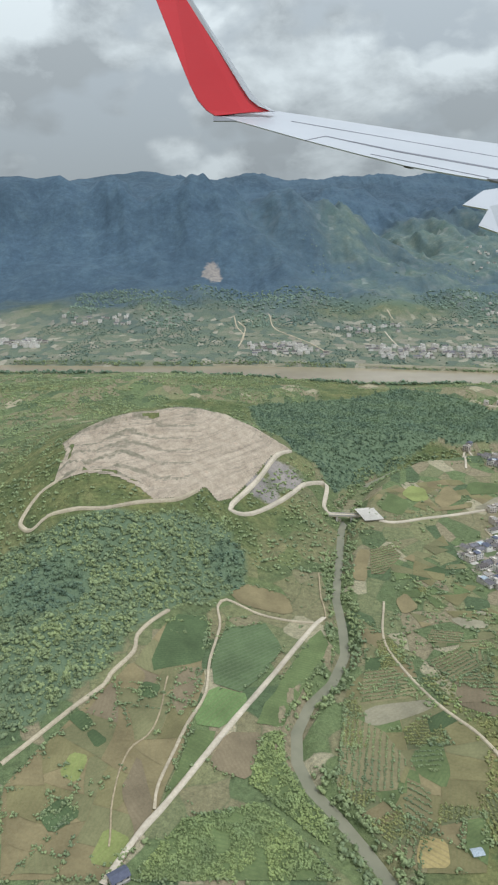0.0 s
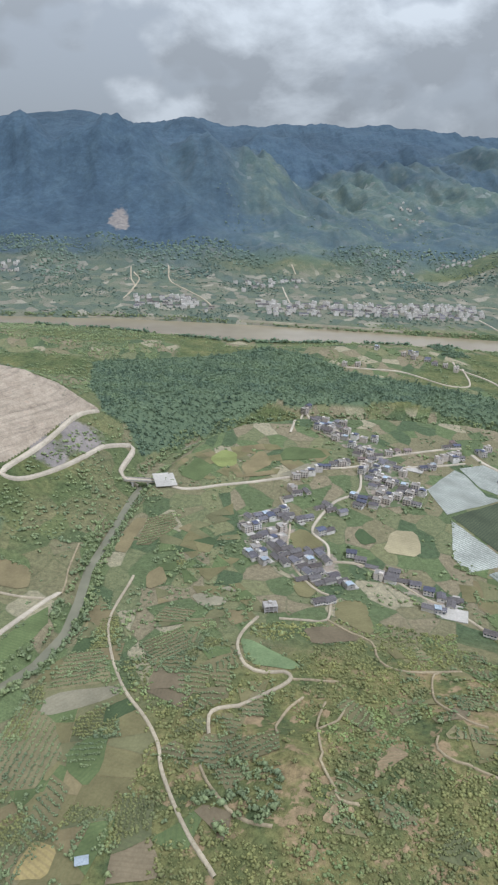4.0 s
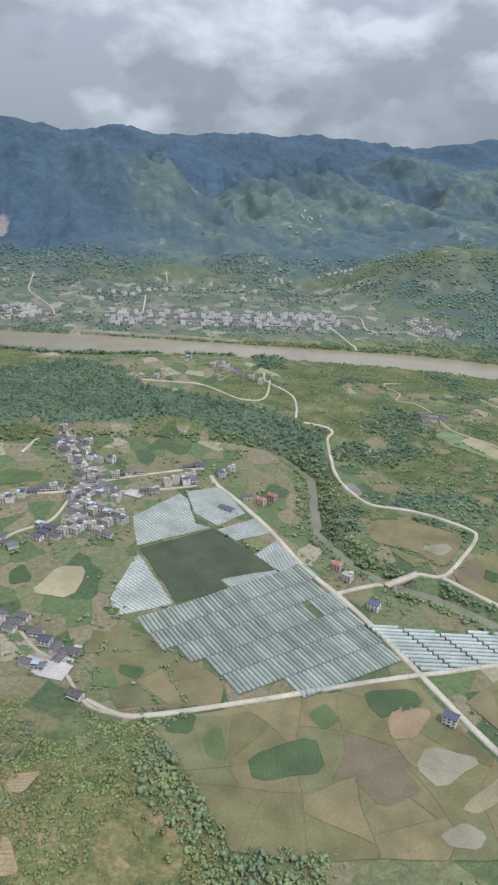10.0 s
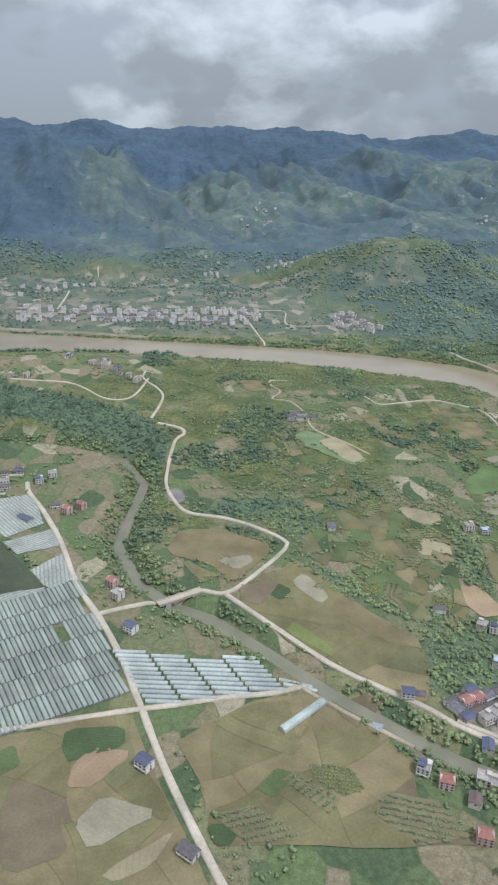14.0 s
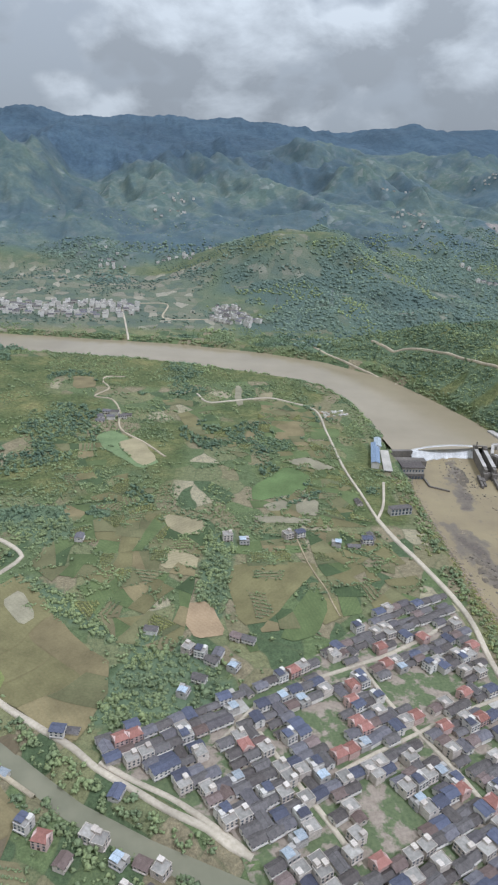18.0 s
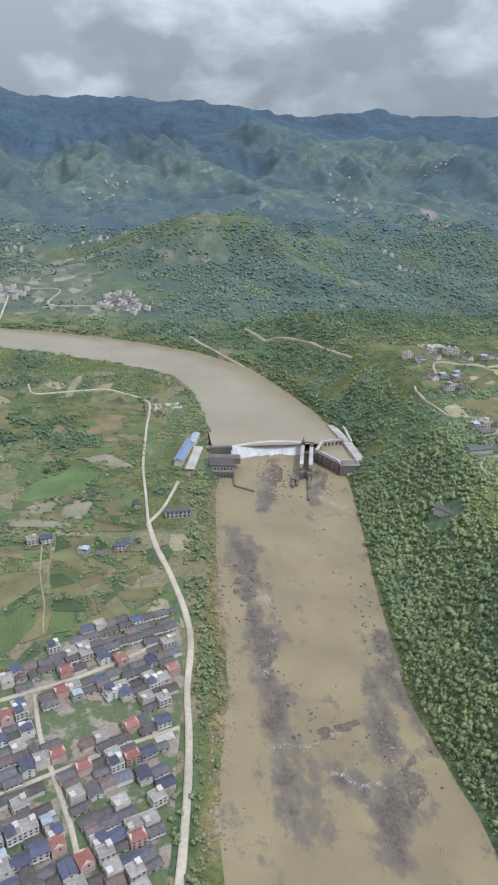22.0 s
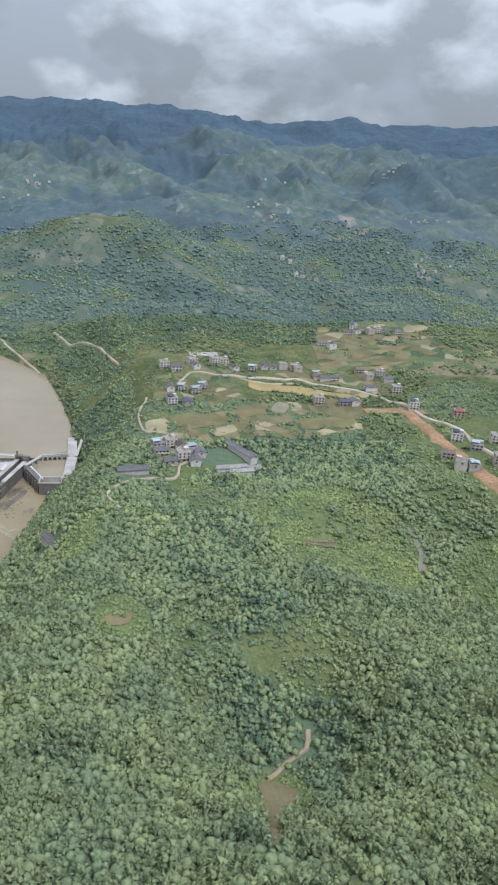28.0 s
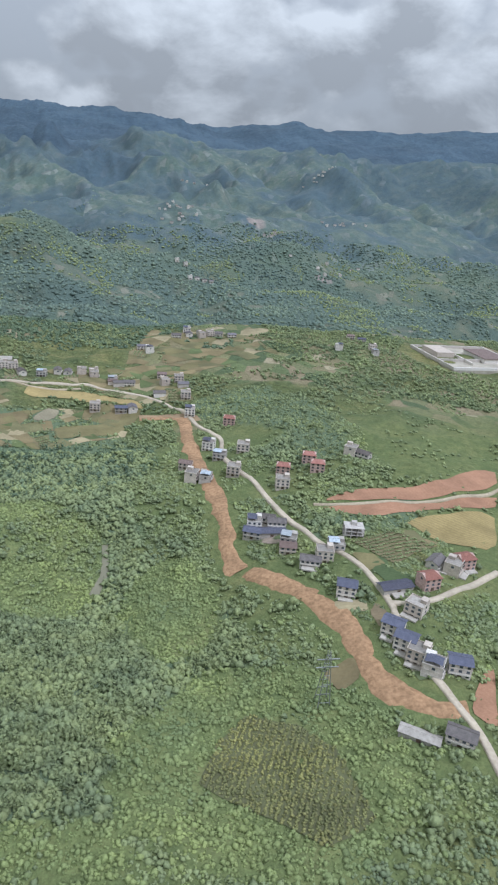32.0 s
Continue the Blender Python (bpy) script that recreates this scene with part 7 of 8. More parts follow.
def pylon(x, y, high):
    t = thing("lattice_pylon", "pale steel lattice power pylon on wooded slope", "pylon", pose(x, y, float(ground(x, y)) - 0.3))
    for sx, sy in ((-1, -1), (1, -1), (1, 1), (-1, 1)):
        a, b = Vector((sx * 2.2, sy * 2.2, 0)), Vector((sx * 0.4, sy * 0.4, high))
        rod = lathe("leg", ((0.18, 0), (0.12, (b - a).length)), 5)
        part("leg", rod, HOOP, t, m=Matrix.Translation(a) @ (b - a).to_track_quat("Z", "Y").to_matrix().to_4x4())
    for z in (high * 0.7, high * 0.85):
        part("cross_arm", solid("cross_arm", (-4, 4, -0.15, 0.15, z, z + 0.3)), HOOP, t)
    for z in np.linspace(2, high - 2, 6):
        r = 2.2 - 1.8 * z / high
        part("brace", solid("brace", (-r, r, -r - 0.08, -r + 0.08, z, z + 0.18), (-r, r, r - 0.08, r + 0.08, z, z + 0.18)), HOOP, t)


pylon(1213, 322, 22)
pylon(818, 1180, 30)
pylon(905, 1175, 30)

# ---- vegetation ----


def leafage(name, tones, fine=1.2, slow=26.0):
    """Leaves: clump by clump tones, with drier and fresher stretches."""
    k = Mat(name, 0.9)
    c = k.ramp(k.random(True), (0.0, tones[0]), (0.5, tones[1]), (1.0, tones[2]))
    c = k.mix(c, k.ramp(k.noise(fine, 6, 0.8), (0.32, 0.76), (0.5, 1.04), (0.68, 1.28)), 1.0, "MULTIPLY")
    c = k.mix(c, k.ramp(k.noise(6.0, 2), (0.35, 0.86), (0.65, 1.14)), 1.0, "MULTIPLY")
    c = k.mix(c, k.ramp(k.noise(slow, 3), (0.32, (0.78, 0.81, 0.82)), (0.68, (1.20, 1.16, 0.96))), 1.0, "MULTIPLY")
    k.bump(k.noise(0.9, 6, 0.8), 0.55, 0.6)
    return k.done(c)


SCRUBLEAF = leafage("olive_scrub_leaves", ((0.172, 0.185, 0.081), (0.211, 0.218, 0.092), (0.260, 0.255, 0.108)), 0.9)
BROADLEAF = leafage("broadleaf_canopy", ((0.184, 0.224, 0.123), (0.211, 0.253, 0.132), (0.244, 0.284, 0.143)))
DEEP = leafage("dark_evergreen_canopy", ((0.116, 0.164, 0.110), (0.137, 0.186, 0.121), (0.161, 0.211, 0.132)))
FRESH = leafage("fresh_scrub", ((0.196, 0.242, 0.105), (0.217, 0.262, 0.113), (0.237, 0.283, 0.121)), 0.8)
# leaves of distant trees, bluer because haze is painted into their tones
HAZED_LEAF = leafage("haze_tinted_far_leaves", ((0.116, 0.158, 0.134), (0.132, 0.176, 0.145), (0.152, 0.194, 0.152)), 6.0, 120.0)
BARK = plain("grey_brown_bark", (0.09, 0.07, 0.05), (0.16, 0.13, 0.10), 0.3)

OCTA = np.array(((1, 0, 0), (-1, 0, 0), (0, 1, 0), (0, -1, 0), (0, 0, 1), (0, 0, -0.8)), float)
OCTA_F = np.array(((0, 2, 4), (2, 1, 4), (1, 3, 4), (3, 0, 4), (2, 0, 5), (1, 2, 5), (3, 1, 5), (0, 3, 5)))
seeds = np.random.default_rng(11)


def crown(clumps, sprays, tall=1.0, spread=1.0, size=0.5):
    """Leaf clumps and loose sprays round a middle: unit crown, foot at 0, vertices and triangles."""
    v, f, o = [], [], 0
    for i in range(clumps):
        a, r = seeds.uniform(0, 2 * math.pi), math.sqrt(seeds.uniform(0, 1)) * 0.62 * spread
        z = seeds.uniform(0.35, 1.0) * tall * (1 - 0.35 * r)
        s = size * seeds.uniform(0.6, 1.15)
        p = OCTA * s * seeds.uniform(0.62, 1.32, OCTA.shape)
        t = seeds.uniform(0, 6.28)
        p = p @ np.array(((math.cos(t), -math.sin(t), 0), (math.sin(t), math.cos(t), 0), (0, 0, 0.8)))
        v.append(p + (r * math.cos(a), r * math.sin(a), z))
        f.append(OCTA_F + o)
        o += 6
    for i in range(sprays):
        a, e = seeds.uniform(0, 2 * math.pi), seeds.uniform(-0.2, 1.3)
        r = seeds.uniform(0.75, 1.12) * spread
        c = np.array((r * math.cos(a) * math.cos(e), r * math.sin(a) * math.cos(e), tall * (0.6 + 0.62 * math.sin(e))))
        v.append(c + seeds.uniform(-0.3, 0.3, (3, 3)))
        f.append(np.array([[o, o + 1, o + 2]]))
        o += 3
    return np.vstack(v), np.vstack(f)


TREES = [crown(6, 8, seeds.uniform(0.85, 1.15), 1.0, 0.58) for _ in range(8)]
FINE_TREES = [crown(9, 24, seeds.uniform(1.1, 1.5), 0.95, 0.40) for _ in range(8)]
TALLS = [crown(8, 16, 2.0, 0.7, 0.44) for _ in range(5)]
PUFFS = [crown(2, 0, 0.85, 1.0, 0.95) for _ in range(6)]
BUSHES = [crown(3, 4, 0.55, 1.15, 0.62) for _ in range(7)]
CLUMPS = [crown(2, 0, 0.85, 1.1, 0.78) for _ in range(6)]


def thicket(name, x, y, r, shapes, material, label, sink=0.0):
    """Many plants joined into one piece of greenery."""
    vs, fs, o = [], [], 0
    z, sink = ground(x, y), np.broadcast_to(sink, np.shape(x))
    which = seeds.integers(0, len(shapes), len(x))
    for n, (v, f) in enumerate(shapes):
        p = np.nonzero(which == n)[0]
        if not len(p):
            continue
        t = seeds.uniform(0, 6.28, len(p))
        c, s, k = np.cos(t)[:, None], np.sin(t)[:, None], r[p][:, None]
        w = np.stack([(v[:, 0] * c - v[:, 1] * s) * k + x[p][:, None], (v[:, 0] * s + v[:, 1] * c) * k + y[p][:, None],
                      v[:, 2] * k * seeds.uniform(0.85, 1.2, (len(p), 1)) + (z[p] - sink[p] * r[p])[:, None]], -1)
        vs.append(w.reshape(-1, 3))
        fs.append((f[None] + (np.arange(len(p)) * len(v))[:, None, None] + o).reshape(-1, 3))
        o += len(p) * len(v)
    me = mesh_of(name, np.vstack(vs), np.vstack(fs), True)
    me.materials.append(material)
    return tagged(new(name, me), label, "trees" if "tree" in name or "wood" in name else "bushes", kind="stuff")


# where nothing may grow: a raster of roads, houses, plots and water
CELL, X0, Y0 = 2.0, -430.0, 130.0
NX, NY = 1046, 700
taken = np.zeros((NY, NX), bool)
rx, ry = np.meshgrid(X0 + CELL * (np.arange(NX) + 0.5), Y0 + CELL * (np.arange(NY) + 0.5))


def take(x, y, r):
    i0, i1 = int((x - r - X0) / CELL), int((x + r - X0) / CELL) + 1
    j0, j1 = int((y - r - Y0) / CELL), int((y + r - Y0) / CELL) + 1
    if i1 <= 0 or j1 <= 0 or i0 >= NX or j0 >= NY:
        return
    i0, j0 = max(i0, 0), max(j0, 0)
    s = np.s_[j0:j1, i0:i1]
    taken[s] |= np.hypot(rx[s] - x, ry[s] - y) < r


for line, wide in ROAD_LINES:
    for px, py in line:
        take(px, py, wide / 2 + 3.2)
for hx, hy in HOUSES:
    take(hx, hy, 4.4)
for _, ring in FIELD_RINGS:
    taken |= inside(rx, ry, ring)
for ring in BUSY_RINGS + [QUARRY]:
    taken |= inside(rx, ry, ring)
for line, gap in ((UPPER, 2.5), (LOWER, 3.5), (BROOK, 1.0), (BROOK2, 1.2)):
    d, w = away(rx, ry, line)
    taken |= d < w + gap
for hx, hy, r in ((800, 612, 26), (826, 600, 20), (920, 620, 24), (938, 610, 8), (938, 640, 8), (938, 665, 8), (1046, 530, 22), (943, 462, 10), (985, 510, 11), (788, 520, 14), (1510, 800, 70), (790, 712, 16)):
    take(hx, hy, r)


def is_free(x, y):
    i, j = ((x - X0) / CELL).astype(int), ((y - Y0) / CELL).astype(int)
    ok = (i >= 0) & (j >= 0) & (i < NX) & (j < NY)
    return np.where(ok, ~taken[np.clip(j, 0, NY - 1), np.clip(i, 0, NX - 1)], True)


def sown(x0, x1, y0, y1, gap, where):
    """Uneven spots, about one every gap metres, where the ground allows."""
    x, y = np.meshgrid(np.arange(x0, x1, gap), np.arange(y0, y1, gap))
    x, y = x.ravel() + seeds.uniform(-0.5, 0.5, x.size) * gap, y.ravel() + seeds.uniform(-0.5, 0.5, y.size) * gap
    ok = where(x, y) & is_free(x, y)
    return x[ok], y[ok]


def sizes(n, low, high):
    return 0.72 * low + 0.72 * (high - low) * seeds.uniform(0, 1, n) ** 1.6


def dark_wood(x, y):
    return wooded(x, y) & ((y > 560) & (x < 520) | np.where(x > 850, (np.exp(-((x - 1090) / 95) ** 2 - ((y - 535) / 38) ** 2) > 0.4) | (np.exp(-((x - 1022) / 26) ** 2 - ((y - 460) / 60) ** 2) > 0.35) | (np.exp(-((x - 1045) / 22) ** 2 - ((y - 345) / 60) ** 2) > 0.4), rough(x, y, 60, 81) > 0.25))


def light_wood(x, y):
    return wooded(x, y) & ~dark_wood(x, y)


x, y = sown(-400, 1320, 140, 1060, 3.3, light_wood)
near = (x > 890) & (y < 330) & (y > 185)
pick = np.nonzero(near)[0]
pick = pick[seeds.permutation(len(pick))[:280]]
rest = np.ones(len(x), bool)
rest[pick] = False
close = rest & (x > 880) & (y < 400)
thicket("broadleaf_wood", x[close], y[close], sizes(close.sum(), 1.9, 4.8), FINE_TREES, BROADLEAF, "dense green broadleaf wood of the near hill", 0.6)
rest &= ~close
thicket("broadleaf_wood", x[rest], y[rest], sizes(rest.sum(), 1.9, 4.6), TREES + TALLS[2:4], BROADLEAF, "dense green broadleaf wood on hillsides", np.where(x[rest] > 860, 0.7, 0.45))
spot_x, spot_y = x[pick], y[pick]
x, y = sown(-400, 1320, 140, 1060, 3.9, dark_wood)
thicket("evergreen_wood", x, y, sizes(len(x), 2.5, 4.6), TREES + TALLS[:2], DEEP, "dark evergreen wood in the valley", 0.55)

x, y = sown(880, 1250, 150, 560, 2.7, wooded)
thicket("wood_undergrowth", x, y, sizes(len(x), 2.6, 5.0), BUSHES, BROADLEAF, "green undergrowth filling the near wood", 0.1)

# trees of the nearest wood, one by one
LIMB = lathe("trunk", ((0.055, 0), (0.045, 0.35), (0.03, 0.8), (0.012, 1.1)), 6)


def tree_kind(i):
    t = thing("tree", "leafy green broadleaf tree in hillside wood", "tree", Matrix(), "trees of the near wood")
    v, f = crown(22, 40, seeds.uniform(1.1, 1.5), 0.95, 0.33)
    me = mesh_of("crown", v + (0, 0, 0.25), f, True)
    part("trunk", LIMB, BARK, t)
    part("crown", me, BROADLEAF, t)
    return Repeat(t)


stock = [tree_kind(i) for i in range(7)]
for n, (px, py) in enumerate(zip(spot_x, spot_y)):
    s = float(sizes(1, 3.0, 5.2)[0])
    stock[n % 7].put(pose(px, py, float(ground(px, py)) - 0.2, 0, 0, n * 77) @ Matrix.Diagonal((s, s, s * 1.15, 1)))

# waterside trees, hedges between plots, single trees by houses


def waterside(x, y):
    w = np.zeros(np.shape(x), bool)
    for line, reach in ((BROOK, 9), (BROOK2, 12), (UPPER, 12), (LOWER, 14)):
        d, h = away(x, y, line)
        town_bank = (line is LOWER) & (x < 850)
        w |= (d > h + np.where(town_bank, 9, 1.6)) & (d < h + reach + 6 * town_bank) & (rough(x, y, 21, 91) > -0.45)
    return w & (y < 1140)


x, y = sown(-420, 470, 900, 1080, 4.6, lambda a, b: (b < np.interp(a, (-420, -200, 0, 150, 300, 470), (1092, 1077, 1066, 1042, 1022, 1000))) & (away(a, b, UPPER)[0] - away(a, b, UPPER)[1] > 3) & (away(a, b, UPPER)[0] - away(a, b, UPPER)[1] < 17) & (rough(a, b, 30, 90) > -0.35))
thicket("riverbank_trees", x, y, sizes(len(x), 3.4, 7.4), TREES, DEEP, "row of dark trees along the river bank", 0.1)
x, y = sown(764, 830, 170, 580, 2.3, lambda a, b: (a < 840) & (away(a, b, LOWER)[0] - away(a, b, LOWER)[1] > 4.5) & (away(a, b, LOWER)[0] - away(a, b, LOWER)[1] < 22) & (rough(a, b, 18, 142) > -0.35))
thicket("shore_bushes", x, y, sizes(len(x), 0.6, 2.6), BUSHES, SCRUBLEAF, "olive green bushes along the town shore", 0.1)
x, y = sown(868, 930, 285, 520, 2.0, lambda a, b: (a > 860) & (away(a, b, LOWER)[0] - away(a, b, LOWER)[1] > 1.0) & (away(a, b, LOWER)[0] - away(a, b, LOWER)[1] < 9))
thicket("bank_bushes", x, y, sizes(len(x), 0.7, 2.4), BUSHES, FRESH, "fresh green bushes along the wooded bank", 0.1)
x, y = sown(-420, 1000, 150, 1140, 3.4, waterside)
thicket("waterside_trees", x, y, sizes(len(x), 1.7, 4.2), TREES, BROADLEAF, "green trees and bushes along the river banks", 0.1)


def hedge(x, y):
    line = np.abs(rough(x, y, 38, 95)) < 0.085
    clump = rough(x, y, 27, 96) > 0.52
    return (line | clump) & ~wooded(x, y) & (scrub(x, y) < 0.25)


x, y = sown(-420, 1640, 150, 1100, 4.5, hedge)
thicket("hedgerow_trees", x, y, sizes(len(x), 1.2, 3.2), CLUMPS + BUSHES, BROADLEAF, "hedges and small trees between field plots", 0.1)
x, y = sown(-420, 1640, -250, 150, 14.0, hedge)
thicket("hedgerow_trees", x, y, sizes(len(x), 1.6, 3.6), CLUMPS, BROADLEAF, "hedges and small trees between field plots", 0.1)
x, y = sown(-420, 900, 1110, 1700, 7.5, lambda a, b: (rough(a, b, 60, 97) + 0.0012 * np.maximum(b - 1350, 0) > 0.36) | (np.abs(rough(a, b, 44, 98)) < 0.07))
thicket("valley_trees", x, y, sizes(len(x), 2.0, 4.6), CLUMPS, HAZED_LEAF, "tree clumps among far valley fields", 0.1)
town = [(hx + seeds.uniform(-13, 13), hy + seeds.uniform(-13, 13)) for hx, hy in HOUSES if hy < 1000 for _ in range(2 if 590 < hx < 785 and hy < 425 else 3)]
x, y = np.array(town).T
ok = is_free(x, y)
thicket("garden_trees", x[ok], y[ok], sizes(ok.sum(), 1.2, 3.2), TREES, BROADLEAF, "garden trees between village houses", 0.05)

# scrub
x, y = sown(85, 385, 145, 335, 1.9, lambda a, b: (scrub(a, b) > 0.12) & (rough(a, b, 31, 99) + 0.55 * rough(a, b, 11, 98) > -0.38))
few = rough(x, y, 42, 97) + 0.5 * rough(x, y, 13, 96) + seeds.uniform(-0.3, 0.3, len(x)) > 0.25
thicket("scrub_bushes", x[~few], y[~few], sizes((~few).sum(), 0.7, 2.6), BUSHES, SCRUBLEAF, "olive green scrub bushes on the near hill", 0.15)
x, y = x[few], y[few]
thicket("scrub_bushes", x, y, sizes(len(x), 0.6, 2.2), BUSHES, FRESH, "yellow-green scrub bushes on the near hill", 0.1)
x, y = sown(85, 385, 145, 335, 3.2, lambda a, b: (scrub(a, b) > 0.12) & (rough(a, b, 36, 94) > 0.42))
thicket("scrub_trees", x, y, sizes(len(x), 1.8, 4.0), TREES, BROADLEAF, "small green trees in hollows of the hill", 0.1)
x, y = sown(120, 360, 150, 300, 9.0, lambda a, b: (scrub(a, b) > 0.3) & (rough(a, b, 30, 100) > 0.3))
thicket("scrub_trees", x, y, sizes(len(x), 1.6, 3.0), TREES, SCRUBLEAF, "dark small trees on the scrub hill", 0.1)
x, y = sown(900, 1300, 150, 620, 1.9, lambda a, b: ~wooded(a, b) & (a > bank_east(b) + 8) & (rough(a, b, 15, 101) + 0.5 * rough(a, b, 40, 113) > np.where(fresh(a, b), -0.9, -0.3)))
light = fresh(x, y) | (seeds.uniform(0, 1, len(x)) < 0.2)
thicket("hill_bushes", x[light], y[light], sizes(light.sum(), 0.9, 3.2), BUSHES, FRESH, "fresh green bushes on open hillside", 0.3)
thicket("hill_bushes", x[~light], y[~light], sizes((~light).sum(), 0.7, 3.2), BUSHES, BROADLEAF, "green bushes on the eastern hillside", 0.3)
x, y = sown(960, 1300, 150, 520, 6.5, lambda a, b: ~wooded(a, b) & ~fresh(a, b) & (rough(a, b, 33, 119) + 0.5 * rough(a, b, 12, 122) > 0.0))
thicket("hill_trees", x, y, sizes(len(x), 2.0, 5.0), TREES, BROADLEAF, "single trees and groves on the open hillside", 0.15)
x, y = sown(1000, 1640, 440, 1010, 4.4, lambda a, b: ~wooded(a, b) & (rough(a, b, 75, 102) + 0.4 * rough(a, b, 24, 103) > np.where((a > 1150) & (b < 760), -0.12, 0.12)))
thicket("hillside_wood", x, y, sizes(len(x), 1.8, 4.0), TREES, BROADLEAF, "young green wood on the village hillside", 0.1)
x, y = sown(880, 1260, 640, 1010, 4.6, lambda a, b: (a > bank_east(b) + 6) & ((b > 800 + 30 * rough(a, b, 60, 150)) | (a < 975 + 12 * rough(a, b, 40, 151))) & (rough(a, b, 52, 152) + 0.6 * rough(a, b, 18, 153) > -0.35))
thicket("ridge_wood", x, y, sizes(len(x), 2.4, 5.0), TREES[:5], DEEP, "dark green wood on the slope behind the village", 0.35)
x, y = seeds.uniform(-42, 33, 7000), seeds.uniform(193, 271, 7000)
ok = inside(x, y, ((-41, 198), (-27, 220), (7, 229), (33, 193), (-42, 193))) | inside(x, y, ((8, 231), (0, 240), (7, 268), (16, 271), (17, 250), (24, 235), (31, 222), (32, 206)))
ok &= rough(x, y, 13, 154) + 0.6 * rough(x, y, 5, 155) > -0.75
thicket("weeds", x[ok], y[ok], sizes(ok.sum(), 0.6, 1.9), BUSHES, FRESH, "tall green weeds and low bushes beside the brook", -0.3)
x, y = sown(-420, 70, 380, 1040, 4.8, lambda a, b: ~wooded(a, b) & (rough(a, b, 40, 104) + 0.5 * rough(a, b, 14, 103) > -0.3))
thicket("quarry_scrub", x, y, sizes(len(x), 1.0, 3.8), BUSHES, BROADLEAF, "green scrub on the hill around the quarry", 0.1)
x, y = sown(430, 830, 480, 960, 3.1, lambda a, b: ~wooded(a, b) & (rough(a, b, 44, 105) + 0.5 * rough(a, b, 15, 106) > 0.02))
thicket("plateau_scrub", x, y, sizes(len(x), 0.9, 2.8), BUSHES + TREES[:3], BROADLEAF, "green scrub and small trees on the plateau", 0.1)

x, y = sown(430, 790, 480, 980, 4.0, lambda a, b: ~wooded(a, b) & (rough(a, b, 55, 143) + 0.5 * rough(a, b, 19, 144) > 0.38))
thicket("plateau_trees", x, y, sizes(len(x), 1.8, 4.4), TREES, DEEP, "dark green trees in hollows of the plateau", 0.15)
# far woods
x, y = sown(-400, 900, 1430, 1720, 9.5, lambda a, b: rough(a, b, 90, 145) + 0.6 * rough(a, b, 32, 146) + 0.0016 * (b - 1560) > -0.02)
thicket("foothill_woods", x, y, sizes(len(x), 4.0, 8.0), PUFFS, HAZED_LEAF, "haze-tinted woods along the mountain foot", 0.6)
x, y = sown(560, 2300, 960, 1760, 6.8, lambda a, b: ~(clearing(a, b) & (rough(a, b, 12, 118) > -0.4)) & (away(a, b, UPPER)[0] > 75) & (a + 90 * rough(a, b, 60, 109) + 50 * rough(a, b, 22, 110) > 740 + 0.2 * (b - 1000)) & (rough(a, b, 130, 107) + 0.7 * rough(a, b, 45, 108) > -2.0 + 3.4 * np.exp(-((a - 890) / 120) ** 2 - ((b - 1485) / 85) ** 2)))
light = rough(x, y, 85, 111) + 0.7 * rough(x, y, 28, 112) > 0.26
thicket("far_hill_woods", x[~light], y[~light], sizes((~light).sum(), 3.4, 7.0), PUFFS, HAZED_LEAF, "haze-tinted woods on hills beyond the river", 0.6)
thicket("far_hill_scrub", x[light], y[light], sizes(light.sum(), 2.4, 5.0), PUFFS, BROADLEAF, "lighter green scrub on hills beyond the river", 0.3)
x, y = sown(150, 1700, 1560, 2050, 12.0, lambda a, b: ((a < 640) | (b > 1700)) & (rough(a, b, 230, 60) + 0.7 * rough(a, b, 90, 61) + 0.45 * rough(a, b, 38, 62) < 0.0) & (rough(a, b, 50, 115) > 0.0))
thicket("upland_trees", x, y, sizes(len(x), 4.0, 8.0), CLUMPS, HAZED_LEAF, "haze-tinted tree clumps on far uplands", 0.75)
# shrubs along the borders of the nearest plots
px, py = [], []
for kind, ring in FIELD_RINGS:
    for (ax, ay), (bx, by) in zip(ring, ring[1:] + ring[:1]):
        if (ax < 330 and ay < 420) or (480 < ax < 800 and 430 < ay < 640):
            t = np.arange(0, 1, 1.5 / max(math.hypot(bx - ax, by - ay), 1.5))
            px.append(ax + (bx - ax) * t)
            py.append(ay + (by - ay) * t)
x, y = np.concatenate(px), np.concatenate(py)
x, y = x + seeds.normal(0, 0.7, len(x)), y + seeds.normal(0, 0.7, len(x))
ok = (rough(x, y, 15, 156) + 0.5 * rough(x, y, 5, 157) > 0.05) & ~np.array([near_line(a, b, 0.6) for a, b in zip(x, y)])
ok &= np.minimum(away(x, y, BROOK)[0] - away(x, y, BROOK)[1], away(x, y, BROOK2)[0] - away(x, y, BROOK2)[1]) > 1
thicket("border_shrubs", x[ok], y[ok], sizes(ok.sum(), 0.5, 2.0), BUSHES, BROADLEAF, "low green shrubs along plot borders", -0.35)
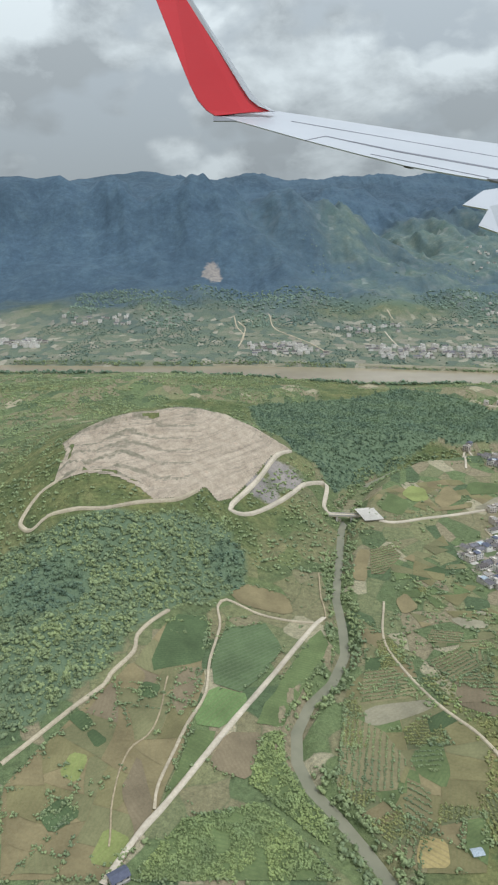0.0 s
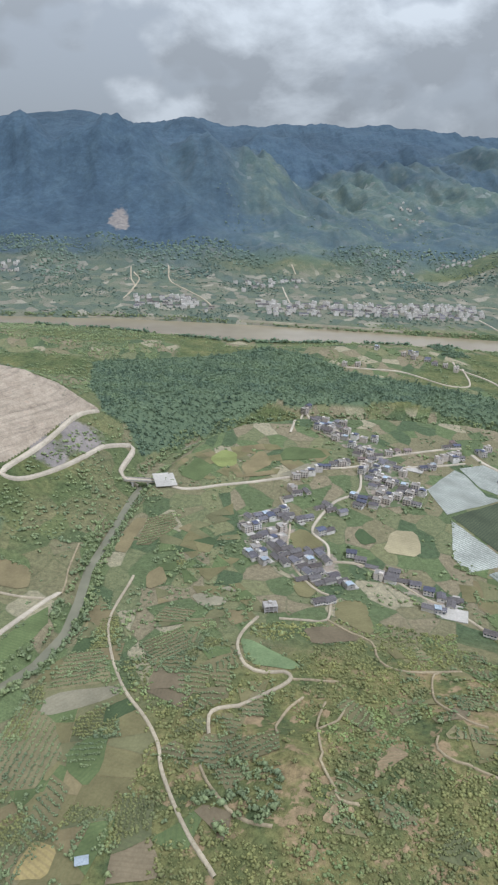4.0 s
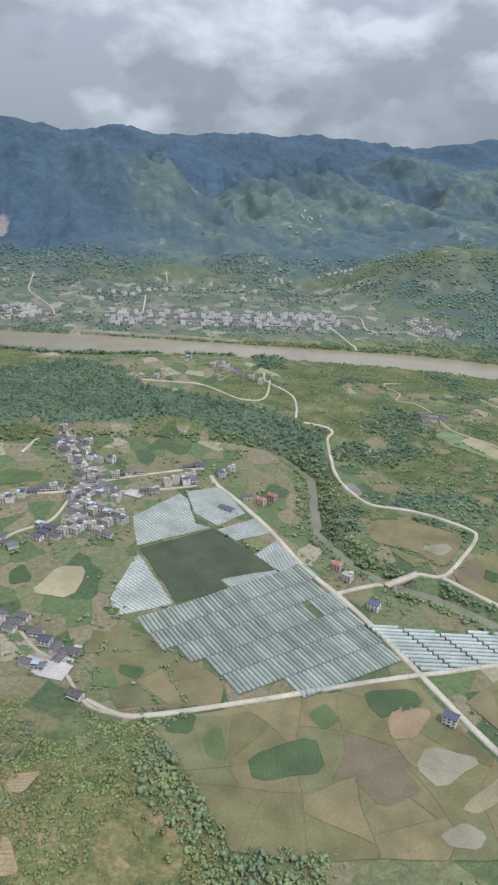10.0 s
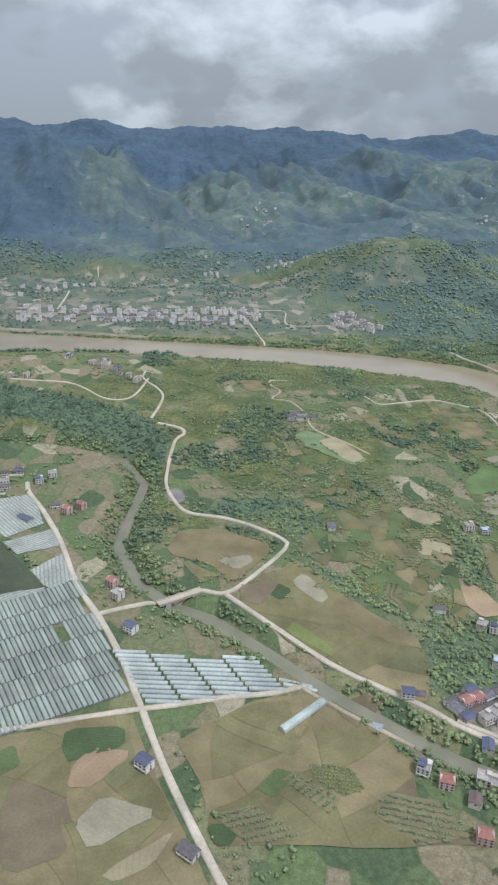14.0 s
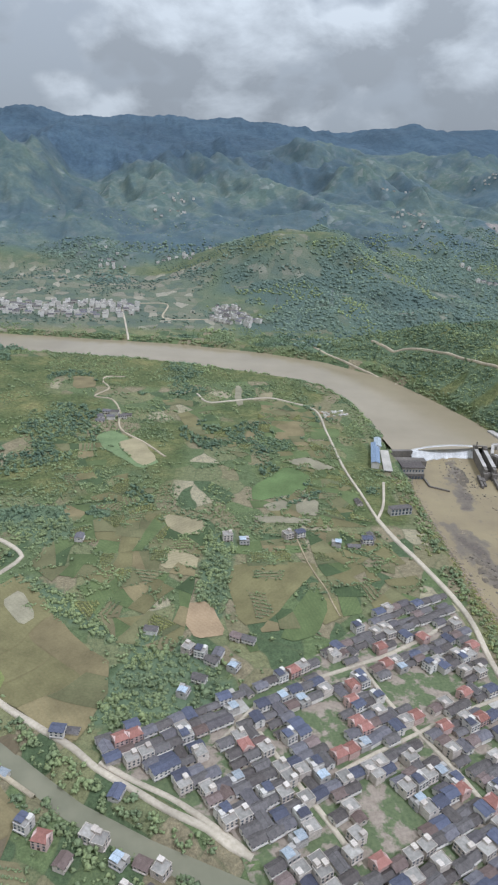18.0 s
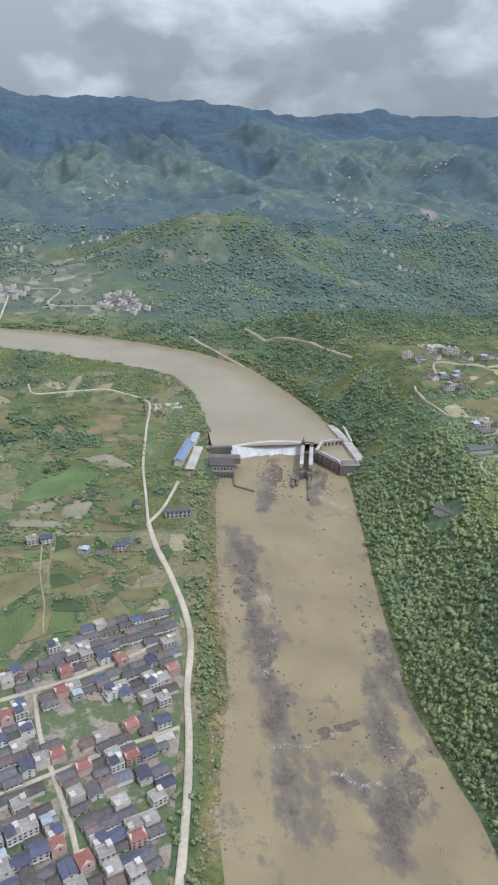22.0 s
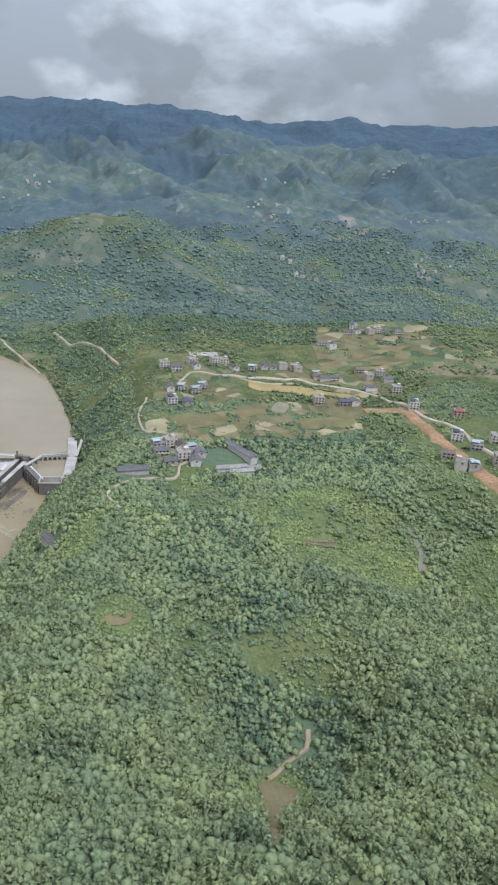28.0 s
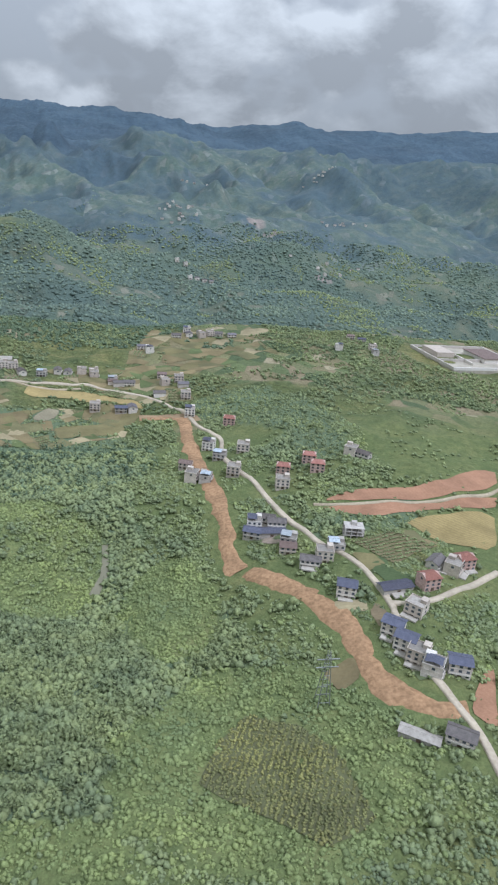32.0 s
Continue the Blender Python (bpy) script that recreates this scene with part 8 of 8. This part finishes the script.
# orchard rows
for n, (kind, ring) in enumerate(FIELD_RINGS):
    if kind not in ("rows", "rowsbrown", "leafy"):
        continue
    r = np.array(ring, float)
    (ax, ay), (bx, by) = r[0], r[1]
    t = math.atan2(by - ay, bx - ax)
    gap, pitch = (2.9, 1.25) if kind != "leafy" else (2.0, 1.05)
    mx, my = r.mean(axis=0)
    u, v = np.meshgrid(np.arange(-60, 60, pitch), np.arange(-60, 60, gap))
    u, v = u.ravel() + seeds.uniform(-0.3, 0.3, u.size), v.ravel() + seeds.uniform(-0.2, 0.2, u.size)
    x, y = mx + u * math.cos(t) - v * math.sin(t), my + u * math.sin(t) + v * math.cos(t)
    ok = inside(x, y, ring)
    if ok.sum() > 4:
        thicket("orchard_rows", x[ok], y[ok], sizes(ok.sum(), *((0.95, 1.4) if kind != "leafy" else (1.1, 1.6))), BUSHES, SCRUBLEAF if kind == "leafy" else BROADLEAF, "rows of low green orchard bushes", -0.55 if kind != "leafy" else -0.2)

# ---- river rocks ----
ROCK = plain("wet_brown_rock", (0.10, 0.085, 0.068), (0.22, 0.185, 0.145), 1.0, bump=0.2, vary=0.2, island=True)
DRY_ROCK = plain("dry_tan_rock", (0.24, 0.19, 0.135), (0.40, 0.325, 0.235), 1.0, bump=0.2, vary=0.15, island=True)


def boulders(name, x, y, r, z, material, label):
    vs, fs = [], []
    for i, (a, b, s) in enumerate(zip(x, y, r)):
        p = OCTA * seeds.uniform(0.6, 1.2, OCTA.shape) * (s, s * seeds.uniform(0.5, 1.0), s * 0.45)
        t = seeds.uniform(0, 6.28)
        p = p @ np.array(((math.cos(t), -math.sin(t), 0), (math.sin(t), math.cos(t), 0), (0, 0, 1)))
        vs.append(p + (a, b, z[i]))
        fs.append(OCTA_F + 6 * i)
    me = mesh_of(name, np.vstack(vs), np.vstack(fs))
    me.materials.append(material)
    return tagged(new(name, me), label, "rocks", kind="stuff")


for name, cx, cy, sx, sy, n, low, high, mat, label in (
        ("river_rocks", 869, 592, 6, 24, 150, 0.5, 2.6, ROCK, "dark wet rocks in the river below the weir"),
        ("river_rocks", 822, 452, 6, 16, 110, 0.5, 2.4, ROCK, "dark wet rocks in the river shallows"),
        ("river_rocks", 845, 340, 14, 8, 120, 0.3, 1.5, ROCK, "dark wet rocks among river rapids"),
        ("river_rocks", 824, 385, 4, 22, 110, 0.4, 2.2, ROCK, "dark wet rocks along the river channel"),
        ("river_rocks", 903, 585, 4, 12, 70, 0.6, 2.0, ROCK, "dark rocks below the sluice piers"),
        ("river_rocks", 884, 395, 5, 40, 170, 0.4, 2.0, ROCK, "dark wet rocks along the wooded bank"),
        ("rock_bar", 831, 434, 3, 5, 60, 0.8, 2.4, DRY_ROCK, "dry tan rock bar in the river"),
        ("rock_bar", 830, 504, 2, 2.5, 25, 0.6, 1.8, DRY_ROCK, "small tan rock in the river"),
        ("rock_bar", 866, 312, 3, 16, 110, 0.6, 1.9, DRY_ROCK, "dry tan rock bar along the far bank"),
        ("shore_rocks", 809, 470, 4, 60, 260, 0.4, 1.6, DRY_ROCK, "pale rocks along the river shore"),
        ("shore_rocks", 797, 345, 3, 40, 180, 0.4, 1.5, DRY_ROCK, "pale rocks along the town shore")):
    px, py = seeds.normal(cx, sx, n), seeds.normal(cy, sy, n)
    pz = np.maximum(ground(px, py), -8.1) + 0.05
    boulders(name, px, py, sizes(n, low, high), pz, mat, label)

py = seeds.uniform(285, 590, 900)
px = np.interp(py, [p[1] for p in LOWER[::-1]], [p[0] - p[2] for p in LOWER[::-1]]) + seeds.uniform(-7.5, 2.0, 900)
boulders("foreshore_rocks", px, py, sizes(900, 0.4, 2.2), np.maximum(ground(px, py), -8.1) + 0.05, DRY_ROCK, "pale tan rocks of the town foreshore")

# low shelves of bare rock that just break the surface
SHELF = plain("dark_river_bed_rock", (0.115, 0.094, 0.068), (0.20, 0.165, 0.12), 1.6, bump=0.2, big=14)


def shelf(cx, cy, rx, ry, turn, top, material, label):
    """An uneven low mound with a ragged outline, its rim under the water."""
    n, m = 36, 9
    v = [(cx, cy, -8 + top)]
    for j in range(1, m + 1):
        for i in range(n):
            a = 2 * math.pi * i / n
            u = j / m
            r = u * (1 + 0.35 * math.sin(2 * a + cx) * u + 0.3 * float(rough(cx + 9 * math.cos(a), cy + 9 * math.sin(a), 4, 120)))
            x, y = rx * r * math.cos(a), ry * r * math.sin(a)
            x, y = cx + x * math.cos(turn) - y * math.sin(turn), cy + x * math.sin(turn) + y * math.cos(turn)
            v.append((x, y, -8 + top * (1 - u ** 3) - 0.35 * u ** 3 + 0.5 * float(rough(x, y, 3.5, 121))))
    f = [(0, 1 + i, 1 + (i + 1) % n) for i in range(n)]
    f += [(1 + j * n + i, 1 + (j + 1) * n + i, 1 + (j + 1) * n + (i + 1) % n) for j in range(m - 1) for i in range(n)]
    f += [(1 + j * n + i, 1 + (j + 1) * n + (i + 1) % n, 1 + j * n + (i + 1) % n) for j in range(m - 1) for i in range(n)]
    me = mesh_of("rock_shelf", v, f)
    me.materials.append(material)
    tagged(new("rock_shelf", me), label, "rock shelf", group="rock shelves in the river")


for cx, cy, rx, ry, turn, top, mat, label in (
        (868, 590, 5, 34, -0.28, 0.2, SHELF, "long dark rock shelf below the weir"),
        (822, 455, 9, 20, -0.1, 0.12, SHELF, "dark rock shelf in brown shallows"),
        (831, 434, 3.5, 8, 0.2, 0.8, DRY_ROCK, "dry tan rock shelf in mid-river"),
        (822, 392, 5, 16, 0.1, 0.12, SHELF, "dark rock shelf with small foam"),
        (842, 338, 20, 4, 0.15, 0.08, SHELF, "rock sill across the river rapids"),
        (886, 372, 9, 30, 0.1, 0.15, SHELF, "dark rock shelf along the wooded bank"),
        (868, 308, 4, 18, -0.2, 0.15, SHELF, "tan rock bar beside a bushy island"),
        (904, 584, 3, 17, -0.3, 0.4, SHELF, "dark rock shelf below sluice piers")):
    shelf(cx, cy, rx, ry, turn, top, mat, label)
px, py = seeds.normal(873, 1.8, 150), seeds.normal(306, 9, 150)
thicket("island_bushes", px, py, sizes(150, 0.8, 2.2), BUSHES, BROADLEAF, "green bushes on a small river island", -1.3)
FOAM = plain("white_water_foam", (0.50, 0.49, 0.46), (0.72, 0.71, 0.68), 0.5, vary=0.1, island=True)
for ax, ay, bx, by, n in ((836, 316, 857, 307, 130), (814, 330, 846, 335, 90), (893, 560, 912, 527, 130), (820, 372, 822, 385, 60), (826, 397, 832, 405, 40), (866, 634, 884, 628, 60), (900, 545, 914, 540, 60)):
    n *= 3
    t = seeds.uniform(0, 1, n)
    px, py = ax + (bx - ax) * t + seeds.normal(0, 0.9, n), ay + (by - ay) * t + seeds.normal(0, 0.6, n) + 2 * np.sin(t * 9)
    boulders("river_foam", px, py, seeds.uniform(0.1, 0.5, n), np.full(n, -8.08), FOAM, "white foam on brown river rapids")

# ---- the airliner's wing, shaped and placed to fit the camera's first view ----
RED = plain("red_winglet_paint", (0.50, 0.030, 0.035), (0.58, 0.045, 0.05), 3.0, rough=0.3)
SILVER = plain("white_wing_paint", (0.47, 0.475, 0.48), (0.54, 0.545, 0.55), 2.0, rough=0.35)
SEAM = plain("grey_panel_seam", (0.16, 0.16, 0.17), (0.26, 0.26, 0.27), 1.0)
wing = thing("aircraft_wing", "white airliner wing with upturned red winglet", "aircraft wing", pose(0, 0, EYE, TILT, 0, 0) @ pose(0, 0, 0, 90, 0, 0))


def slab(name, near, thick):
    """A plate of (right, up, depth) corners seen from the cabin, given a thickness away from it."""
    n = len(near)
    a = [(x, y, -z) for x, y, z in near]
    v = a + [(x * (1 + thick / z), y * (1 + thick / z) - 0.02, -z - thick) for x, y, z in near]
    f = [tuple(range(n)), tuple(range(2 * n - 1, n - 1, -1))] + [(i, n + i, n + (i + 1) % n, (i + 1) % n) for i in range(n)]
    me = bpy.data.meshes.new(name)
    me.from_pydata(v, [], f)
    return me


part("winglet", slab("winglet", ((-2.29, 10.55, 15.6), (-2.09, 9.97, 15.5), (-1.51, 8.41, 15.2), (-1.3, 7.86, 15.1), (-1.12, 7.47, 15), (-0.92, 7.2, 14.9), (-0.72, 7.03, 14.8), (-0.13, 7.0, 14.6), (0.44, 6.94, 14.4), (0.2, 7.09, 14.5), (0.01, 7.3, 14.6), (-0.19, 7.65, 14.7), (-0.69, 8.61, 15), (-1.4, 9.91, 15.4), (-1.73, 10.48, 15.5)), 0.12), RED, wing, 'glossy red upturned winglet')
part("winglet_edge", slab("winglet_edge", ((-1.72, 10.45, 15.45), (-1.4, 9.88, 15.35), (-0.69, 8.58, 14.95), (-0.19, 7.62, 14.65), (0.01, 7.27, 14.55), (0.2, 7.07, 14.45), (0.44, 6.92, 14.35), (0.54, 6.91, 14.35), (0.23, 7.14, 14.45), (0.06, 7.38, 14.55), (-0.5, 8.43, 14.9), (-1.27, 9.88, 15.35), (-1.59, 10.45, 15.45)), 0.1), SILVER, wing)
part("wing_skin", slab("wing_skin", ((-0.72, 7.06, 14.863), (-0.49, 6.86, 14.581), (-0.13, 6.64, 14.274), (1.05, 5.71, 12.981), (1.97, 5.04, 12.048), (2.61, 4.59, 11.411), (3.22, 4.27, 10.94), (3.77, 4.02, 10.573), (4.34, 3.77, 10.196), (4.94, 4.93, 11.588), (4.35, 5.22, 12.012), (3.51, 5.62, 12.605), (2.22, 6.31, 13.609), (1.17, 6.86, 14.406), (0.56, 7.15, 14.83), (-0.13, 7.14, 14.9)), 0.25), SILVER, wing)
part("tip_light", slab("tip_light", ((-0.76, 6.93, 14.6), (-0.49, 6.86, 14.5), (-0.25, 6.69, 14.3), (-0.75, 6.78, 14.5)), 0.1), SEAM, wing)
part("panel_seam", slab("panel_seam", ((0.87, 6.6, 14.11), (4.15, 4.77, 11.471), (4.14, 4.74, 11.435), (0.87, 6.57, 14.068)), 0.012), SEAM, wing)
part("panel_seam", slab("panel_seam", ((1.46, 5.85, 13.11), (2.57, 5.15, 12.107), (3.99, 4.39, 11.011), (3.96, 4.34, 10.948), (2.56, 5.1, 12.044), (1.46, 5.81, 13.056)), 0.012), SEAM, wing)
part("panel_seam", slab("panel_seam", ((1.05, 5.7, 12.966), (1.46, 5.85, 13.11), (1.46, 5.82, 13.065), (1.05, 5.68, 12.931)), 0.012), SEAM, wing)
part("panel_seam", slab("panel_seam", ((2.13, 5.06, 12.049), (3.74, 4.13, 10.711), (3.73, 4.11, 10.681), (2.12, 5.04, 12.019)), 0.012), SEAM, wing)
part("flap_fairing", slab("flap_fairing", ((2.58, 4.69, 11.6), (2.78, 4.58, 11.4), (2.7, 4.55, 11.4), (2.61, 4.61, 11.5)), 0.2), SEAM, wing)
part("flap_fairing", slab("flap_fairing", ((3.63, 4.03, 10.5), (3.88, 3.94, 10.3), (3.88, 3.87, 10.3), (3.7, 3.99, 10.5)), 0.3), SEAM, wing)
part("flap", slab("flap", ((3.2, 3.56, 10.3), (3.54, 3.81, 10.4), (4.09, 3.84, 10.2), (3.93, 3.35, 9.8), (3.52, 3.38, 10.0)), 0.15), SILVER, wing, 'lowered white flap')
part("flap", slab("flap", ((3.27, 3.09, 9.8), (3.47, 3.4, 9.9), (3.89, 3.46, 9.7), (3.81, 2.8, 9.5), (3.54, 2.95, 9.7)), 0.15), SILVER, wing, 'lowered white flap')
